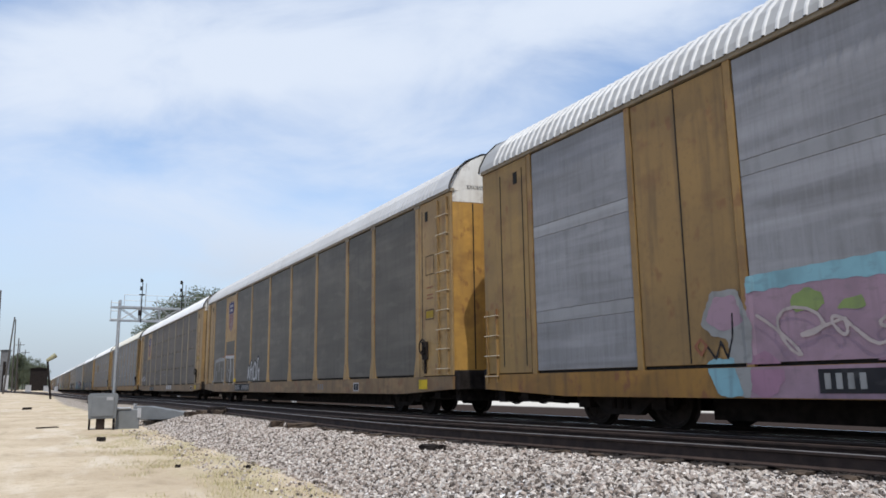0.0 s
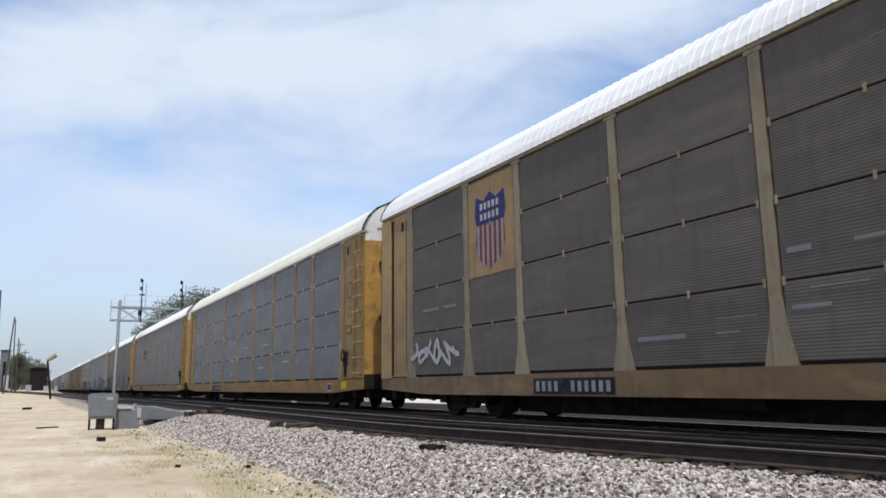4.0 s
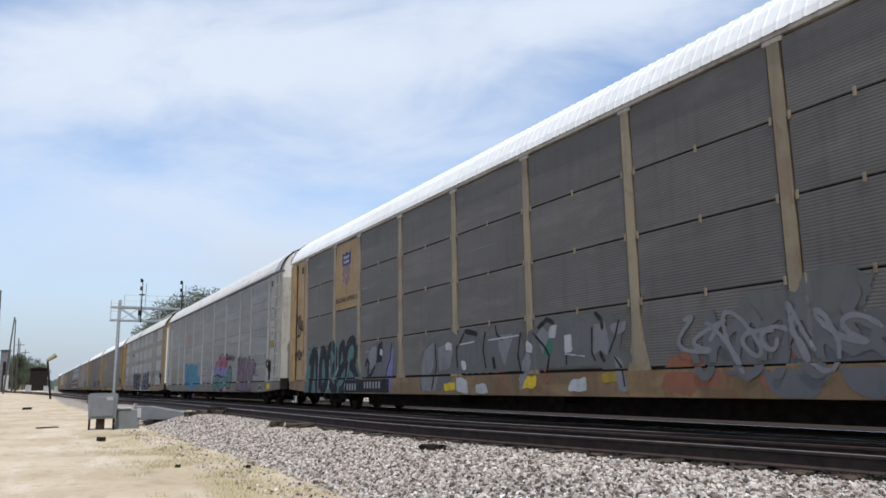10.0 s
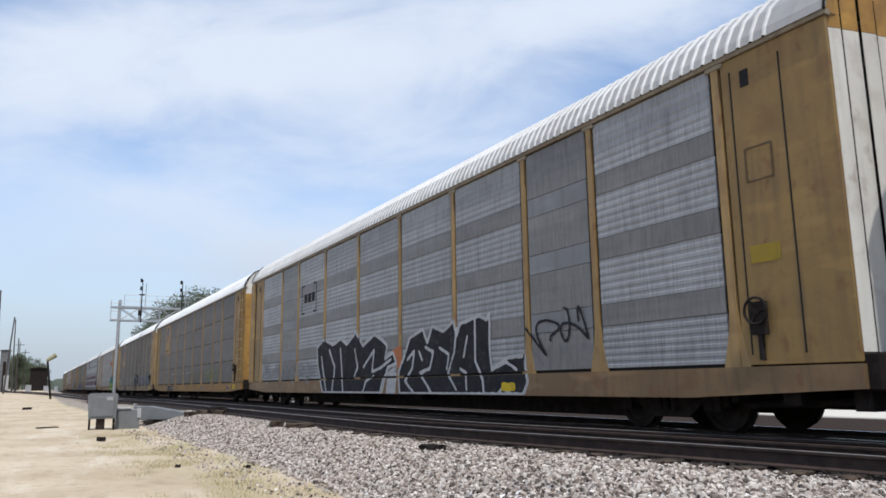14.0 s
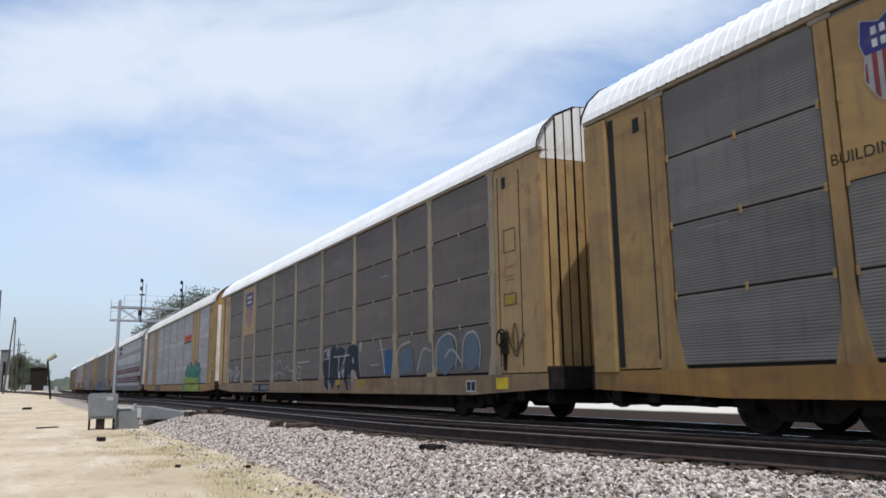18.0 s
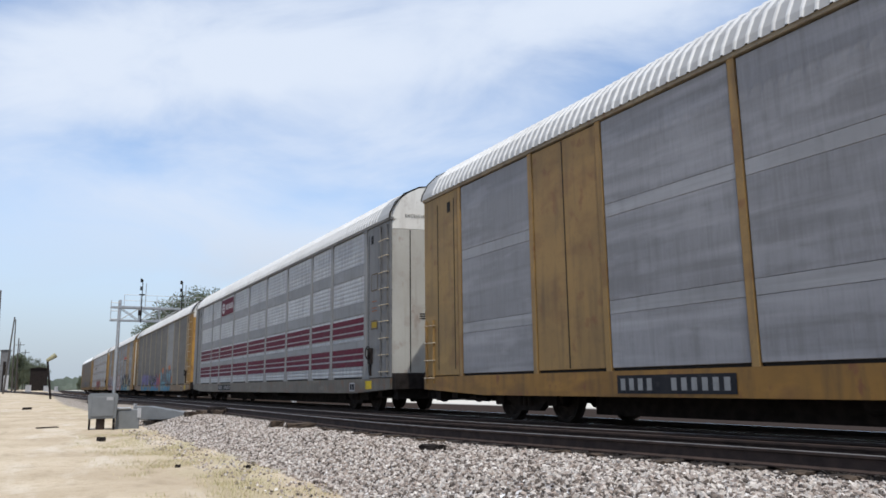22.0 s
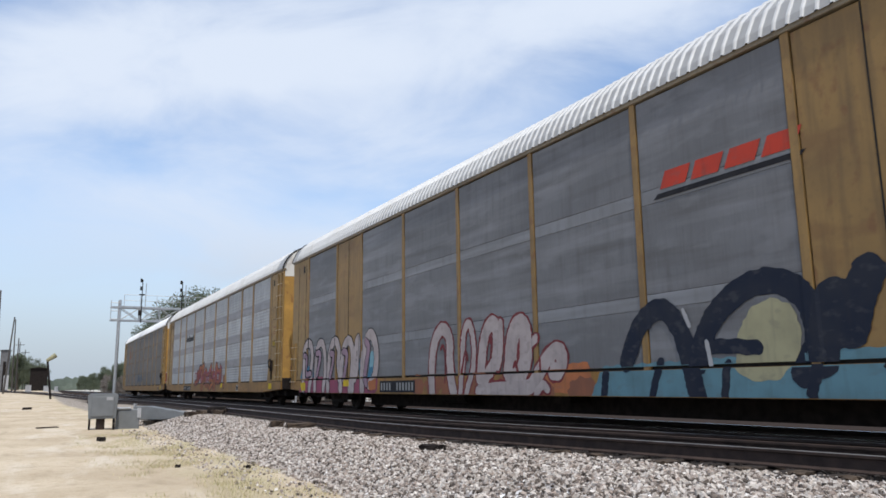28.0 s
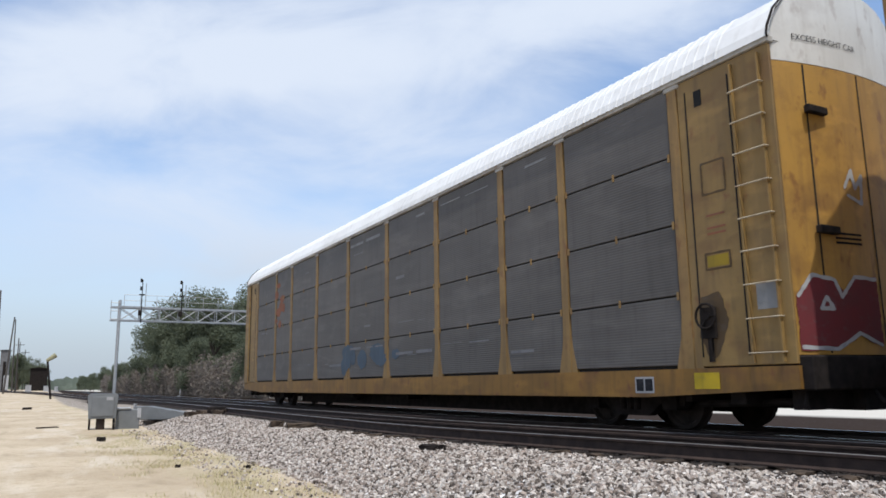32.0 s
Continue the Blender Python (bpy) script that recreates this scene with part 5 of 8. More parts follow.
    area(5, "white", [(-1.85, 1.61), (-1.6, 1.61), (-1.61, 1.49), (-1.82, 1.51)], 3)
    line(5, "black", 0.06, [(-2.37, 1.64), (-2.31, 1.12), (-2.52, 0.61)], 3)
    line(5, "black", 0.06, [(-1.31, 1.09), (-1.36, 1.48), (-1.03, 1.8)], 3)
    line(5, "black", 0.05, [(-0.17, 1.77), (-0.26, 1.42), (-0.16, 1.05)], 3)
    line(5, "black", 0.05, [(1.11, 1.66), (1.0, 1.26), (1.1, 0.93)], 3)
    line(5, "black", 0.05, [(1.54, 1.63), (1.87, 1.37), (2.0, 1.21), (1.93, 0.98)], 3)
    line(5, "black", 0.04, [(2.5, 1.22), (2.48, 1.04)], 3)
    line(5, "black", 0.04, [(3.2, 1.62), (3.17, 1.22), (3.25, 1.08)], 3)
    line(5, "black", 0.04, [(3.59, 1.19), (3.76, 1.44), (3.86, 1.69)], 3)
    line(5, "black", 0.05, [(0.23, 1.87), (0.28, 1.69), (0.46, 1.59)], 3)
    line(5, "black", 0.04, [(3.72, 1.12), (3.9, 0.92), (3.94, 0.67)], 3)
    line(5, "black", 0.09, [(1.7, 1.73), (1.96, 1.86), (2.15, 1.8)], 3)
    line(5, "black", 0.08, [(3.3, 1.85), (3.44, 1.74), (3.46, 1.6)], 3)
    line(5, "black", 0.11, [(-0.95, 1.84), (-0.52, 1.76)], 3)
    line(5, "black", 0.08, [(3.38, 1.2), (3.47, 1.07)], 3)
    line(5, "black", 0.1, [(0.12, 1.22), (0.17, 1.04)], 3)
    line(5, "white", 0.02, [(2.45, 1.22), (2.99, 1.16)], 4)
    line(5, "white", 0.03, [(-1.2, 1.57), (-0.6, 1.6)], 4)
    line(5, "white", 0.03, [(-0.05, 1.6), (1.05, 1.63)], 4)
    area(5, "green", [(1.86, 1.29), (2.03, 1.51), (2.08, 1.35), (1.99, 1.19)], 3)
    area(5, "yellow", [(1.09, 0.81), (1.57, 0.83), (1.55, 0.67), (1.1, 0.66)], 2)
    area(5, "yellow", [(-1.91, 0.71), (-1.45, 0.74), (-1.45, 0.63), (-1.88, 0.61)], 2)
    area(5, "dull", [(3.45, 0.84), (3.83, 0.87), (3.83, 0.77), (3.45, 0.75)], 2)
    area(5, "white", [(-1.33, 0.85), (-0.95, 0.8), (-0.89, 0.54), (-1.34, 0.61)], 3)
    area(5, "white", [(-0.53, 0.68), (-0.18, 0.71), (-0.1, 0.57), (-0.51, 0.56)], 3)
    area(5, "white", [(2.56, 0.61), (2.62, 0.74), (2.99, 0.78), (2.99, 0.61)], 3)
    line(5, "rust", 0.06, [(1.83, 0.99), (1.9, 0.76), (2.11, 0.9)], 2)
    line(5, "rust", 0.07, [(0.35, 1.04), (0.52, 0.78)], 2)
    patches(5, 5.0, 8.2, 0.65, 1.2, 8, 541, ("smoke", "rust"), 0, (0.2, 0.5))
    scrawl(5, 5.5, 8.2, 0.75, 1.8, 5, 54, "smoke", 0.12)
    scrawl(5, 5.2, 8.0, 0.8, 1.7, 4, 55, "grey", 0.06)
    patches(5, 8.5, 11.6, 0.8, 1.6, 7, 56, ("ash", "slate"), 0, (0.2, 0.5))
    scrawl(5, 9.0, 11.4, 0.9, 1.8, 4, 59, "white", 0.05)
    scrawl(5, 8.6, 11.5, 0.8, 1.65, 4, 57, "smoke", 0.10)
    coat(5, "mark_ground", [block(-8.0, -4.9, 0.53, 0.88)], "black", 6)
    stencil(5, -7.9, -7.1, 0.57, 0.80, (4,))
    stencil(5, -6.6, -5.4, 0.62, 0.84, (6,))
    scrawl(5, -13.4, -12.1, 2.4, 3.3, 3, 57, "black", 0.045)
    scrawl(5, -13.3, -12.1, 1.6, 2.0, 4, 58, "black", 0.04)
    # 6
    area(6, "blue", [(-6.38, 0.88), (-6.4, 2.12), (-5.68, 2.11), (-5.57, 1.46), (-5.2, 2.06), (-4.69, 2.05), (-4.89, 0.61), (-5.94, 0.56)], 1)
    area(6, "blue", [(-4.8, 0.61), (-4.62, 2.09), (-4.04, 2.05), (-4.0, 1.34), (-3.67, 2.0), (-3.23, 1.94), (-3.3, 0.96), (-3.47, 0.6)], 1)
    area(6, "blue", [(-3.29, 0.61), (-3.16, 1.94), (-2.54, 1.91), (-2.56, 1.3), (-1.84, 1.23), (-1.9, 0.79), (-2.27, 0.67)], 1)
    line(6, "navy", 0.07, [(-6.24, 1.32), (-6.3, 2.0), (-5.87, 2.06)], 2)
    line(6, "navy", 0.07, [(-5.57, 1.99), (-5.48, 1.33), (-5.05, 1.97)], 2)
    line(6, "navy", 0.06, [(-4.62, 1.44), (-4.41, 1.96)], 2)
    line(6, "navy", 0.06, [(-3.95, 1.96), (-3.96, 1.28)], 2)
    line(6, "navy", 0.06, [(-3.6, 1.78), (-3.3, 1.87)], 2)
    line(6, "navy", 0.07, [(-5.9, 0.95), (-5.28, 1.15)], 2)
    line(6, "black", 0.02, [(-6.17, 0.87), (-3.79, 0.86), (-1.9, 0.94)], 3)
    area(6, "rust", [(-6.19, 0.59), (-5.45, 0.56), (-5.7, 0.51)], 2)
    area(6, "rust", [(-4.18, 0.6), (-3.64, 0.58), (-3.82, 0.52)], 2)
    area(6, "rust", [(-2.82, 0.74), (-2.4, 0.67), (-2.55, 0.57)], 2)
    line(6, "white", 0.2, [(-0.2, 1.7), (-0.9, 1.7), (-1.03, 1.02), (-0.16, 1.0)], 1)
    line(6, "white", 0.2, [(-0.92, 1.33), (-0.22, 1.32)], 1)
    line(6, "white", 0.2, [(0.03, 1.49), (0.06, 0.7)], 1)
    line(6, "white", 0.18, [(0.16, 0.99), (0.68, 1.74), (0.85, 1.02), (1.46, 1.77), (1.12, 0.92)], 1)
    line(6, "grey", 0.15, [(-0.2, 1.7), (-0.9, 1.7), (-1.03, 1.02), (-0.16, 1.0)], 2)
    line(6, "grey", 0.15, [(-0.92, 1.33), (-0.22, 1.32)], 2)
    line(6, "grey", 0.15, [(0.03, 1.49), (0.06, 0.7)], 2)
    line(6, "grey", 0.14, [(0.16, 0.99), (0.68, 1.74), (0.85, 1.02), (1.46, 1.77), (1.12, 0.92)], 2)
    area(6, "rose", [(2.01, 1.46), (2.29, 1.87), (2.76, 1.99), (3.16, 2.3), (3.34, 2.04), (3.57, 2.29), (3.81, 2.31), (4.06, 2.06), (4.28, 2.11), (4.51, 2.26), (4.74, 2.22), (4.94, 2.22), (4.64, 1.29), (4.23, 1.24), (3.79, 1.2), (3.31, 1.22), (2.59, 1.34)], 2)
    line(6, "black", 0.07, [(2.01, 1.46), (2.29, 1.87), (2.76, 1.99), (3.16, 2.3), (3.34, 2.04), (3.57, 2.29), (3.81, 2.31), (4.06, 2.06), (4.28, 2.11), (4.51, 2.26), (4.74, 2.22), (4.94, 2.22), (4.64, 1.29), (4.23, 1.24), (3.79, 1.2), (3.31, 1.22), (2.59, 1.34), (2.01, 1.46)], 3)
    area(6, "purple", [(2.07, 1.46), (2.34, 1.74), (3.36, 1.68), (3.84, 1.68), (4.77, 1.62), (4.63, 1.29), (3.79, 1.2), (2.59, 1.34)], 3)
    line(6, "white", 0.03, [(3.49, 2.02), (3.62, 2.2), (3.85, 2.24), (4.01, 2.09)], 4)
    line(6, "white", 0.03, [(4.14, 2.04), (4.32, 2.07), (4.54, 2.2), (4.78, 2.14)], 4)
    line(6, "white", 0.03, [(2.34, 1.78), (2.75, 1.92), (3.16, 2.22)], 4)
    line(6, "black", 0.07, [(3.22, 1.3), (3.5, 1.9), (3.72, 1.88), (3.64, 1.58), (3.4, 1.56)], 4)
    line(6, "black", 0.06, [(3.97, 1.22), (4.23, 1.68)], 4)
    line(6, "black", 0.06, [(4.51, 1.93), (4.62, 1.85), (4.51, 1.65), (4.43, 1.73)], 4)
    area(6, "teal", [(1.66, 1.04), (2.0, 1.27), (2.81, 1.33), (3.79, 1.18), (4.64, 1.22), (4.96, 1.4), (5.13, 1.62), (5.42, 1.69), (5.67, 1.54), (5.79, 1.22), (5.72, 0.91), (5.5, 0.67), (5.16, 0.61), (4.59, 0.81), (4.0, 0.61), (3.63, 0.54), (3.26, 0.61), (2.76, 0.85), (2.52, 0.53), (2.05, 0.53), (1.71, 0.78)], 2)
    line(6, "black", 0.07, [(1.66, 1.04), (2.0, 1.27), (2.81, 1.33), (3.79, 1.18), (4.64, 1.22), (4.96, 1.4), (5.13, 1.62), (5.42, 1.69), (5.67, 1.54), (5.79, 1.22), (5.72, 0.91), (5.5, 0.67), (5.16, 0.61), (4.59, 0.81), (4.0, 0.61), (3.63, 0.54), (3.26, 0.61), (2.76, 0.85), (2.52, 0.53), (2.05, 0.53), (1.71, 0.78), (1.66, 1.04)], 4)
    area(6, "white", [(4.34, 0.71), (4.59, 0.78), (4.53, 0.61), (4.33, 0.56)], 3)
    area(6, "orange", [(4.74, 0.74), (4.97, 0.84), (5.02, 0.61), (4.79, 0.54)], 1)
    line(6, "cyan", 0.03, [(1.79, 1.04), (2.23, 1.21)], 5)
    line(6, "cyan", 0.03, [(3.38, 0.91), (3.78, 1.09), (4.22, 1.17)], 5)
    line(6, "cyan", 0.02, [(5.41, 1.63), (5.65, 1.41), (5.72, 1.16)], 5)
    line(6, "cyan", 0.03, [(4.31, 1.2), (4.87, 1.27), (5.16, 1.26)], 5)
    line(6, "black", 0.06, [(2.78, 1.09), (2.56, 1.01)], 5)
    line(6, "black", 0.06, [(3.23, 0.84), (3.16, 0.61)], 5)
    line(6, "black", 0.05, [(4.91, 0.94), (4.86, 1.21)], 5)
    area(6, "plum", [(6.77, 0.59), (6.93, 1.91), (7.25, 2.09), (7.7, 1.92), (8.21, 1.98), (8.7, 1.86), (9.02, 2.04), (9.25, 1.8), (9.75, 1.86), (10.04, 1.64), (9.9, 1.21), (9.65, 1.23), (9.58, 0.54), (8.94, 0.54), (8.18, 0.56)], 1)
    line(6, "black", 0.05, [(6.83, 0.59), (6.97, 1.73), (7.19, 1.99), (7.38, 1.36), (7.71, 1.97), (7.94, 1.29), (8.14, 1.92)], 2)
    line(6, "black", 0.05, [(8.27, 1.94), (8.18, 0.59)], 2)
    line(6, "black", 0.05, [(8.92, 1.78), (8.37, 1.22), (8.87, 0.6)], 2)
    line(6, "black", 0.04, [(9.09, 2.06), (9.16, 0.6), (9.42, 0.6), (9.46, 1.24)], 2)
    line(6, "black", 0.04, [(9.07, 1.82), (9.59, 1.85), (10.03, 1.58), (9.87, 1.24), (9.61, 1.42)], 2)
    line(6, "black", 0.05, [(7.07, 0.59), (7.19, 1.37)], 2)
    line(6, "black", 0.05, [(7.85, 0.59), (7.94, 1.13)], 2)
    line(6, "black", 0.05, [(8.46, 0.6), (8.53, 0.91)], 2)
    line(6, "black", 0.05, [(6.77, 0.59), (8.18, 0.53), (9.58, 0.54)], 2)
    curl(6, "black", 0.03, [(9.99, 1.64), (10.13, 1.65), (10.14, 1.53)], 2)
    curl(6, "black", 0.03, [(9.98, 1.37), (10.08, 1.25), (10.21, 1.38)], 2)
    curl(6, "black", 0.03, [(10.05, 1.2), (10.24, 1.14), (10.48, 1.23)], 2)
    curl(6, "black", 0.02, [(10.43, 1.34), (10.5, 1.18)], 2)
    line(6, "pale", 0.03, [(6.98, 0.69), (7.11, 1.63)], 3)
    line(6, "pale", 0.03, [(8.27, 0.69), (8.38, 1.77)], 3)
    line(6, "pale", 0.03, [(9.23, 0.68), (9.18, 1.81), (9.71, 1.75)], 3)
    scrawl(6, 4.6, 6.2, 1.9, 2.2, 4, 66, "black", 0.04)
    scrawl(6, -11.5, -7.2, 1.0, 1.9, 6, 67, "straw", 0.07)
    coat(6, "badge", [disc(-5.7, 3.78, 0.22, 0.18)], "flag", 2, "small red anniversary badge")
    coat(6, "badge_foot", [block(-5.88, -5.52, 3.3, 3.55)], "orange", 2)
    coat(6, "badge_lettering", [block(-5.82 + k * 0.09, -5.76 + k * 0.09, 3.70, 3.86) for k in range(3)], "white", 3)
    stencil(6, -6.2, -4.0, 0.58, 0.74, (4, 6), None)
    # 7
    scrawl(7, -11.5, -5.2, 0.8, 1.7, 9, 71, "pale", 0.07)
    area(7, "black", [(-4.91, 1.95), (-4.25, 2.17), (-3.4, 1.97), (-2.76, 2.12), (-2.25, 1.92), (-1.51, 2.24), (-1.01, 1.82), (-0.18, 2.09), (0.39, 1.89), (0.66, 1.74), (0.52, 1.4), (1.01, 1.55), (1.24, 1.26), (0.68, 1.17), (0.33, 0.51), (-4.25, 0.51), (-4.79, 1.34)], 2)
    line(7, "white", 0.09, [(-4.91, 1.95), (-4.25, 2.17), (-3.4, 1.97), (-2.76, 2.12), (-2.25, 1.92), (-1.51, 2.24), (-1.01, 1.82), (-0.18, 2.09), (0.39, 1.89), (0.66, 1.74), (0.52, 1.4), (1.01, 1.55), (1.24, 1.26), (0.68, 1.17), (0.33, 0.51), (-4.25, 0.51), (-4.79, 1.34), (-4.91, 1.95)], 3)
    line(7, "white", 0.1, [(-4.43, 1.62), (-4.25, 1.18), (-3.91, 0.51)], 3)
    line(7, "white", 0.1, [(-3.73, 1.81), (-3.24, 1.29), (-3.41, 0.54)], 3)
    line(7, "white", 0.09, [(-2.76, 1.82), (-2.62, 1.14), (-2.48, 0.51)], 3)
    line(7, "white", 0.09, [(-1.6, 1.75), (-1.34, 1.23), (-1.62, 0.99)], 3)
    line(7, "white", 0.08, [(-0.95, 1.22), (-0.2, 1.67), (-0.34, 1.08), (0.25, 1.18), (0.9, 1.38)], 3)
    line(7, "white", 0.08, [(0.22, 0.51), (0.46, 0.95), (1.2, 1.15)], 3)
    line(7, "white", 0.08, [(-0.97, 0.51), (-0.71, 0.85), (-0.22, 0.96)], 3)
    area(7, "white", [(0.65, 0.51), (0.71, 0.89), (1.1, 1.1), (1.25, 0.93), (1.17, 0.51)], 3)
    area(7, "black", [(1.39, 1.04), (1.8, 1.56), (2.01, 1.86), (2.72, 2.03), (2.95, 1.69), (3.21, 2.06), (3.74, 1.91), (4.25, 2.1), (4.36, 1.77), (4.51, 2.02), (5.33, 2.13), (5.61, 2.03), (5.73, 2.14), (5.71, 1.41), (5.78, 1.0), (6.16, 1.15), (6.41, 1.23), (6.96, 1.24), (6.98, 0.97), (7.04, 0.75), (6.89, 0.52), (1.46, 0.51)], 2)
    line(7, "white", 0.08, [(1.39, 1.04), (1.8, 1.56), (2.01, 1.86), (2.72, 2.03), (2.95, 1.69), (3.21, 2.06), (3.74, 1.91), (4.25, 2.1), (4.36, 1.77), (4.51, 2.02), (5.33, 2.13), (5.61, 2.03), (5.73, 2.14), (5.71, 1.41), (5.78, 1.0), (6.16, 1.15), (6.41, 1.23), (6.96, 1.24), (6.98, 0.97), (7.04, 0.75), (6.89, 0.52), (1.46, 0.51), (1.39, 1.04)], 3)
    line(7, "white", 0.08, [(2.86, 1.59), (3.25, 1.47), (3.07, 1.09), (2.57, 1.01), (3.19, 0.51)], 3)
    line(7, "white", 0.07, [(3.56, 1.55), (3.99, 1.38), (3.89, 1.06)], 3)
    line(7, "white", 0.07, [(4.37, 1.95), (4.26, 1.41), (3.95, 0.97), (4.33, 0.61)], 3)
    line(7, "white", 0.07, [(4.81, 1.73), (4.65, 1.3)], 3)
    line(7, "white", 0.07, [(5.14, 2.04), (5.13, 1.19), (5.44, 0.81), (5.47, 0.53)], 3)
    line(7, "white", 0.07, [(4.5, 1.05), (4.75, 0.95), (4.78, 0.61)], 3)
    line(7, "white", 0.06, [(5.78, 1.0), (6.31, 1.14), (6.67, 0.98)], 3)
    line(7, "white", 0.06, [(6.0, 0.53), (6.16, 0.63), (6.53, 0.52)], 3)
    line(7, "white", 0.08, [(1.88, 1.34), (2.26, 1.53), (2.15, 1.12), (1.76, 0.82), (2.2, 0.56)], 3)
    line(7, "white", 0.08, [(2.52, 1.51), (2.68, 1.3)], 3)
    area(7, "yellow", [(6.17, 0.72), (6.59, 0.71), (6.58, 0.61), (6.16, 0.61)], 4)
    area(7, "orange", [(1.02, 1.6), (1.52, 1.68), (1.53, 1.14), (1.2, 1.26)], 0)
    scrawl(7, 7.3, 8.9, 1.2, 2.1, 2, 74, "black", 0.05)
    for path in ([(-6.3, 4.15), (-6.6, 4.15), (-6.6, 3.2), (-6.3, 3.2)], [(-5.4, 4.15), (-5.1, 4.15), (-5.1, 3.2), (-5.4, 3.2)]):
        line(7, "black", 0.05, path, 2, "logo_frame")
    coat(7, "logo_form", [block(-6.35 + k * 0.4, -6.05 + k * 0.4, 3.55, 3.85) for k in range(3)], "black", 2)
    # 8
    shield(8, -8.2, 3.75, 4.82, 0.78, 2.98, "BUILDING AMERICA")
    curl(8, "dust", 0.10, [(-4.53, 1.65), (-4.41, 1.76), (-4.69, 1.66), (-4.55, 1.07), (-4.9, 1.02)], 1)
    curl(8, "dust", 0.08, [(-3.77, 1.61), (-3.38, 1.26), (-2.6, 1.54)], 1)
    curl(8, "dust", 0.08, [(-2.41, 1.74), (-2.25, 1.52), (-2.34, 1.42), (-1.59, 1.36), (-1.52, 1.23)], 1)
    curl(8, "dust", 0.08, [(-0.79, 1.06), (-0.63, 1.29), (-0.36, 1.23), (-0.18, 1.05), (-0.33, 0.87)], 1)
    curl(8, "dust", 0.07, [(-0.73, 0.88), (-0.08, 0.74), (0.41, 0.73), (0.88, 0.89)], 1)
    curl(8, "dust", 0.07, [(0.12, 0.82), (0.22, 0.65), (0.47, 0.69), (0.42, 0.86)], 1)
    curl(8, "dust", 0.07, [(0.32, 1.03), (0.1, 1.38), (0.12, 1.6), (0.48, 1.57), (0.46, 1.36)], 1)
    curl(8, "dust", 0.07, [(0.46, 1.36), (0.87, 1.38), (1.02, 1.25), (1.05, 1.01)], 1)
    curl(8, "dust", 0.07, [(1.05, 1.57), (1.38, 1.7), (1.47, 1.61), (1.29, 1.31), (1.1, 1.0)], 1)
    curl(8, "dust", 0.07, [(1.41, 1.46), (1.41, 0.99), (1.51, 0.95)], 1)
    curl(8, "dust", 0.07, [(0.43, 0.98), (0.56, 1.1), (0.79, 1.14)], 1)
    curl(8, "dust", 0.07, [(1.72, 1.14), (1.78, 1.28), (2.03, 1.38), (2.14, 1.19), (1.99, 0.98), (1.81, 1.06), (1.83, 1.28)], 1)
    curl(8, "dust", 0.07, [(1.87, 1.17), (1.92, 1.28), (2.01, 1.23), (1.98, 1.09), (1.88, 1.11)], 1)
    curl(8, "dust", 0.07, [(1.51, 1.46), (2.03, 1.46), (2.46, 1.35)], 1)
    curl(8, "dust", 0.07, [(2.07, 0.9), (2.43, 1.03), (2.71, 1.3), (2.76, 1.44)], 1)
    curl(8, "dust", 0.07, [(3.07, 1.75), (3.22, 1.77), (3.28, 1.6), (3.17, 1.34), (3.05, 1.21)], 1)
    curl(8, "dust", 0.07, [(3.33, 1.72), (3.48, 1.51), (3.66, 1.3)], 1)
    curl(8, "dust", 0.07, [(2.93, 1.15), (3.37, 1.19), (3.63, 1.05), (3.75, 0.92)], 1)
    curl(8, "dust", 0.07, [(3.09, 1.27), (3.08, 1.55), (3.21, 1.67)], 1)
    curl(8, "dust", 0.12, [(0.09, 1.3), (0.24, 1.59), (0.48, 1.53)], 1)
    curl(8, "dust", 0.10, [(1.24, 1.32), (1.41, 1.54)], 1)
    curl(8, "dust", 0.10, [(1.95, 1.57), (2.14, 1.56), (2.48, 1.49)], 1)
    curl(8, "dust", 0.10, [(3.06, 1.34), (3.13, 1.61), (3.29, 1.69)], 1)
    curl(8, "dust", 0.10, [(3.74, 1.39), (3.89, 1.29)], 1)
    curl(8, "dust", 0.10, [(2.45, 1.21), (2.67, 1.3)], 1)
    area(8, "dull", [(3.23, 0.84), (3.54, 0.86), (3.53, 0.75), (3.23, 0.74)], 1)
    area(8, "dull", [(0.7, 0.77), (1.09, 0.81), (1.09, 0.65), (0.71, 0.63)], 1)
    area(8, "dull", [(-2.04, 0.76), (-1.71, 0.78), (-1.72, 0.63), (-2.01, 0.61)], 1)
    line(8, "white", 0.03, [(-1.42, 1.57), (-1.27, 1.59)], 1)
    line(8, "white", 0.03, [(-0.47, 1.55), (-0.14, 1.57), (1.05, 1.61)], 1)
    line(8, "white", 0.04, [(-5.62, 1.57), (-4.88, 1.58)], 1)
    line(8, "white", 0.03, [(-2.33, 1.57), (-1.74, 1.59)], 1)
    scrawl(8, 5.3, 8.8, 0.95, 1.8, 5, 82, "olive", 0.04)
    stencil(8, -7.3, -4.9, 0.58, 0.80, (4, 6))
    stencil(8, 4.4, 5.6, 0.58, 0.82, (3,), None)
    # 9
    shield(9, -8.05, 3.3, 4.85, 1.25, 2.95)
    area(9, "navy", [(1.58, 1.47), (1.69, 1.85), (1.92, 1.88), (2.2, 1.81), (2.32, 1.43), (2.31, 0.88), (2.12, 0.61), (1.83, 0.7), (1.7, 0.99)], 1)
    area(9, "navy", [(2.31, 1.24), (2.35, 1.8), (2.5, 1.92), (2.76, 1.85), (2.86, 1.4), (2.75, 0.87), (2.53, 0.61), (2.35, 0.88)], 1)
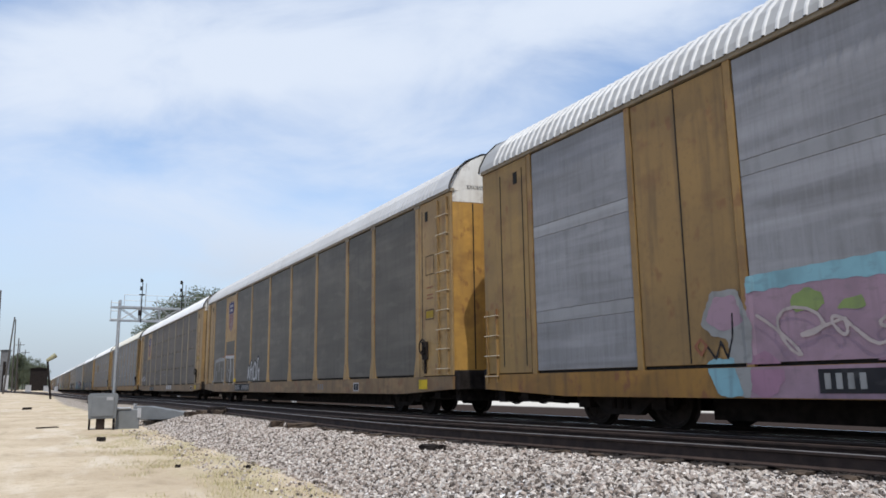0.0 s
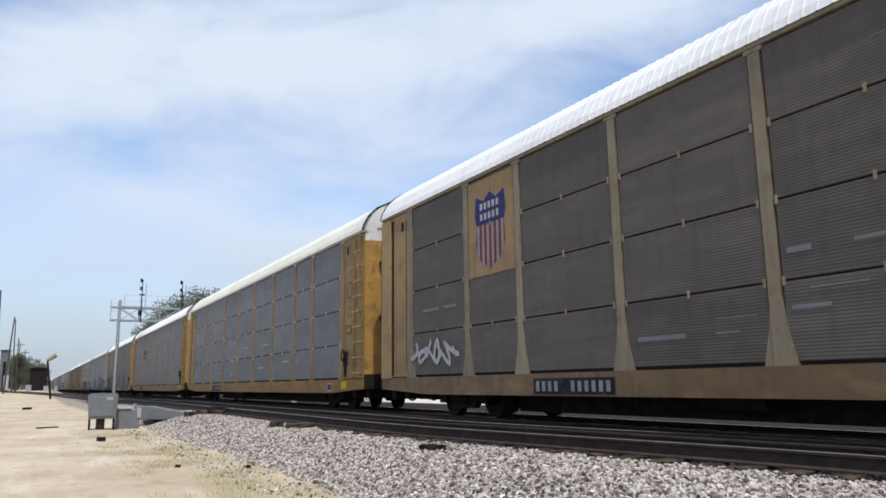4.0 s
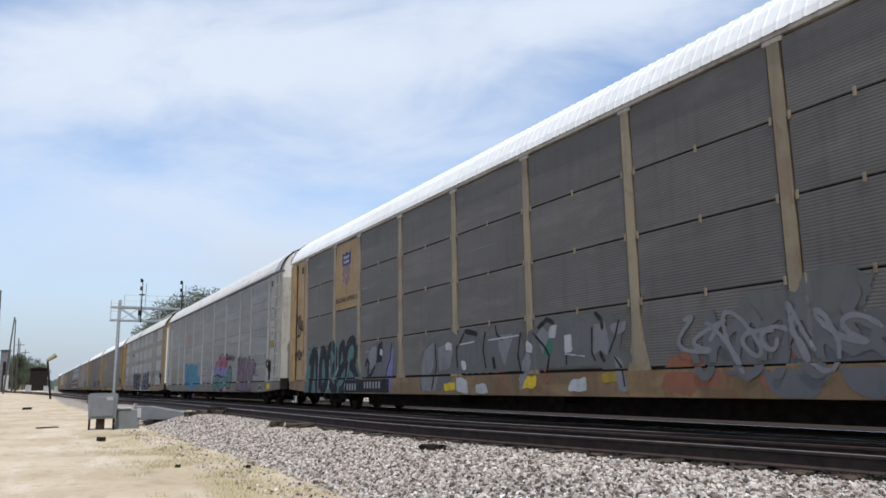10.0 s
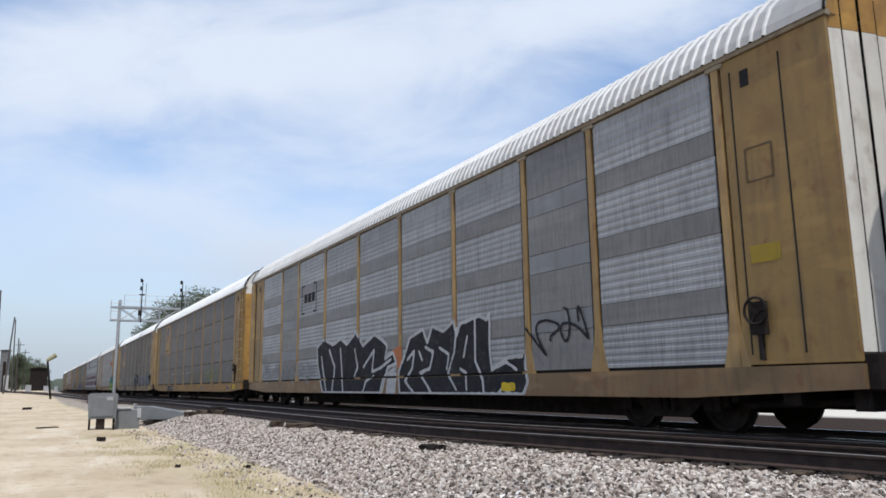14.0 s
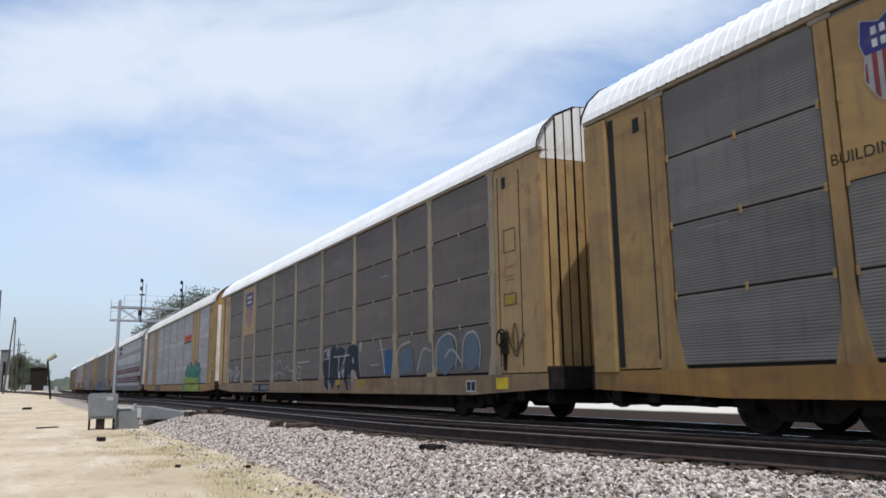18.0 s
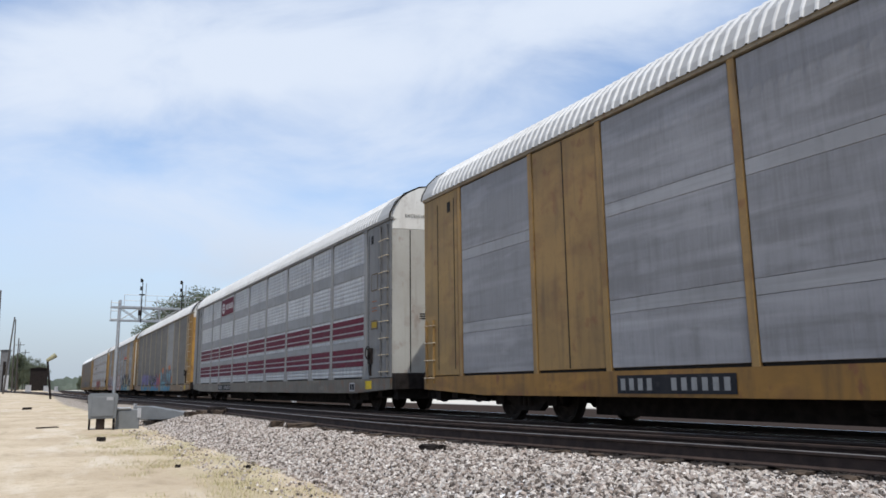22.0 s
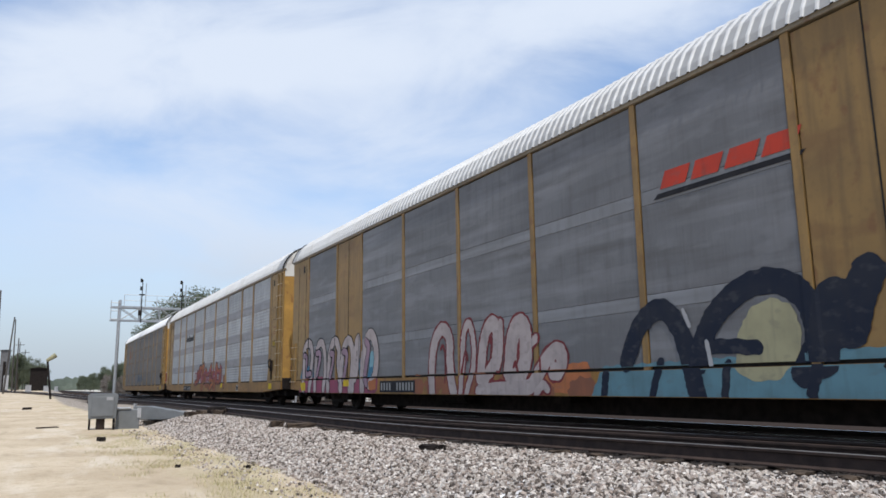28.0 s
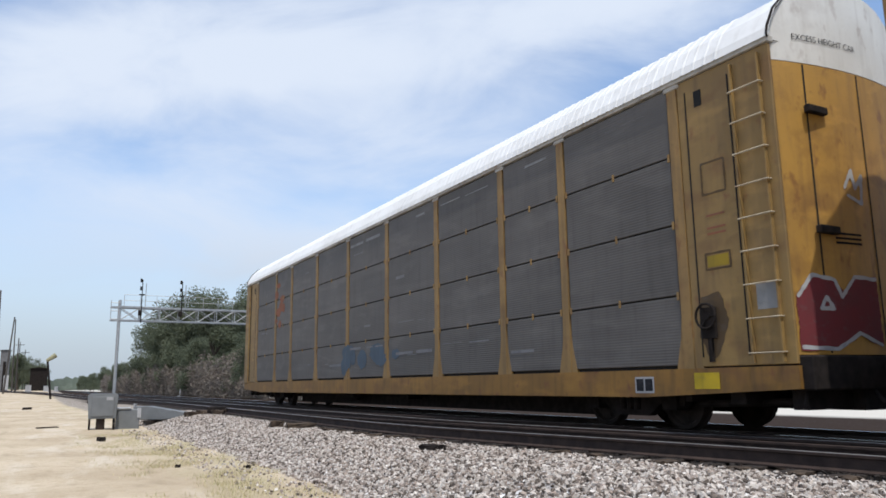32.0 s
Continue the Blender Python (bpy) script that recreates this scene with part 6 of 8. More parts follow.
    area(9, "navy", [(2.82, 1.76), (3.15, 1.86), (3.51, 1.74), (3.37, 1.54), (3.1, 1.21), (3.32, 0.94), (3.05, 0.61), (2.83, 1.05)], 1)
    area(9, "navy", [(3.45, 1.03), (3.68, 1.68), (3.86, 1.83), (4.25, 1.88), (4.5, 1.77), (4.57, 1.45), (4.67, 0.99), (4.52, 0.91), (4.44, 1.15), (4.13, 1.2), (3.9, 1.01), (4.02, 0.61), (3.75, 0.61)], 1)
    line(9, "pale", 0.07, [(1.61, 1.47), (1.73, 1.8), (1.94, 1.85)], 2)
    line(9, "pale", 0.06, [(2.2, 1.81), (2.21, 1.43), (2.17, 0.88), (2.28, 0.56)], 2)
    line(9, "pale", 0.06, [(2.97, 1.48), (3.06, 1.56), (3.0, 1.21)], 2)
    line(9, "pale", 0.06, [(3.68, 1.68), (3.48, 1.44), (3.38, 1.37)], 2)
    line(9, "pale", 0.06, [(4.17, 1.4), (4.21, 1.52), (4.27, 1.35)], 2)
    line(9, "pale", 0.05, [(4.63, 1.6), (4.67, 1.29), (4.76, 0.98)], 2)
    line(9, "pale", 0.05, [(4.29, 0.61), (4.21, 0.92), (4.18, 1.16)], 2)
    line(9, "pale", 0.06, [(3.84, 1.01), (3.86, 0.85), (3.97, 0.57)], 2)
    line(9, "pale", 0.06, [(1.7, 0.99), (1.76, 0.7), (1.97, 0.59)], 2)
    area(9, "pale", [(4.07, 1.13), (4.25, 1.14), (4.23, 0.92), (4.05, 0.91)], 2)
    area(9, "pale", [(2.99, 1.13), (3.12, 1.14), (3.17, 0.95), (3.01, 0.95)], 2)
    area(9, "pale", [(3.28, 1.16), (3.46, 1.19), (3.41, 0.94)], 2)
    area(9, "pale", [(4.69, 1.91), (4.83, 1.91), (4.78, 1.68), (4.67, 1.68)], 2)
    area(9, "pale", [(1.99, 1.83), (2.18, 1.85), (2.13, 1.63), (1.99, 1.64)], 2)
    line(9, "white", 0.03, [(1.82, 1.55), (2.26, 1.57)], 3)
    line(9, "white", 0.03, [(2.61, 1.59), (3.19, 1.59), (3.9, 1.6)], 3)
    line(9, "white", 0.03, [(-1.08, 1.53), (0.22, 1.53)], 3)
    curl(9, "white", 0.04, [(6.1, 1.94), (6.25, 1.63), (6.36, 1.32), (6.43, 0.99)], 2)
    area(9, "cobalt", [(6.5, 1.61), (6.81, 1.61), (6.77, 1.03), (6.45, 1.03)], 2)
    area(9, "dull", [(2.88, 0.87), (3.22, 0.88), (3.21, 0.78), (2.88, 0.76)], 3)
    area(9, "dull", [(4.65, 0.84), (5.09, 0.86), (5.08, 0.74), (4.66, 0.73)], 3)
    line(9, "rust", 0.03, [(5.2, 0.83), (5.38, 0.84)], 4)
    line(9, "rust", 0.03, [(5.29, 0.82), (5.29, 0.67)], 4)
    line(9, "rust", 0.03, [(5.44, 0.83), (5.6, 0.85)], 4)
    line(9, "rust", 0.03, [(5.52, 0.84), (5.52, 0.68)], 4)
    line(9, "rust", 0.03, [(5.63, 0.85), (5.74, 0.68)], 4)
    line(9, "rust", 0.03, [(5.76, 0.86), (5.62, 0.67)], 4)
    line(9, "rust", 0.03, [(6.24, 0.9), (6.26, 0.74), (6.35, 0.93), (6.39, 0.77)], 3)
    line(9, "pale", 0.06, [(-1.21, 0.95), (-1.09, 1.4), (-0.66, 1.38), (-0.68, 1.1)], 2)
    line(9, "pale", 0.06, [(-0.4, 0.61), (-0.48, 0.93), (-1.0, 1.0)], 2)
    area(9, "slate", [(7.36, 0.99), (7.49, 1.59), (8.04, 1.6), (8.15, 1.06)], 1)
    area(9, "slate", [(9.23, 1.2), (9.41, 1.74), (10.06, 1.78), (10.2, 1.17), (9.72, 0.95)], 1)
    area(9, "slate", [(10.51, 1.31), (10.73, 1.77), (11.1, 1.71), (11.22, 1.14), (10.79, 1.0)], 1)
    area(9, "ash", [(8.34, 0.97), (8.53, 1.54), (9.07, 1.68), (9.12, 1.04)], 1)
    curl(9, "pale", 0.06, [(7.07, 1.0), (7.24, 1.69), (7.96, 1.77)], 2)
    curl(9, "pale", 0.05, [(8.34, 1.06), (8.64, 1.62), (9.06, 1.49)], 2)
    curl(9, "pale", 0.05, [(9.33, 1.04), (9.27, 1.67), (9.91, 1.9), (10.31, 1.69), (10.23, 1.09)], 2)
    curl(9, "pale", 0.05, [(9.73, 1.33), (10.06, 1.55), (10.51, 1.16)], 2)
    curl(9, "pale", 0.05, [(10.5, 1.08), (10.55, 1.75), (11.03, 1.86), (11.29, 1.56), (11.22, 1.07)], 2)
    line(9, "pale", 0.05, [(-4.5, 1.5), (-4.3, 1.75), (-3.9, 1.6), (-3.9, 0.95)], 2)
    line(9, "pale", 0.05, [(-3.6, 0.95), (-3.55, 1.55), (-3.2, 1.7), (-2.9, 1.5), (-2.9, 0.9)], 2)
    line(9, "pale", 0.05, [(-2.6, 0.9), (-2.6, 1.35), (-2.2, 1.45), (-1.9, 1.25), (-1.2, 1.3), (-0.8, 1.1)], 2)
    line(9, "pale", 0.04, [(-4.5, 1.2), (-4.1, 1.1), (-3.3, 1.25), (-2.5, 1.1)], 2)
    scrawl(9, -11.6, -9.3, 0.95, 1.7, 3, 94, "white", 0.05)
    stencil(9, -6.8, -4.6, 0.57, 0.80, (4, 6))
    scrawl(9, 12.45, 12.9, 1.2, 1.9, 1, 95, "soot", 0.04)
    # 10
    area(10, "navy", [(5.1, 1.4), (5.85, 2.08), (6.22, 1.86), (6.73, 2.19), (7.07, 2.11), (7.46, 1.74), (7.85, 2.09), (8.23, 1.74), (8.37, 2.21), (8.63, 2.21), (8.93, 1.92), (9.33, 2.04), (9.56, 2.09), (10.01, 1.63), (9.76, 1.43), (10.05, 1.16), (9.98, 0.61), (9.52, 0.55), (5.59, 0.51), (4.92, 0.98)], 1)
    area(10, "lime", [(5.25, 1.44), (6.06, 1.39), (7.11, 1.41), (8.1, 1.34), (8.95, 1.36), (9.55, 1.38), (9.5, 0.99), (9.83, 0.97), (9.81, 0.8), (9.52, 0.55), (6.35, 0.51), (5.52, 0.51), (5.07, 0.93)], 2)
    area(10, "green", [(5.1, 1.46), (5.41, 1.75), (5.78, 1.99), (6.08, 1.74), (6.28, 1.85), (6.51, 1.62), (6.78, 2.1), (7.15, 1.85), (7.34, 1.59), (7.74, 2.0), (8.05, 1.76), (8.22, 1.63), (8.32, 2.13), (8.58, 2.11), (8.81, 1.9), (8.74, 1.62), (9.13, 1.62), (9.33, 1.99), (9.58, 2.0), (9.88, 1.67), (9.69, 1.43), (9.53, 1.28), (8.1, 1.27), (5.92, 1.35)], 3)
    area(10, "blue", [(6.36, 2.02), (6.72, 2.02), (6.63, 1.69), (6.45, 1.71)], 4)
    area(10, "blue", [(7.44, 2.1), (7.79, 2.06), (7.46, 1.7)], 4)
    area(10, "blue", [(8.89, 1.92), (9.32, 1.9), (9.18, 1.68), (8.95, 1.71)], 4)
    area(10, "blue", [(9.68, 1.37), (9.89, 1.42), (10.05, 1.16), (10.03, 1.04), (9.6, 0.99)], 4)
    area(10, "blue", [(4.61, 0.89), (5.14, 0.98), (5.19, 0.61), (4.75, 0.61)], 4)
    line(10, "navy", 0.09, [(5.92, 1.35), (6.09, 1.04)], 4)
    line(10, "navy", 0.09, [(5.76, 1.01), (6.11, 0.54)], 4)
    line(10, "navy", 0.08, [(6.51, 0.94), (6.86, 1.01)], 4)
    line(10, "navy", 0.08, [(7.07, 1.49), (7.09, 0.53)], 4)
    line(10, "navy", 0.08, [(7.49, 0.99), (7.87, 0.91), (7.47, 0.8), (7.49, 0.99)], 4)
    line(10, "navy", 0.07, [(7.86, 1.28), (8.23, 0.83)], 4)
    line(10, "navy", 0.07, [(8.56, 1.53), (8.49, 0.82)], 4)
    line(10, "navy", 0.07, [(9.16, 1.14), (8.91, 0.95), (9.2, 0.87)], 4)
    line(10, "navy", 0.06, [(9.55, 1.38), (9.42, 0.87)], 4)
    line(10, "white", 0.04, [(5.95, 2.02), (6.02, 1.7)], 5)
    line(10, "white", 0.03, [(6.73, 2.15), (6.63, 1.69)], 5)
    line(10, "white", 0.03, [(7.4, 1.67), (7.8, 2.08), (8.16, 1.86)], 5)
    line(10, "white", 0.03, [(8.29, 2.15), (8.23, 1.67)], 5)
    line(10, "white", 0.03, [(8.82, 1.65), (8.96, 1.77), (9.22, 1.69), (9.34, 2.02)], 5)
    line(10, "white", 0.02, [(9.69, 1.4), (9.63, 1.0)], 5)
    coat(10, "logo_swoosh", [block(4.45 + k * 0.58, 4.95 + k * 0.58, 3.56, 3.82, 0.12) for k in range(4)] + [block(4.4, 6.85, 3.50, 3.55, 0.05)], "flag", 3, "slanted orange-red logo")
    coat(10, "logo_shadow", [block(4.36, 6.8, 3.38, 3.46, 0.1)], "black", 3)
    stencil(10, -6.8, -4.6, 0.58, 0.80, (4, 6))
    # 11: stripes and plate
    for a, b in ((2.48, 2.63), (2.26, 2.43), (2.11, 2.22), (1.62, 1.77), (1.45, 1.58), (1.25, 1.40)):
        for p, q in zip(POSTS, POSTS[1:]):
            coat(11, "stripe", [block(p + 0.12, q - 0.12, a, b)], "maroon", 1)
    coat(11, "logo_plate", [block(-6.90, -4.40, 4.20, 4.98)], "maroon", 3, "dark red plate with a white emblem")
    coat(11, "logo_form", [disc(-6.5, 4.56, 0.27, 0.27)] + [block(-6.05 + k * 0.20, -5.93 + k * 0.20, 4.45, 4.72) for k in range(8)], "white", 4)
    coat(11, "logo_form", [block(-6.68, -6.32, 4.47, 4.53), block(-6.68, -6.32, 4.60, 4.66)], "maroon", 5)
    stencil(11, -6.9, -4.4, 0.60, 0.80, (4, 6))
    # 12
    area(12, "orange", [(2.56, 1.63), (2.65, 2.08), (3.41, 2.07), (3.5, 1.79), (3.09, 1.59)], 0)
    area(12, "orange", [(3.96, 1.65), (4.07, 1.96), (4.52, 1.97), (4.41, 1.62)], 0)
    area(12, "orange", [(5.25, 1.81), (5.35, 2.14), (6.02, 2.21), (6.27, 1.91), (5.98, 1.7)], 0)
    area(12, "orange", [(6.34, 1.05), (6.5, 1.4), (7.0, 1.45), (7.03, 1.11), (6.47, 1.0)], 0)
    area(12, "orange", [(1.14, 0.85), (1.29, 1.7), (1.65, 1.68), (1.75, 0.96)], 0)
    area(12, "rust", [(6.43, 1.4), (6.64, 1.56), (6.75, 1.38), (6.66, 1.04), (6.44, 1.05)], 0)
    area(12, "rust", [(1.52, 1.2), (1.99, 1.19), (1.93, 0.9), (1.55, 0.9)], 0)
    area(12, "smoke", [(1.75, 0.96), (1.89, 1.78), (2.25, 1.94), (2.68, 1.73), (3.19, 1.64), (3.32, 2.08), (3.71, 2.1), (3.97, 1.7), (4.25, 1.94), (4.69, 2.01), (4.84, 1.74), (5.26, 2.0), (5.7, 1.82), (6.0, 1.93), (6.41, 1.94), (6.58, 1.57), (6.48, 1.22), (6.57, 0.7), (6.3, 0.52), (5.63, 0.89), (3.26, 0.98)], 1)
    line(12, "sky", 0.13, [(2.08, 1.65), (2.12, 0.95), (2.41, 0.55)], 3)
    line(12, "sky", 0.12, [(3.34, 1.85), (3.27, 1.26)], 3)
    line(12, "sky", 0.12, [(4.15, 1.69), (4.07, 1.28)], 3)
    line(12, "sky", 0.11, [(4.84, 1.74), (4.68, 1.1)], 3)
    line(12, "sky", 0.11, [(5.26, 1.57), (5.29, 1.27)], 3)
    line(12, "sky", 0.1, [(6.06, 1.79), (5.93, 0.61)], 3)
    line(12, "sky", 0.1, [(6.3, 1.45), (6.22, 1.23), (5.94, 1.15)], 3)
    area(12, "sky", [(2.21, 1.07), (3.27, 1.15), (4.38, 1.06), (4.43, 0.61), (3.81, 0.61), (3.26, 0.93), (2.84, 0.61), (2.41, 0.61)], 3)
    area(12, "sky", [(5.68, 1.54), (5.86, 1.62), (5.83, 1.25), (5.65, 1.07)], 3)
    area(12, "sky", [(5.07, 1.63), (5.54, 1.69), (5.37, 1.37), (5.12, 1.18)], 3)
    area(12, "sky", [(2.0, 1.54), (2.45, 1.57), (2.39, 1.18), (2.03, 1.19)], 3)
    area(12, "cyan", [(5.99, 1.8), (6.13, 1.88), (6.12, 1.42), (5.99, 1.43)], 4)
    area(12, "cyan", [(4.76, 1.75), (4.96, 1.78), (4.9, 1.49), (4.74, 1.5)], 4)
    area(12, "cyan", [(1.96, 1.78), (2.2, 1.82), (2.22, 1.35), (1.99, 1.36)], 4)
    area(12, "blue", [(3.25, 0.71), (4.36, 0.81), (5.02, 0.8), (4.84, 0.51), (3.43, 0.51)], 2)
    area(12, "blue", [(5.01, 0.7), (5.91, 0.79), (6.38, 0.78), (6.16, 0.52), (5.16, 0.51)], 2)
    area(12, "blue", [(2.19, 0.61), (3.24, 0.66), (3.04, 0.51), (2.3, 0.51)], 2)
    line(12, "navy", 0.07, [(2.67, 1.51), (2.76, 1.11)], 4)
    line(12, "navy", 0.07, [(3.08, 1.48), (3.07, 1.15)], 4)
    line(12, "navy", 0.06, [(3.68, 1.56), (3.56, 1.08)], 4)
    line(12, "navy", 0.06, [(4.4, 1.42), (4.58, 1.01)], 4)
    line(12, "navy", 0.06, [(5.06, 1.38), (5.0, 1.04)], 4)
    line(12, "navy", 0.06, [(5.59, 1.26), (5.41, 0.89)], 4)
    line(12, "navy", 0.06, [(3.83, 0.92), (4.29, 1.01), (4.45, 0.81)], 4)
    line(12, "navy", 0.06, [(5.61, 0.61), (5.7, 0.79), (5.83, 0.61)], 4)
    line(12, "black", 0.05, [(4.87, 0.95), (5.92, 0.95)], 4)
    patches(12, -8.6, 0.8, 0.5, 0.8, 20, 123, ("blue",), 1, (0.3, 0.5))
    patches(12, -8.4, -0.2, 0.95, 1.5, 12, 126, ("smoke", "purple"), 1, (0.2, 0.45))
    scrawl(12, -8.6, -4.4, 0.9, 1.9, 6, 124, "purple", 0.16)
    scrawl(12, -4.0, 0.0, 0.9, 1.75, 6, 127, "navy", 0.10)
    scrawl(12, -8.6, 0.4, 0.85, 1.8, 11, 128, "pale", 0.045)
    patches(12, -1.2, 1.4, 0.8, 1.6, 10, 125, ("rose",), 1, (0.2, 0.5))
    # 13
    curl(13, "claret", 0.39, [(-2.68, 0.53), (-2.74, 1.15), (-2.57, 1.75), (-2.16, 2.03), (-1.81, 1.72), (-1.89, 1.19), (-1.67, 0.53)], 1)
    curl(13, "claret", 0.26, [(-1.38, 0.53), (-1.25, 1.23), (-1.26, 1.78), (-0.99, 2.1), (-0.8, 1.64), (-0.81, 1.08), (-1.12, 0.53)], 1)
    curl(13, "claret", 0.39, [(-0.56, 0.85), (-0.45, 1.52), (-0.22, 1.92), (0.05, 1.95), (0.13, 1.57), (0.0, 1.11), (-0.41, 0.81)], 1)
    curl(13, "claret", 0.25, [(0.24, 1.93), (0.25, 1.47), (0.12, 1.05)], 1)
    curl(13, "claret", 0.49, [(0.53, 0.94), (0.62, 1.56), (0.84, 1.86), (1.05, 1.81), (1.12, 1.46), (1.04, 1.01), (0.77, 0.79)], 1)
    curl(13, "claret", 0.25, [(1.11, 1.35), (1.31, 1.47), (1.43, 1.54)], 1)
    curl(13, "claret", 0.39, [(-0.59, 0.56), (-0.0, 0.61), (0.69, 0.62), (1.24, 0.63), (1.56, 0.94), (1.8, 1.22), (2.1, 1.32), (2.22, 1.17), (2.11, 0.91), (1.95, 0.92)], 1)
    curl(13, "claret", 0.25, [(1.42, 0.54), (1.62, 0.73), (1.76, 0.62)], 1)
    curl(13, "blush", 0.30, [(-2.68, 0.53), (-2.74, 1.15), (-2.57, 1.75), (-2.16, 2.03), (-1.81, 1.72), (-1.89, 1.19), (-1.67, 0.53)], 2)
    curl(13, "blush", 0.17, [(-1.38, 0.53), (-1.25, 1.23), (-1.26, 1.78), (-0.99, 2.1), (-0.8, 1.64), (-0.81, 1.08), (-1.12, 0.53)], 2)
    curl(13, "blush", 0.30, [(-0.56, 0.85), (-0.45, 1.52), (-0.22, 1.92), (0.05, 1.95), (0.13, 1.57), (0.0, 1.11), (-0.41, 0.81)], 2)
    curl(13, "blush", 0.16, [(0.24, 1.93), (0.25, 1.47), (0.12, 1.05)], 2)
    curl(13, "blush", 0.40, [(0.53, 0.94), (0.62, 1.56), (0.84, 1.86), (1.05, 1.81), (1.12, 1.46), (1.04, 1.01), (0.77, 0.79)], 2)
    curl(13, "blush", 0.16, [(1.11, 1.35), (1.31, 1.47), (1.43, 1.54)], 2)
    curl(13, "blush", 0.30, [(-0.59, 0.56), (-0.0, 0.61), (0.69, 0.62), (1.24, 0.63), (1.56, 0.94), (1.8, 1.22), (2.1, 1.32), (2.22, 1.17), (2.11, 0.91), (1.95, 0.92)], 2)
    curl(13, "blush", 0.16, [(1.42, 0.54), (1.62, 0.73), (1.76, 0.62)], 2)
    curl(13, "claret", 0.07, [(-2.28, 1.5), (-2.16, 1.64), (-2.06, 1.41), (-2.06, 0.77)], 3)
    curl(13, "claret", 0.07, [(-0.17, 1.56), (-0.09, 1.68), (-0.14, 1.24)], 3)
    curl(13, "claret", 0.07, [(0.67, 1.03), (0.74, 1.17), (0.8, 0.95)], 3)
    curl(13, "claret", 0.07, [(-1.33, 0.96), (-1.16, 1.5), (-1.07, 1.22)], 3)
    patches(13, -4.6, 3.0, 0.5, 0.8, 10, 135, ("rust",), 0, (0.25, 0.5))
    area(13, "rose", [(-12.48, 0.51), (-12.25, 0.93), (-11.11, 1.02), (-8.85, 0.91), (-7.36, 0.92), (-5.84, 0.88), (-5.87, 0.61), (-6.04, 0.54)], 1)
    area(13, "blue", [(-9.7, 1.54), (-9.49, 1.44), (-9.6, 0.98), (-10.12, 0.99)], 2)
    area(13, "blue", [(-8.68, 1.39), (-8.37, 1.46), (-8.46, 1.03), (-8.78, 1.0)], 2)
    area(13, "blue", [(-7.05, 1.45), (-6.71, 1.57), (-6.81, 0.98), (-7.15, 0.99)], 2)
    area(13, "blue", [(-6.35, 1.54), (-6.09, 1.52), (-6.24, 0.96), (-6.5, 0.9)], 2)
    area(13, "blue", [(-12.23, 1.37), (-11.18, 1.33), (-11.11, 1.02), (-12.45, 0.99)], 2)
    area(13, "cyan", [(-9.7, 1.54), (-9.49, 1.44), (-9.51, 1.25), (-9.92, 1.27)], 3)
    area(13, "cyan", [(-8.61, 1.47), (-8.33, 1.58), (-8.38, 1.29), (-8.69, 1.3)], 3)
    area(13, "cyan", [(-7.0, 1.48), (-6.7, 1.61), (-6.74, 1.28), (-7.07, 1.26)], 3)
    area(13, "cyan", [(-6.3, 1.61), (-6.07, 1.63), (-6.12, 1.24), (-6.38, 1.25)], 3)
    curl(13, "black", 0.36, [(-12.12, 0.62), (-12.13, 1.1), (-12.08, 1.48), (-12.14, 1.92), (-11.75, 2.17), (-11.38, 2.08), (-11.22, 1.64), (-11.36, 1.33), (-11.34, 0.95), (-11.46, 0.62)], 4)
    curl(13, "blush", 0.27, [(-12.12, 0.62), (-12.13, 1.1), (-12.08, 1.48), (-12.14, 1.92), (-11.75, 2.17), (-11.38, 2.08), (-11.22, 1.64), (-11.36, 1.33), (-11.34, 0.95), (-11.46, 0.62)], 5)
    curl(13, "black", 0.33, [(-10.91, 0.62), (-10.92, 1.1), (-10.87, 1.52), (-10.74, 2.04), (-10.28, 2.13), (-9.99, 1.71), (-9.97, 0.95), (-10.09, 0.62)], 4)
    curl(13, "blush", 0.25, [(-10.91, 0.62), (-10.92, 1.1), (-10.87, 1.52), (-10.74, 2.04), (-10.28, 2.13), (-9.99, 1.71), (-9.97, 0.95), (-10.09, 0.62)], 5)
    curl(13, "black", 0.34, [(-9.67, 0.62), (-9.68, 1.1), (-9.63, 1.54), (-9.45, 1.99), (-9.02, 2.14), (-8.72, 1.74), (-8.84, 1.4), (-8.66, 0.95)], 4)
    curl(13, "blush", 0.27, [(-9.67, 0.62), (-9.68, 1.1), (-9.63, 1.54), (-9.45, 1.99), (-9.02, 2.14), (-8.72, 1.74), (-8.84, 1.4), (-8.66, 0.95)], 5)
    curl(13, "black", 0.35, [(-8.57, 0.62), (-8.58, 1.1), (-8.53, 1.38), (-8.37, 1.89), (-7.9, 2.1), (-7.6, 1.65), (-7.72, 1.01), (-7.7, 0.95), (-7.82, 0.62)], 4)
    curl(13, "blush", 0.28, [(-8.57, 0.62), (-8.58, 1.1), (-8.53, 1.38), (-8.37, 1.89), (-7.9, 2.1), (-7.6, 1.65), (-7.72, 1.01), (-7.7, 0.95), (-7.82, 0.62)], 5)
    curl(13, "black", 0.28, [(-7.6, 0.62), (-7.61, 1.1), (-7.56, 0.92), (-7.41, 1.96), (-7.16, 2.13), (-7.16, 1.61), (-7.41, 0.92)], 4)
    curl(13, "blush", 0.22, [(-7.6, 0.62), (-7.61, 1.1), (-7.56, 0.92), (-7.41, 1.96), (-7.16, 2.13), (-7.16, 1.61), (-7.41, 0.92)], 5)
    curl(13, "black", 0.36, [(-6.89, 0.62), (-6.9, 1.1), (-6.85, 1.51), (-6.65, 1.98), (-6.27, 2.18), (-5.89, 1.72), (-5.97, 0.95), (-6.35, 0.74)], 4)
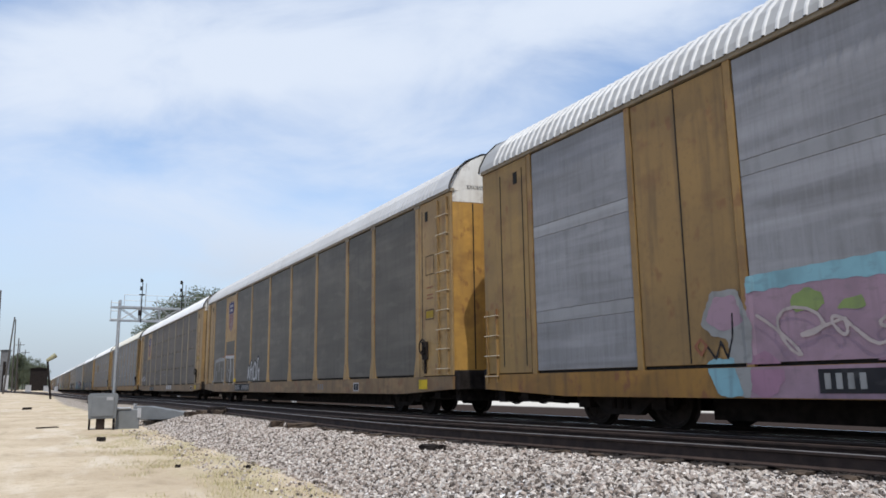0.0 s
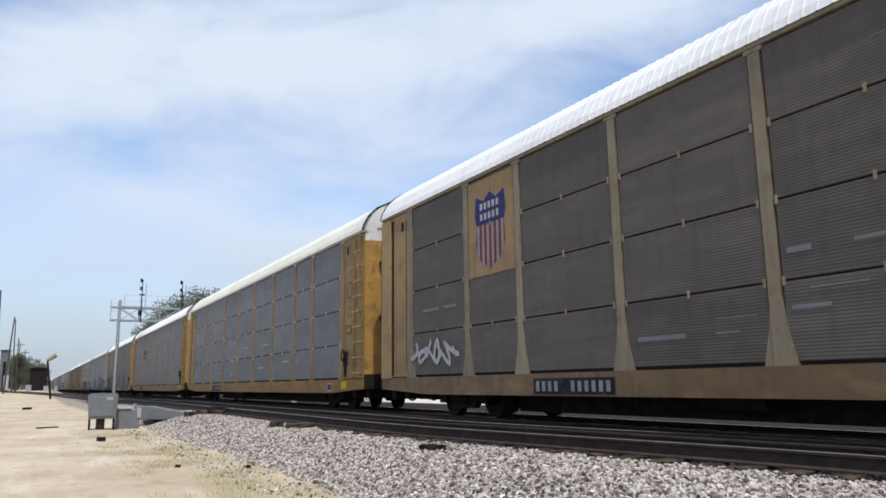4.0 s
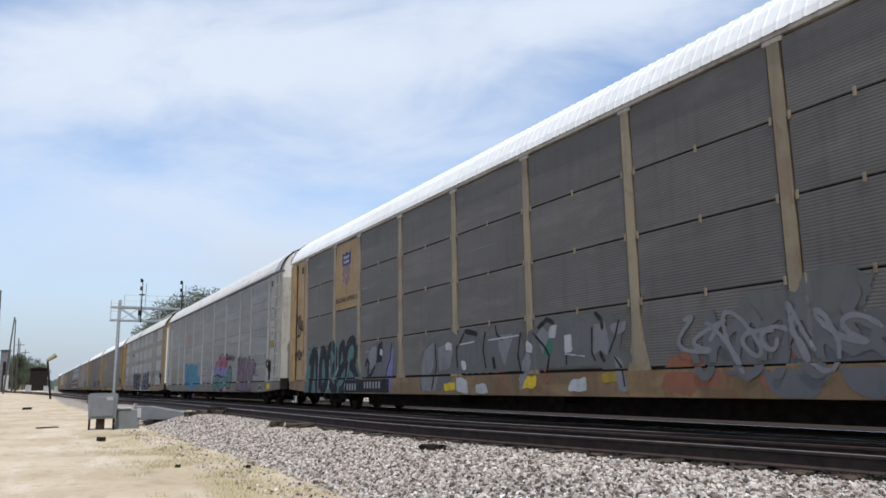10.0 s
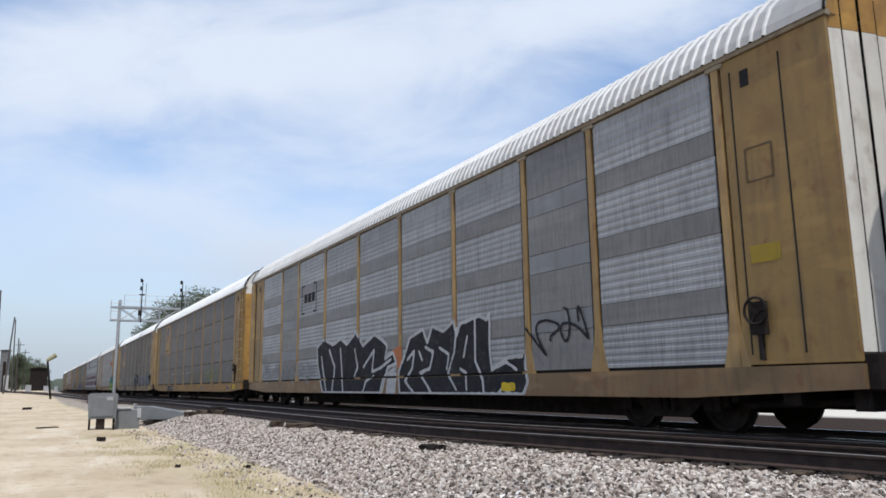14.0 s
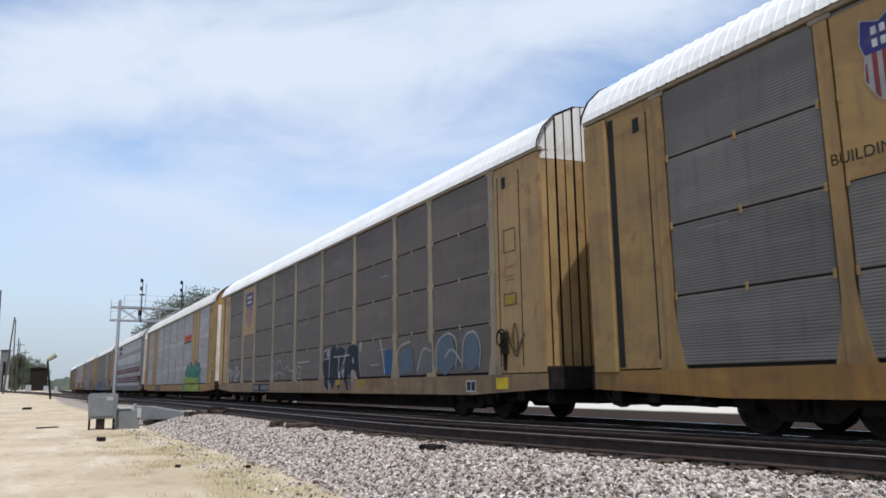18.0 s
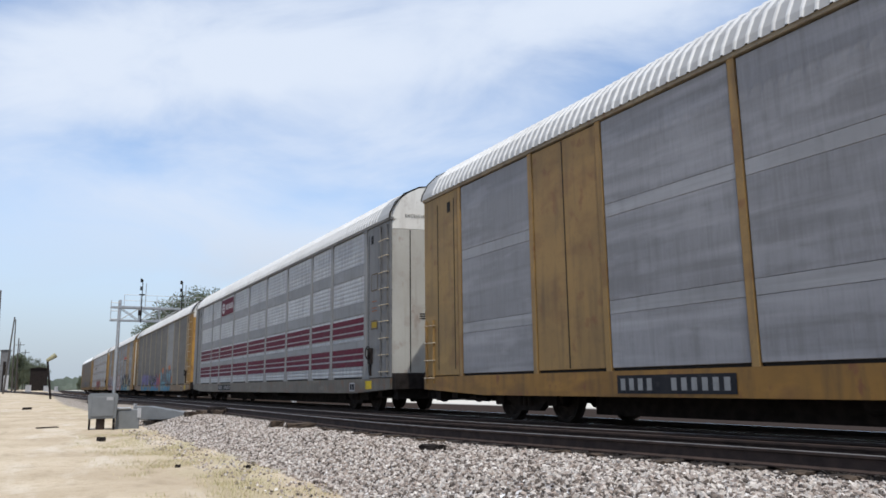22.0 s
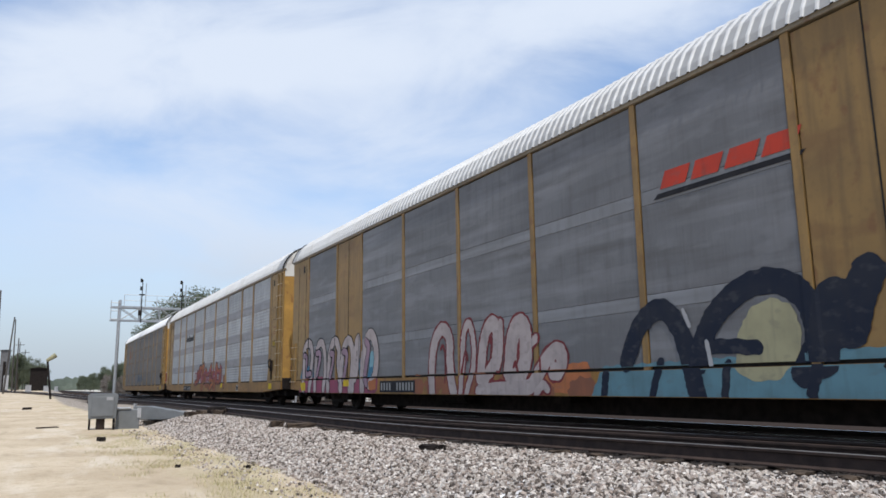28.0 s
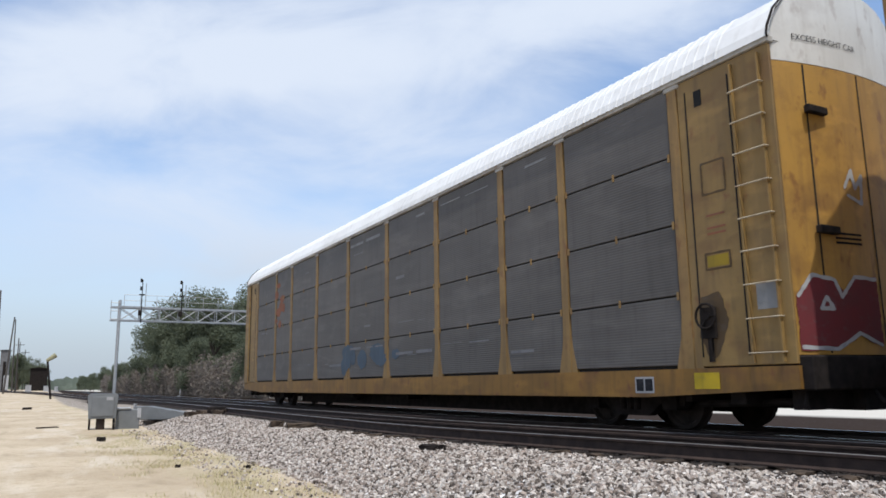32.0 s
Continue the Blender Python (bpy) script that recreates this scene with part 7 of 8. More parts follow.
    curl(13, "blush", 0.31, [(-6.89, 0.62), (-6.9, 1.1), (-6.85, 1.51), (-6.65, 1.98), (-6.27, 2.18), (-5.89, 1.72), (-5.97, 0.95), (-6.35, 0.74)], 5)
    curl(13, "black", 0.26, [(-12.07, 1.75), (-11.72, 1.67), (-11.95, 1.09), (-11.38, 1.13)], 6)
    curl(13, "pink", 0.17, [(-12.07, 1.75), (-11.72, 1.67), (-11.95, 1.09), (-11.38, 1.13)], 7)
    curl(13, "black", 0.26, [(-10.81, 1.77), (-10.35, 1.78), (-10.76, 1.06)], 6)
    curl(13, "pink", 0.18, [(-10.81, 1.77), (-10.35, 1.78), (-10.76, 1.06)], 7)
    curl(13, "black", 0.26, [(-9.47, 1.71), (-9.15, 1.69), (-9.53, 0.97)], 6)
    curl(13, "pink", 0.18, [(-9.47, 1.71), (-9.15, 1.69), (-9.53, 0.97)], 7)
    curl(13, "black", 0.26, [(-8.41, 1.72), (-8.03, 1.69), (-8.35, 0.9)], 6)
    curl(13, "pink", 0.2, [(-8.41, 1.72), (-8.03, 1.69), (-8.35, 0.9)], 7)
    curl(13, "black", 0.27, [(-6.63, 1.91), (-6.4, 1.77), (-6.77, 0.98), (-6.59, 0.77)], 6)
    curl(13, "pink", 0.21, [(-6.63, 1.91), (-6.4, 1.77), (-6.77, 0.98), (-6.59, 0.77)], 7)
    area(13, "orange", [(-6.43, 0.79), (-5.92, 0.88), (-5.94, 0.64), (-6.36, 0.61)], 8)
    area(13, "yellow", [(-12.36, 0.8), (-11.9, 0.82), (-11.87, 0.61), (-12.27, 0.59)], 8)
    area(13, "yellow", [(-8.3, 0.86), (-7.9, 0.85), (-7.91, 0.73), (-8.31, 0.73)], 8)
    area(13, "sky", [(3.0, 0.51), (3.27, 0.95), (7.3, 1.04), (8.73, 1.05), (11.25, 0.96), (11.2, 0.54)], 1)
    curl(13, "navy", 0.33, [(3.83, 1.04), (4.12, 1.59), (4.62, 1.86), (4.97, 1.49), (5.13, 0.92), (5.22, 0.53)], 3)
    curl(13, "navy", 0.34, [(5.24, 0.96), (5.5, 1.56), (6.1, 1.96), (6.62, 1.99), (7.04, 1.71), (7.13, 1.2), (6.88, 0.8)], 3)
    curl(13, "navy", 0.20, [(5.26, 1.18), (5.75, 1.19), (6.24, 1.14)], 3)
    curl(13, "navy", 0.42, [(7.13, 0.94), (7.24, 1.52), (7.35, 1.76), (7.48, 1.5), (7.51, 1.18), (7.65, 1.68), (7.79, 1.91)], 3)
    curl(13, "navy", 0.14, [(4.35, 0.53), (4.55, 1.02)], 3)
    curl(13, "navy", 0.16, [(3.27, 0.53), (3.35, 0.86)], 3)
    curl(13, "navy", 0.15, [(6.97, 0.55), (7.11, 1.04)], 3)
    curl(13, "navy", 0.13, [(5.68, 0.54), (5.77, 0.94)], 3)
    curl(13, "navy", 0.38, [(8.79, 1.04), (8.93, 1.63), (9.42, 1.95), (9.8, 1.66), (9.7, 1.14)], 3)
    curl(13, "navy", 0.31, [(9.35, 1.03), (9.92, 1.17), (10.46, 1.37), (10.94, 1.43), (11.15, 1.0)], 3)
    area(13, "straw", [(5.9, 0.9), (5.99, 1.34), (6.2, 1.62), (6.51, 1.73), (6.78, 1.6), (6.87, 1.28), (6.79, 0.98), (6.53, 0.76), (6.15, 0.74)], 2)
    area(13, "straw", [(8.91, 0.95), (9.22, 1.61), (9.44, 1.44), (9.35, 1.03)], 4)
    area(13, "straw", [(8.95, 0.61), (9.46, 1.01), (10.31, 0.84), (10.89, 0.96), (10.67, 0.61), (9.65, 0.53)], 4)
    line(13, "white", 0.07, [(5.04, 1.73), (5.14, 1.49)], 5)
    line(13, "white", 0.07, [(5.43, 1.26), (5.48, 0.93)], 5)
    line(13, "black", 0.06, [(9.34, 0.98), (10.32, 0.98), (11.25, 0.99)], 5)
    line(13, "black", 0.07, [(7.89, 0.87), (8.39, 0.89), (8.29, 0.56), (7.94, 0.59)], 5)
    area(13, "orange", [(1.6, 0.61), (1.76, 1.0), (2.88, 1.04), (3.0, 0.54)], 0)
    coat(13, "logo_swoosh", [block(4.75 + k * 0.60, 5.25 + k * 0.60, 3.58, 3.84, 0.12) for k in range(4)], "flag", 2, "slanted orange-red logo")
    coat(13, "logo_shadow", [block(4.6, 7.1, 3.44, 3.52, 0.1)], "black", 2)
    stencil(13, -5.6, -3.6, 0.57, 0.80, (4, 6))
    # 14
    patches(14, -3.2, 3.6, 0.75, 1.5, 12, 141, ("rust",), 0, (0.2, 0.45))
    scrawl(14, -3.2, 3.6, 0.8, 1.75, 7, 142, "rose", 0.07)
    line(14, "navy", 0.36, [(-3.42, 0.95), (-2.59, 1.04), (-2.77, 1.48), (-2.17, 1.56)], 1)
    line(14, "rust", 0.26, [(-3.42, 0.95), (-2.59, 1.04), (-2.77, 1.48), (-2.17, 1.56)], 2)
    line(14, "orange", 0.09, [(-3.42, 0.95), (-2.59, 1.04), (-2.77, 1.48), (-2.17, 1.56)], 3)
    line(14, "navy", 0.33, [(-2.39, 1.14), (-2.16, 1.77), (-1.7, 1.79), (-2.0, 1.34)], 1)
    line(14, "rust", 0.23, [(-2.39, 1.14), (-2.16, 1.77), (-1.7, 1.79), (-2.0, 1.34)], 2)
    line(14, "orange", 0.08, [(-2.39, 1.14), (-2.16, 1.77), (-1.7, 1.79), (-2.0, 1.34)], 3)
    line(14, "navy", 0.36, [(-1.47, 0.61), (-1.34, 1.82), (-1.0, 1.89), (-1.17, 0.61)], 1)
    line(14, "rust", 0.27, [(-1.47, 0.61), (-1.34, 1.82), (-1.0, 1.89), (-1.17, 0.61)], 2)
    line(14, "orange", 0.09, [(-1.47, 0.61), (-1.34, 1.82), (-1.0, 1.89), (-1.17, 0.61)], 3)
    line(14, "navy", 0.29, [(-0.82, 0.99), (-0.54, 1.66), (-0.24, 1.54), (-0.5, 1.08)], 1)
    line(14, "rust", 0.21, [(-0.82, 0.99), (-0.54, 1.66), (-0.24, 1.54), (-0.5, 1.08)], 2)
    line(14, "orange", 0.07, [(-0.82, 0.99), (-0.54, 1.66), (-0.24, 1.54), (-0.5, 1.08)], 3)
    line(14, "navy", 0.25, [(-0.18, 1.35), (0.38, 1.41)], 1)
    line(14, "rust", 0.17, [(-0.18, 1.35), (0.38, 1.41)], 2)
    line(14, "orange", 0.06, [(-0.18, 1.35), (0.38, 1.41)], 3)
    line(14, "navy", 0.34, [(0.38, 1.41), (0.87, 1.82), (0.9, 1.38)], 1)
    line(14, "rust", 0.26, [(0.38, 1.41), (0.87, 1.82), (0.9, 1.38)], 2)
    line(14, "orange", 0.09, [(0.38, 1.41), (0.87, 1.82), (0.9, 1.38)], 3)
    line(14, "navy", 0.38, [(0.47, 0.78), (0.63, 1.18), (1.24, 1.03), (1.46, 0.94), (0.72, 0.65)], 1)
    line(14, "rust", 0.31, [(0.47, 0.78), (0.63, 1.18), (1.24, 1.03), (1.46, 0.94), (0.72, 0.65)], 2)
    line(14, "orange", 0.11, [(0.47, 0.78), (0.63, 1.18), (1.24, 1.03), (1.46, 0.94), (0.72, 0.65)], 3)
    line(14, "navy", 0.34, [(1.89, 0.61), (2.02, 1.64), (2.14, 1.83)], 1)
    line(14, "rust", 0.27, [(1.89, 0.61), (2.02, 1.64), (2.14, 1.83)], 2)
    line(14, "orange", 0.1, [(1.89, 0.61), (2.02, 1.64), (2.14, 1.83)], 3)
    line(14, "navy", 0.31, [(2.18, 1.0), (2.29, 1.81), (2.48, 1.52), (2.84, 1.48)], 1)
    line(14, "rust", 0.24, [(2.18, 1.0), (2.29, 1.81), (2.48, 1.52), (2.84, 1.48)], 2)
    line(14, "orange", 0.08, [(2.18, 1.0), (2.29, 1.81), (2.48, 1.52), (2.84, 1.48)], 3)
    line(14, "navy", 0.3, [(2.89, 0.97), (3.06, 1.73), (3.23, 1.46), (3.18, 1.0)], 1)
    line(14, "rust", 0.24, [(2.89, 0.97), (3.06, 1.73), (3.23, 1.46), (3.18, 1.0)], 2)
    line(14, "orange", 0.08, [(2.89, 0.97), (3.06, 1.73), (3.23, 1.46), (3.18, 1.0)], 3)
    line(14, "navy", 0.26, [(2.21, 0.99), (2.88, 0.97)], 1)
    line(14, "rust", 0.2, [(2.21, 0.99), (2.88, 0.97)], 2)
    line(14, "orange", 0.07, [(2.21, 0.99), (2.88, 0.97)], 3)
    line(14, "navy", 0.38, [(3.95, 1.14), (3.99, 0.81)], 1)
    line(14, "rust", 0.32, [(3.95, 1.14), (3.99, 0.81)], 2)
    line(14, "orange", 0.11, [(3.95, 1.14), (3.99, 0.81)], 3)
    area(14, "yellow", [(3.38, 0.85), (3.7, 0.88), (3.7, 0.73), (3.3, 0.71)], 3)
    coat(14, "logo_form", [block(-6.75 + k * 0.29, -6.56 + k * 0.29, 3.42, 3.66 + 0.14 * (k in (0, 3, 7))) for k in range(8)], "black", 2, "dark logo lettering as bars")
    stencil(14, -6.8, -4.6, 0.58, 0.78, (4, 6))
    # 15
    streaks(15, ((-1.2, 1.1, 4.80), (1.6, 4.0, 4.84), (4.5, 6.9, 4.82), (7.2, 8.9, 4.85), (9.2, 11.4, 4.80)), "pale", 0.028)
    patches(15, -2.2, 2.0, 1.1, 1.7, 9, 151, ("slate",), 0, (0.2, 0.5))
    patches(15, -9.0, -8.0, 3.0, 4.6, 8, 152, ("rust",), 0, (0.15, 0.3))
    area(15, "soot", [(12.05, 1.35), (12.1, 1.85), (12.4, 1.9), (12.5, 1.5), (12.35, 1.15), (12.2, 1.0)], 0)
    coat(15, "no_step_sign", [block(13.0, 13.3, 1.62, 1.95)], "pale", 2, "small white notice plate")
    streaks(15, ((2.0, 4.0, 1.5), (4.5, 7, 1.6), (-1.2, 1.2, 1.75), (7.3, 8.9, 1.3)), "grey")
    area(15, "claret", [(-1.42, 1.1), (-1.42, 1.75), (-1.2, 2.0), (-0.85, 1.95), (-0.75, 1.75), (-0.5, 2.0), (-0.1, 2.0), (-0.1, 1.15), (-0.5, 1.3), (-0.9, 1.12)], 1, place=on_front)
    for path in ([(-1.42, 1.75), (-1.2, 2.02), (-0.85, 1.97), (-0.75, 1.75), (-0.5, 2.02), (-0.1, 2.0)], [(-1.42, 1.12), (-0.9, 1.1), (-0.5, 1.3), (-0.1, 1.15)], [(-1.1, 1.6), (-1.0, 1.75), (-0.9, 1.6), (-1.1, 1.6)]):
        line(15, "white", 0.05, path, 2, place=on_front)
    line(15, "white", 0.05, [(-0.5, 3.2), (-0.35, 3.45), (-0.3, 3.2), (-0.15, 3.4), (-0.2, 3.0), (-0.45, 3.1)], 2, place=on_front)
    for n in (7, 10, 13, 0):
        coat(n, "warning_plate", [block(12.15, 12.6, 2.22, 2.45)], "dull", 2, "small yellow warning plate")
        line(n, "soot", 0.03, [(12.2, 3.3), (12.6, 3.3), (12.6, 3.75), (12.2, 3.75), (12.2, 3.3)], 3, "end_stencil")
    for n in (1, 2, 3, 4, 5, 6, 8, 9, 11, 12, 14, 15):
        placards(n, white=((PLACARD_AT.get(n, 10.9), 0.58),))
    for n in (2, 3, 4, 5, 8, 9, 15):
        brackets(n)
        scrapes_for(n, 300 + n)


paint_train()


def end_words():
    """The notice on the white upper ends."""
    cu = bpy.data.curves.new("end_notice", "FONT")
    cu.body, cu.size = "EXCESS HEIGHT CAR", 0.125
    ob = bpy.data.objects.new("end_notice", cu)
    scene.collection.objects.link(ob)
    me = bpy.data.meshes.new_from_object(ob.evaluated_get(bpy.context.evaluated_depsgraph_get()))
    bpy.data.objects.remove(ob)
    me.materials.append(INK["black"])
    # the letters follow the bulge of the end wall
    for v in me.vertices:
        v.co = on_front(-1.15 + v.co.x, 5.18 + v.co.y, 0.008)
    for n in (1, 3, 4, 5, 6, 11, 12, 14, 15):
        part("end_notice", me, None, TRAIN[n], "black notice lettering")


end_words()


# ---------------------------------------------------------------- loose stones and dry grass
def stone_heap(name, count, area, size, mat, label, seed, sink=0.25):
    rng = np.random.RandomState(seed)
    x0, x1, y0, y1 = area
    xs = x1 - (x1 - x0) * rng.rand(count) ** 1.35
    shift = np.array([swing(x) for x in xs])
    low, high = y0 + shift * (y0 > 5), y1 + shift * (y1 < 6 and y1 > 4)
    ys = low + (high - low) * rng.rand(count)
    corner = np.array([(a, b, c) for a in (-1, 1) for b in (-1, 1) for c in (-1, 1)], float)
    quads = np.array([(0, 1, 3, 2), (4, 6, 7, 5), (0, 4, 5, 1), (2, 3, 7, 6), (0, 2, 6, 4), (1, 5, 7, 3)])
    verts, faces = [], []
    for k in range(count):
        r = size[0] + (size[1] - size[0]) * rng.rand() ** 2
        c = corner * (0.62 + 0.5 * rng.rand(8, 3)) * np.array([1.0, 0.8, 0.62]) * r * 0.5
        m = np.array(Euler(rng.rand(3) * 6.28).to_matrix())
        ys[k] += (0.34 * noise.noise(Vector((xs[k] * 0.7, 3.0, seed))) + 0.16 * noise.noise(Vector((xs[k] * 2.6, 8.0, seed)))) * max(0.0, (y1 - ys[k]) / (y1 - y0)) ** 2
        z = ground_z(xs[k], ys[k])
        verts.append(c @ m.T + np.array([xs[k], ys[k], z + r * sink]))
        faces.append(quads + 8 * k)
    me = bpy.data.meshes.new(name)
    me.from_pydata(np.concatenate(verts).tolist(), [], np.concatenate(faces).tolist())
    me.materials.append(mat)
    return tagged(new(name, me), label, "gravel", kind="stuff")


def island_material(name, stops, rough=0.9, grime=(0.2, 0.17, 0.14)):
    m, nt, b = material(name, rough, spec=0.2)
    geo = nt.nodes.new("ShaderNodeNewGeometry")
    cr = nt.nodes.new("ShaderNodeValToRGB")
    cr.color_ramp.elements[0].color, cr.color_ramp.elements[1].color = (*stops[0], 1), (*stops[-1], 1)
    for k, c in enumerate(stops[1:-1]):
        e = cr.color_ramp.elements.new((k + 1) / (len(stops) - 1))
        e.color = (*c, 1)
    nt.links.new(geo.outputs["Random Per Island"], cr.inputs[0])
    c = blend(nt, noise_fac(nt, geo.outputs["Position"], 22.0, 4), cr.outputs[0], grime, 0.35)
    nt.links.new(c, b.inputs["Base Color"])
    bump(nt, b, noise_fac(nt, geo.outputs["Position"], 60.0, 3), 0.3, 0.004)
    return m


# BALLAST: darkest stops stand in for shadowed gaps among the pale stones
BALLAST = island_material("pale_granite_ballast", ((0.045, 0.036, 0.031), (0.13, 0.105, 0.09), (0.34, 0.28, 0.24), (0.57, 0.51, 0.455), (0.70, 0.64, 0.585), (0.34, 0.265, 0.22), (0.80, 0.75, 0.695)))
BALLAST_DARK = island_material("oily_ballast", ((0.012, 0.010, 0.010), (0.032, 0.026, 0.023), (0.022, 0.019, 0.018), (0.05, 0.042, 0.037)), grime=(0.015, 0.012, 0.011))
STRAW = island_material("dry_grass", ((0.55, 0.46, 0.26), (0.66, 0.57, 0.35), (0.46, 0.41, 0.20), (0.36, 0.36, 0.16)))
stone_heap("ballast_stones", 78000, (-32, -1.8, 3.45, 5.65), (0.020, 0.060), BALLAST, "pale crushed granite ballast beside the track", 1)
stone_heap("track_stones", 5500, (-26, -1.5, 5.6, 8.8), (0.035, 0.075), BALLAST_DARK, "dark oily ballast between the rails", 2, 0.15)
stone_heap("scattered_stones", 2600, (-26, -3, 2.5, 3.75), (0.012, 0.05), BALLAST, "small stones strewn over the dirt", 3)


def dry_grass():
    rng = np.random.RandomState(5)
    verts, faces = [], []
    for tuft in range(760):
        x = -3.0 - 22.0 * rng.rand()
        y = 2.7 + 0.55 * rng.randn() + 0.02 * x
        if y > 3.9 or y < 1.0 or noise.noise(Vector((x * 0.5, y * 0.8, 2.0))) < -0.08:
            continue
        z = ground_z(x, y)
        for blade in range(26):
            a, h = rng.rand() * 6.283, 0.02 + 0.06 * rng.rand()
            bx, by = x + 0.14 * rng.randn(), y + 0.12 * rng.randn()
            w, lean = 0.0035, h * 0.9 * rng.rand()
            i = len(verts)
            verts += [(bx - w * math.sin(a), by + w * math.cos(a), z - 0.01), (bx + w * math.sin(a), by - w * math.cos(a), z - 0.01), (bx + lean * math.cos(a), by + lean * math.sin(a), z + h)]
            faces.append((i, i + 1, i + 2))
    me = bpy.data.meshes.new("dry_grass")
    me.from_pydata(verts, [], faces)
    me.materials.append(STRAW)
    tagged(new("dry_grass", me), "sparse straw-coloured grass along the ballast's foot", "grass", kind="stuff")


dry_grass()

# a broken tie end and dark lumps lying about
WOOD_DARK = plain("black_steel", (0.027, 0.0215, 0.0195), 0.9, spec=0.15, vary=0.5)


def lump(name, label, x, y, sx, sy, sz, turn, seed, mat=WOOD_DARK, category="debris"):
    rng = random.Random(seed)
    bm = beam(-sx / 2, sx / 2, -sy / 2, sy / 2, 0.0, sz)
    bmesh.ops.subdivide_edges(bm, edges=bm.edges[:], cuts=2, use_grid_fill=True)
    for v in bm.verts:
        v.co += Vector((rng.uniform(-1, 1) * sx * 0.10, rng.uniform(-1, 1) * sy * 0.14, rng.uniform(-1, 1) * sz * 0.16))
    ob = new(name, mesh_of(bm, name, mat))
    ob.matrix_basis = pose(x, y, ground_z(x, y) - sz * 0.1, 0, 0, turn)
    return tagged(ob, label, category)


lump("wood_scrap", "dark broken piece of tie wood lying on ballast", -9.75, 5.12, 0.36, 0.12, 0.10, 35, 1)
lump("dirt_clod", "dark lump of earth lying on the dirt", -21.6, 1.67, 0.24, 0.17, 0.11, 10, 2)
lump("dirt_clod", "small dark lump lying on the dirt", -13.5, 2.25, 0.08, 0.06, 0.05, 60, 3)
lump("dirt_clod", "small dark lump at the ballast's foot", -12.6, 3.2, 0.07, 0.05, 0.05, 20, 6)
lump("twig", "thin dark twig lying on the sunlit dirt", -29.6, 0.55, 0.10, 0.62, 0.05, 8, 4)
lump("twig", "thin dark twig far along the dirt road", -54.0, -0.2, 0.12, 0.5, 0.14, 25, 5)
lump("wood_block", "weathered brown block of wood beside the switch", -17.3, 5.02, 0.22, 0.30, 0.16, 12, 7, TIE_OLD)
lump("wood_block", "weathered brown tie end sticking out of ballast", -16.4, 5.30, 0.24, 0.55, 0.14, 3, 8, TIE_OLD)
for x, y, turn, seed in ((-26.6, 4.75, 10, 61), (-26.9, 5.15, -6, 62), (-26.5, 5.6, 4, 63), (-27.1, 6.15, -3, 64), (-26.2, 6.6, 8, 65)):
    lump("tie_stub", "weathered brown tie end beside the switch machine", x, y, 0.26, 0.34, 0.17, turn, seed, TIE_OLD, "railway tie")
chips = random.Random(31)
for k in range(26):
    if chips.random() < 0.65:
        lump("tie_stub", "weathered brown tie end showing between the stones", -15.6 + k * 0.53 + chips.uniform(-0.08, 0.08), 5.56 + swing(-15.6 + k * 0.53) + chips.uniform(-0.05, 0.06), chips.uniform(0.12, 0.20), chips.uniform(0.14, 0.32), 0.06, chips.uniform(-8, 8), 20 + k, TIE_OLD, "railway tie")

# ---------------------------------------------------------------- trackside equipment
ALU = plain("dull_aluminium_paint", (0.21, 0.22, 0.225), 0.55, 0.3, vary=0.18, scale=3)
STEEL = plain("galvanised_steel", (0.40, 0.41, 0.42), 0.5, 0.5, vary=0.2, scale=4)


def on_ground(x, y):
    return ground_z(x, y)


def relay_cabinet():
    x, y = -26.9, 2.05
    g = on_ground(x, y)
    t = thing("relay_cabinet", "gray metal signal cabinet on legs with a white label", "cabinet", at=pose(x, y, g, 0, 0, -3))
    bm = bmesh.new()
    out = [(-0.40, 0.34), (0.40, 0.34), (0.45, 1.06), (0.40, 1.14), (-0.40, 1.14), (-0.45, 1.06)]
    for px, (a, b) in ((0, (-0.3, 0.3)),):
        va = [bm.verts.new((a, v, z)) for v, z in out]
        vb = [bm.verts.new((b, v, z)) for v, z in out]
        bm.faces.new(va)
        bm.faces.new(vb[::-1])
        for k in range(len(out)):
            j = (k + 1) % len(out)
            bm.faces.new((va[j], va[k], vb[k], vb[j]))
    bmesh.ops.bevel(bm, geom=bm.edges[:], offset=0.02, segments=2, affect="EDGES")
    body = part("body", bm, ALU, t)
    part("door", beam(0.302, 0.325, -0.33, 0.33, 0.42, 1.04, 0.008), ALU, body)
    part("label", beam(0.327, 0.330, 0.10, 0.30, 0.92, 1.02), INK["white"], body, "white numberless label")
    for a in (-0.36, 0.36):
        for b in (-0.22, 0.22):
            part("leg", beam(b - 0.03, b + 0.03, a - 0.03, a + 0.03, -0.05, 0.36), DARK, t)
    bm = bmesh.new()
    tube_into(bm, (0.1, -0.04, -0.05), (0.1, -0.04, 0.36), 0.13, 12)
    part("pedestal", bm, RUSTY, t, "rusty cable pedestal")


def switch_box():
    x, y = -27.2, 2.85
    t = thing("junction_box", "low gray steel junction box beside the track", "cabinet", at=pose(x, y, on_ground(x, y), 0, 0, -4))
    part("body", beam(-0.25, 0.25, -0.36, 0.36, -0.03, 0.62, 0.02), ALU, t)
    part("lid", beam(-0.28, 0.28, -0.40, 0.10, 0.622, 0.68, 0.015), STEEL, t)
    part("cover", beam(0.20, 0.28, 0.28, 0.40, 0.35, 0.66, 0.01), INK["white"], t, "white cable cover")


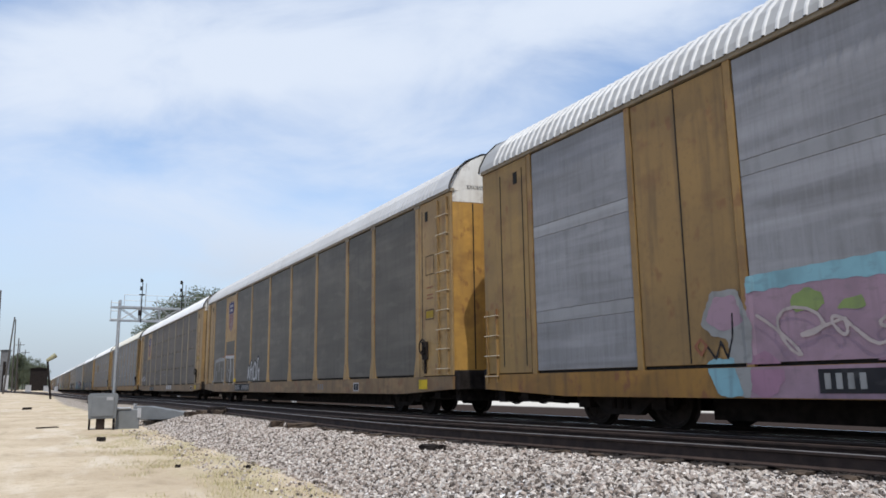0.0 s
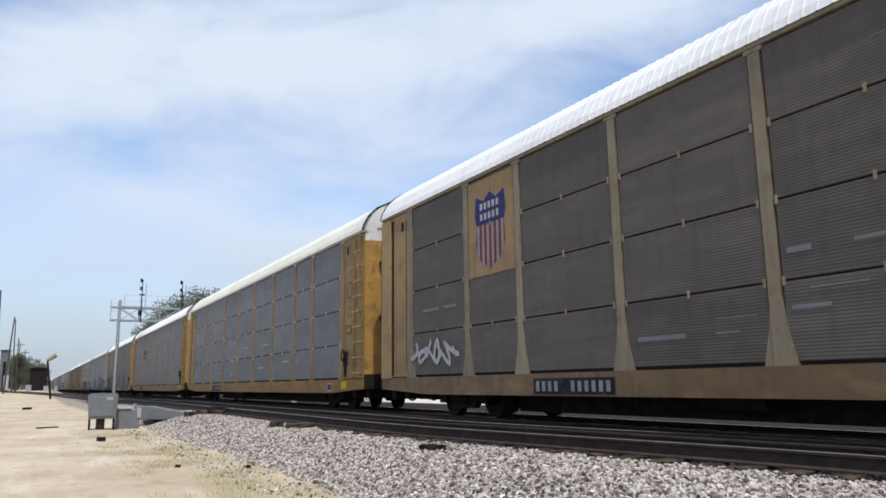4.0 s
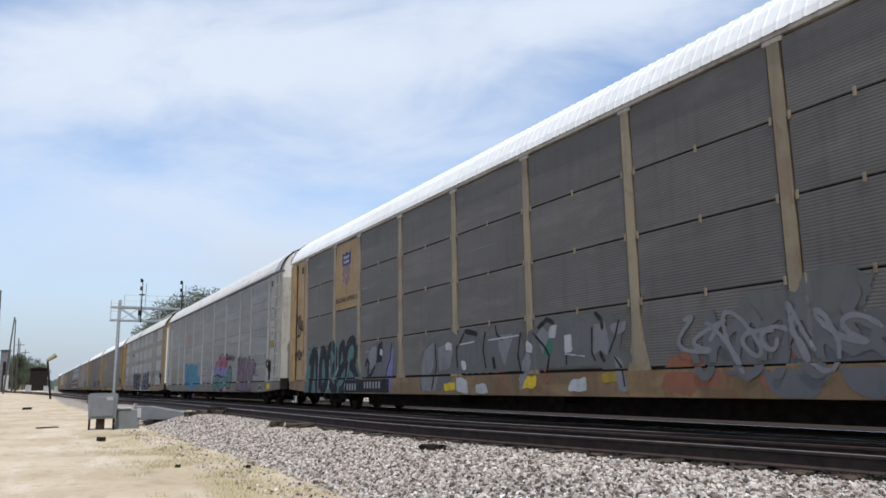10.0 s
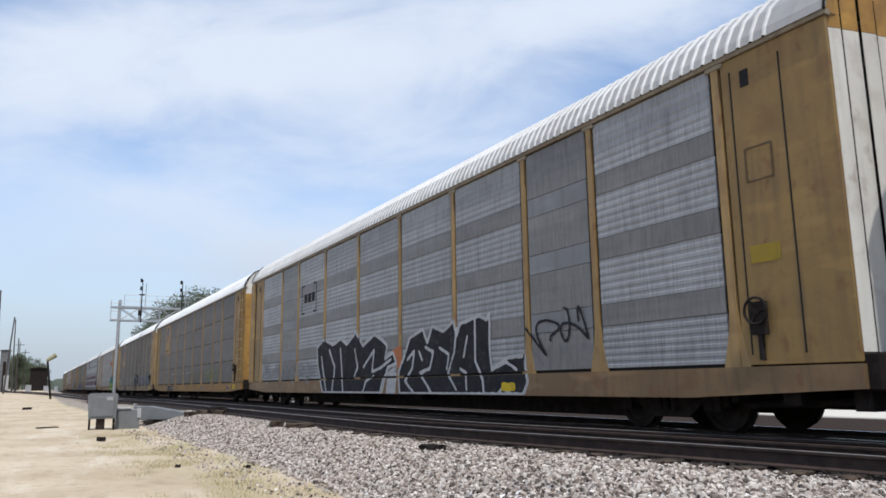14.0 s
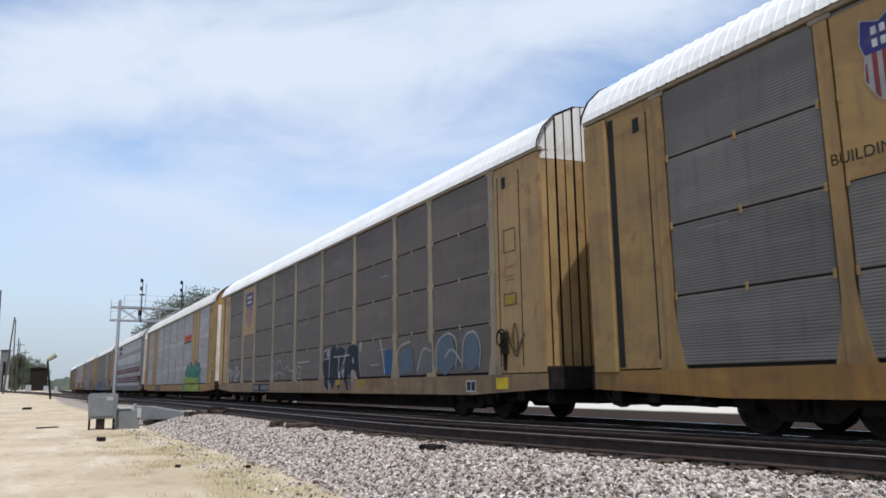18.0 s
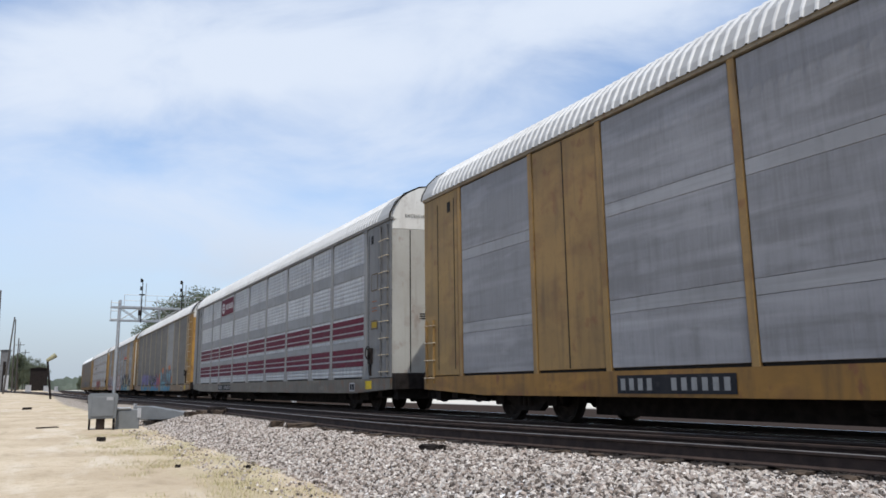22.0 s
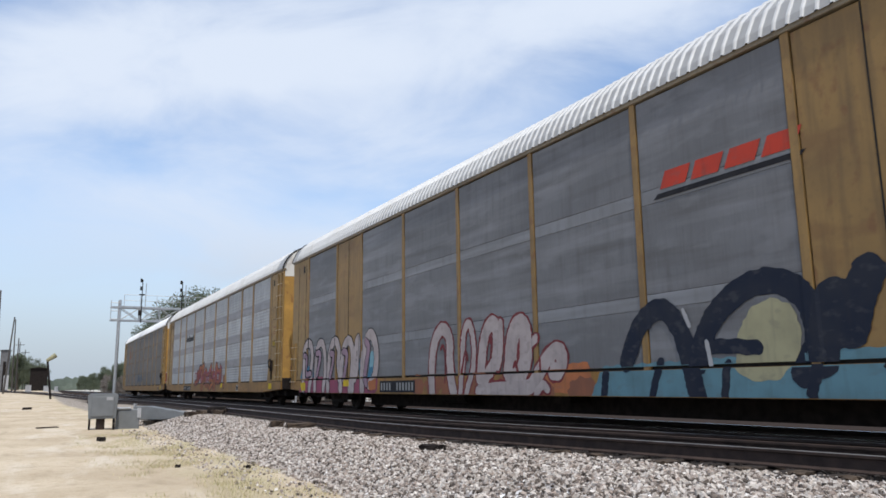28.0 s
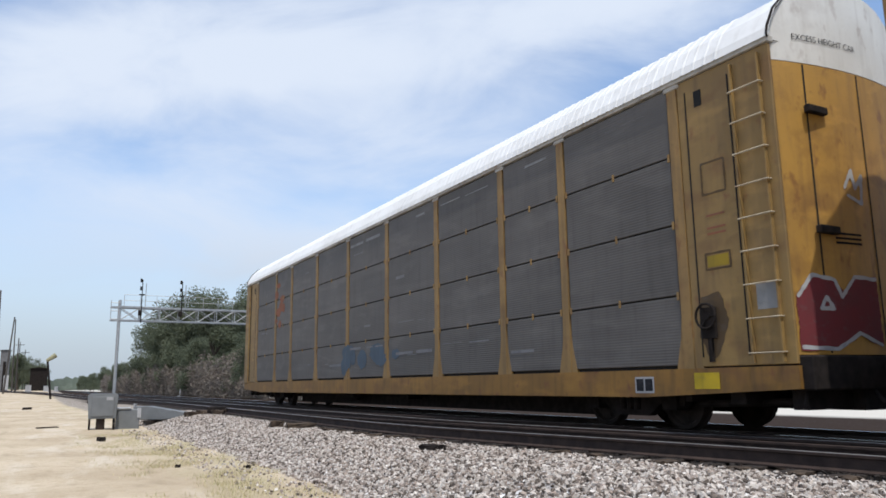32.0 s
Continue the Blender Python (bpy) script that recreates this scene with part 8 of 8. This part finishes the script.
def switch_machine():
    x, y = -28.6, 4.35
    t = thing("switch_machine", "gray switch machine with a sloping cover and rods", "switch machine", at=pose(x, y - 0.9, on_ground(x, y), 0, 0, 62))
    bm = bmesh.new()
    prism_into(bm, [(-0.2, 0.0), (2.3, 0.0), (2.3, 0.12), (0.3, 0.46), (-0.2, 0.46)], -0.28, 0.28)
    bmesh.ops.bevel(bm, geom=bm.edges[:], offset=0.02, segments=1, affect="EDGES")
    part("housing", bm, ALU, t)
    part("motor", beam(2.35, 3.0, -0.25, 0.25, 0.0, 0.42, 0.03), DARK, t, "black motor case")
    for dy in (-0.1, 0.15):
        bm = bmesh.new()
        tube_into(bm, (2.6, dy, 0.12), (3.3, dy + 2.0, 0.16), 0.03)
        part("throw_rod", bm, RUSTY, t)
    part("lamp_plate", beam(-0.26, -0.21, -0.12, 0.12, 0.30, 0.55, 0.01), INK["white"], t, "white marker plate")
    for k in range(3):
        part("tie", beam(0.3 + k * 0.9, 0.55 + k * 0.9, -0.6, 1.6, -0.12, -0.005, 0.01), TIE, t)


relay_cabinet()
switch_box()
switch_machine()


def signal_gantry():
    x, y0, y1 = -70.0, 6.15, 29.0
    g = on_ground(x, y0)
    t = thing("signal_gantry", "galvanised steel signal gantry spanning the tracks", "signal gantry", at=pose(x, 0, 0))
    zb, zt = 6.50, 7.62
    for y in (y0, y1):
        bm = bmesh.new()
        for dx in (-0.35, 0.35):
            tube_into(bm, (dx, y, ground_z(x, y) - 0.1), (dx, y, 8.25), 0.105, 12)
        part("mast", bm, STEEL, t)
    for dx in (-0.45, 0.45):
        for z in (zb, zt):
            part("chord", beam(dx - 0.05, dx + 0.05, y0 - 0.7, y1 + 0.3, z - 0.055, z + 0.055), STEEL, t)
        n = 14
        for k in range(n):
            a, b = y0 + (y1 - y0) * k / n, y0 + (y1 - y0) * (k + 1) / n
            bm = bmesh.new()
            tube_into(bm, (dx, a, zb), (dx, b, zt), 0.035)
            tube_into(bm, (dx, a, zt), (dx, b, zb), 0.035)
            tube_into(bm, (dx, b, zb), (dx, b, zt), 0.045)
            part("brace", bm, STEEL, t)
    part("walkway", beam(-0.45, 0.45, y0, y1, zt + 0.07, zt + 0.11), STEEL, t)
    bm = bmesh.new()
    for z in (zt + 0.6, zt + 1.1):
        tube_into(bm, (0.45, y0 + 0.3, z), (0.45, y0 + 9.6, z), 0.022)
    for k in range(8):
        y = y0 + 0.3 + k * 9.3 / 7
        tube_into(bm, (0.45, y, zt), (0.45, y, zt + 1.1), 0.024)
    part("handrail", bm, STEEL, t)
    bm = bmesh.new()
    for z in (7.0, 7.7, 8.4):
        tube_into(bm, (0.2, y0 - 0.7, z - 0.4), (0.2, y0, z - 0.4), 0.03)
    tube_into(bm, (0.2, y0 - 0.7, 6.6), (0.2, y0 - 0.7, 8.2), 0.03)
    part("ladder_cage", bm, STEEL, t)
    for y in (7.85, 11.2):
        bm = bmesh.new()
        tube_into(bm, (0.55, y, 6.3 if y < 8 else 6.9), (0.55, y, 10.1), 0.038, 10)
        box_into(bm, 0.35, 0.75, y - 0.22, y + 0.22, 8.75, 8.80)
        mast = part("signal_mast", bm, DARK, t, "black signal mast")
        for z in (10.0, 9.3):
            bm = bmesh.new()
            box_into(bm, 0.55, 0.70, y - 0.20, y - 0.05, z - 0.16, z + 0.16)
            for dz in (-0.1, 0.1):
                tube_into(bm, (0.70, y - 0.13, z + dz * 0.8), (0.84, y - 0.13, z + dz * 0.8 - 0.02), 0.055, 10)
            part("signal_head", bm, DARK, mast)
        bm = bmesh.new()
        for dx in (0.35, 0.55):
            tube_into(bm, (dx, y + 0.32, 7.7), (dx, y + 0.32, 9.8), 0.02)
        part("mast_ladder", bm, STEEL, mast)
        part("relay_box", beam(0.5, 0.72, y - 0.25, y + 0.05, 6.95, 7.4, 0.02), DARK, mast)


signal_gantry()


def marker_post(x, y, h, w=0.10):
    t = thing("marker_post", "white marker post beside the far rail", "post", "white marker posts", at=pose(x, y, on_ground(x, y)))
    bm = beam(-0.04, 0.04, -w / 2, w / 2, -0.1, h, 0.015)
    part("post", bm, INK["white"], t)
    part("base", beam(-0.12, 0.12, -w - 0.16, -w - 0.02, -0.05, 0.3, 0.02), INK["white"], t)


marker_post(-45.0, 14.2, 1.0)
marker_post(-88.0, 14.5, 1.0)

POLE_WOOD = plain("grey_pole_wood", (0.085, 0.075, 0.068), 0.85, vary=0.4, scale=5)


def utility_pole(x, y, h, lean=0.0, arm=True):
    t = thing("utility_pole", "dark wooden utility pole along the railway", "utility pole", "utility poles", at=pose(x, y, on_ground(x, y), lean, 0, 0))
    bm = bmesh.new()
    tube_into(bm, (0, 0, -0.3), (0, 0, h), 0.13, 10, 0.08)
    part("pole", bm, POLE_WOOD, t)
    if arm:
        part("crossarm", beam(-0.06, 0.06, -0.9, 0.9, h - 0.75, h - 0.62), POLE_WOOD, t)


for x, y, h, lean, arm in ((-88, -3.3, 10.9, 1.5, False), (-118, -3.4, 10.4, -3.0, False), (-140, -2.9, 11.6, 1.5, False), (-142, -2.4, 8.6, 1.0, False), (-190, -2.9, 10.5, 1.0, True), (-205, -2.1, 9.5, 0.0, True), (-240, -1.9, 8.0, 0.0, True)):
    utility_pole(x, y, h, lean, arm)


def shed(name, label, x, y, w, d, h, wall, roof):
    t = thing(name, label, "shed", at=pose(x, y, on_ground(x, y)))
    part("wall", beam(-d / 2, d / 2, -w / 2, w / 2, -0.1, h, 0.03), wall, t)
    bm = bmesh.new()
    va = [(-d / 2 - 0.2, -w / 2 - 0.2, h + 0.004), (-d / 2 - 0.2, w / 2 + 0.2, h + 0.004), (-d / 2 - 0.2, 0, h + w * 0.10)]
    A = [bm.verts.new(p) for p in va]
    B = [bm.verts.new((-p[0], p[1], p[2])) for p in va]
    bm.faces.new(A)
    bm.faces.new(B[::-1])
    for k in range(3):
        j = (k + 1) % 3
        bm.faces.new((A[j], A[k], B[k], B[j]))
    part("roof", bm, roof, t)
    part("door", beam(d / 2 + 0.002, d / 2 + 0.05, -w * 0.16, w * 0.16, 0.0, h * 0.72, 0.01), roof, t)


SHED_DARK = plain("black_steel", (0.027, 0.0215, 0.0195), 0.9, spec=0.15, vary=0.5)
SHED_GREY = plain("grey_painted_boards", (0.16, 0.16, 0.165), 0.7, vary=0.3, scale=2)
shed("equipment_shed", "small black equipment shed beside the track", -150, 0.85, 2.7, 3.0, 3.7, SHED_DARK, SHED_DARK)
shed("signal_hut", "gray signal hut at the foot of a pole", -160, -4.75, 1.5, 2.6, 7.2, SHED_GREY, SHED_DARK)
tagged(part("panel", beam(0, 0.03, -0.5, 0.3, 0, 2.6), INK["white"], bpy.data.objects["signal_hut"], "pale lower panel", at=pose(1.36, 0.55, 0.1)))


def white_box(x, y, w, h):
    t = thing("utility_box", "small white utility box beside the far shed", "utility box", "white utility boxes", at=pose(x, y, on_ground(x, y)))
    part("body", beam(-0.3, 0.3, -w / 2, w / 2, -0.1, h, 0.03), INK["white"], t)
    part("lid", beam(-0.34, 0.34, -w / 2 - 0.04, w / 2 + 0.04, h + 0.003, h + 0.07, 0.02), STEEL, t)


for x, y, w, h in ((-135.0, -0.55, 0.80, 0.95), (-135.5, 1.95, 0.75, 0.80), (-134.0, 3.30, 0.50, 0.70)):
    white_box(x, y, w, h)


def crossing_lamp():
    x, y = -82.0, 1.62
    t = thing("lamp_post", "leaning dark post with a yellowish lamp head", "lamp post", at=pose(x, y, on_ground(x, y), 8, 0, 0))
    bm = bmesh.new()
    tube_into(bm, (0, 0, -0.1), (0, 0, 3.7), 0.10, 10)
    part("post", bm, DARK, t)
    head = bmesh.new()
    tube_into(head, (0, -0.05, 3.70), (0.15, 0.75, 4.15), 0.16, 12, 0.24)
    part("lamp_head", head, INK["straw"], t, "dull yellow lamp head")


crossing_lamp()

# ---------------------------------------------------------------- trees
def thin_leaves(m):
    """Leaves let part of the light through."""
    nt = m.node_tree
    b, out = nt.nodes["Principled BSDF"], nt.nodes["Material Output"]
    tr, mx = nt.nodes.new("ShaderNodeBsdfTranslucent"), nt.nodes.new("ShaderNodeMixShader")
    nt.links.new(b.inputs["Base Color"].links[0].from_socket, tr.inputs["Color"])
    mx.inputs[0].default_value = 0.45
    nt.links.new(b.outputs[0], mx.inputs[1])
    nt.links.new(tr.outputs[0], mx.inputs[2])
    nt.links.new(mx.outputs[0], out.inputs["Surface"])
    return m


LEAF = thin_leaves(island_material("leaves", ((0.135, 0.155, 0.10), (0.155, 0.175, 0.115), (0.17, 0.19, 0.125), (0.145, 0.165, 0.11)), 0.8, (0.135, 0.155, 0.105)))
HEDGE = island_material("dark_hedge_leaves", ((0.030, 0.040, 0.018), (0.045, 0.055, 0.026), (0.06, 0.07, 0.035)), 0.85, (0.02, 0.025, 0.012))
# BRUSH: the brown haze hanging below the trees is put into the leaf colour
BRUSH = thin_leaves(island_material("haze_brown_brush_leaves", ((0.225, 0.19, 0.165), (0.25, 0.212, 0.18), (0.23, 0.20, 0.165), (0.265, 0.222, 0.19)), 0.9, (0.22, 0.19, 0.16)))
BARK = plain("bark", (0.10, 0.08, 0.062), 0.9, vary=0.4, scale=5)


def tree_meshes(seed, height, spread, leaves):
    rng = random.Random(seed)
    bm = bmesh.new()
    tips = []
    tube_into(bm, (0, 0, -0.3), (0.1, 0.05, height * 0.38), 0.022 * height, 8, 0.014 * height)
    base = Vector((0.1, 0.05, height * 0.36))
    for k in range(9):
        a = 2 * math.pi * k / 9 + rng.uniform(-0.4, 0.4)
        r, z = spread * rng.uniform(0.35, 0.95), height * rng.uniform(0.50, 0.92)
        tip = Vector((r * math.cos(a), r * math.sin(a), z))
        mid = base.lerp(tip, 0.5) + Vector((0, 0, height * 0.05))
        tube_into(bm, base, mid, 0.009 * height, 6, 0.006 * height)
        tube_into(bm, mid, tip, 0.006 * height, 5, 0.002 * height)
        tips += [tip, mid + Vector((rng.uniform(-1, 1), rng.uniform(-1, 1), rng.uniform(0, 1))) * spread * 0.3]
    tips += [Vector((0, 0, height * 0.93)), Vector((0, 0, height * 0.72))]
    for k in range(8):
        a = rng.uniform(0, 6.28)
        tips.append(Vector((spread * 0.8 * math.cos(a), spread * 0.8 * math.sin(a), height * rng.uniform(0.16, 0.45))))
    trunk = mesh_of(bm, "trunk", BARK)
    verts, faces = [], []
    for k in range(leaves):
        c = tips[rng.randrange(len(tips))]
        d = Vector((rng.gauss(0, 1), rng.gauss(0, 1), rng.gauss(0, 0.75)))
        p = c + d.normalized() * spread * 0.36 * rng.random() ** 0.45
        n = Euler((rng.uniform(-1.2, 1.2), rng.uniform(-1.2, 1.2), rng.uniform(0, 6.28))).to_matrix()
        s = rng.uniform(0.06, 0.16) * height / 14
        i = len(verts)
        for ex, ey in ((-1, -0.4), (0.1, -0.7), (1, 0.1), (0.2, 0.75), (-0.7, 0.5)):
            verts.append(p + n @ Vector((ex * s, ey * s, rng.uniform(-0.2, 0.2) * s)))
        faces.append((i, i + 1, i + 2, i + 3, i + 4))
    me = bpy.data.meshes.new("crown")
    me.from_pydata([tuple(v) for v in verts], [], faces)
    me.materials.append(LEAF)
    return trunk, me


TREES = [tree_meshes(40 + k, 14.0, 4.6, 17000) for k in range(4)]


def tree(x, y, h, kind, turn, label="broad-leaved tree in full green leaf", category="tree"):
    t = thing("tree", label, category, "trees beyond the tracks", at=pose(x, y, on_ground(x, y), 0, 0, turn))
    t.scale = (h / 14.0,) * 3
    trunk, crown = TREES[kind]
    part("trunk", trunk, None, t)
    part("crown", crown, None, t)


rng = random.Random(77)
for k in range(26):
    x = -92 - k * 4.0 + rng.uniform(-2, 2)
    far = min(1.0, max(0.0, (-x - 92) / 100))
    tree(x, 27 + rng.uniform(-4, 9), rng.uniform(15.5, 19.5) * (1 - 0.12 * far) * (0.72 if k < 6 else 1.0), k % 4, rng.uniform(0, 360))
for k in range(16):
    x = -80 - k * 9.0 + rng.uniform(-3, 3)
    tree(x, 22 + rng.uniform(-2, 2), rng.uniform(5.0, 8.5), (k + 1) % 4, rng.uniform(0, 360), "low leafy bush at the wood's edge", "bush")
for k in range(26):
    x = -205 - k * 14.0 + rng.uniform(-4, 4)
    tree(x, 25 + rng.uniform(-4, 8), rng.uniform(5.5, 9.5), k % 4, rng.uniform(0, 360), "distant low tree along the line", "tree")
for k in range(12):
    tree(-165 - k * 7 + rng.uniform(-3, 3), -3.5 + 0.55 * k + rng.uniform(-1.0, 1.0), rng.uniform(4.5, 8.0), k % 4, rng.uniform(0, 360), "green bush beside the sheds", "bush")


def brush(name, label, count, x0, x1, y0, y1, h, seed, mat):
    """Dense undergrowth along the far side of the line."""
    rng = np.random.RandomState(seed)
    verts, faces = [], []
    for k in range(count):
        x, y = x0 + (x1 - x0) * rng.rand(), y0 + (y1 - y0) * rng.rand()
        top = h * (0.6 + 0.5 * noise.noise(Vector((x * 0.12, y * 0.2, seed))) + 0.25 * noise.noise(Vector((x * 0.5, y * 0.5, seed))))
        p = Vector((x, y, -0.5 + top * rng.rand() ** 0.8))
        n = Euler((rng.uniform(-1.2, 1.2), rng.uniform(-1.2, 1.2), rng.uniform(0, 6.28))).to_matrix()
        s = rng.uniform(0.08, 0.20)
        i = len(verts)
        for ex, ey in ((-1, -0.4), (0.1, -0.7), (1, 0.1), (0.2, 0.75), (-0.7, 0.5)):
            verts.append(tuple(p + n @ Vector((ex * s, ey * s, 0))))
        faces.append((i, i + 1, i + 2, i + 3, i + 4))
    me = bpy.data.meshes.new(name)
    me.from_pydata(verts, [], faces)
    me.materials.append(mat)
    tagged(new(name, me), label, "undergrowth", kind="stuff")


# fills the gap below the crowns; its pale brown stands in for haze
brush("undergrowth", "undergrowth below the trees in the brown of airborne haze", 70000, -260, -52, 18.5, 24.0, 6.5, 3, BRUSH)
brush("hedge", "dark green hedge on the far side of the yard", 26000, -52, 60, 33.0, 36.0, 3.6, 4, HEDGE)


def far_woods():
    """A low, hazy line of woods round the horizon."""
    rng = random.Random(9)
    verts, faces = [], []
    for k in range(9000):
        a = rng.uniform(0, 2 * math.pi)
        d = rng.uniform(620, 900)
        z = rng.uniform(-1.5, 6.0) + 3.0 * noise.noise(Vector((math.cos(a) * 6, math.sin(a) * 6, 0)))
        s = rng.uniform(2.0, 5.0)
        c, sn = math.cos(a), math.sin(a)
        i = len(verts)
        for e, f in ((-1, -0.6), (0.4, -0.9), (1, 0.2), (0.1, 0.9), (-0.8, 0.5)):
            verts.append((d * c - sn * e * s, d * sn + c * e * s, z + f * s))
        faces.append((i, i + 1, i + 2, i + 3, i + 4))
    me = bpy.data.meshes.new("far_woods")
    me.from_pydata(verts, [], faces)
    me.materials.append(plain("hazy_foliage", (0.16, 0.19, 0.15), 0.9, vary=0.3, scale=0.1))
    tagged(new("far_woods", me), "hazy line of distant green woods on the horizon", "woods", kind="stuff")


far_woods()


# ---------------------------------------------------------------- movement
def motions():
    for n, car in TRAIN.items():
        walk(car, [(t, pose(car_x(n, t), MAIN_Y, 0)) for t in range(0, 33)])
    # the wheels roll without slipping
    for w, dx in WHEELSETS:
        rows = []
        for f in range(0, 32 * FPS + 1):
            t = f / FPS
            rows.append((t, pose(dx, 0, 0.42, 0, math.degrees((car_x(0, t) - car_x(0, 0.0)) / 0.42) % 360.0, 0)))
        walk(w, rows)


motions()
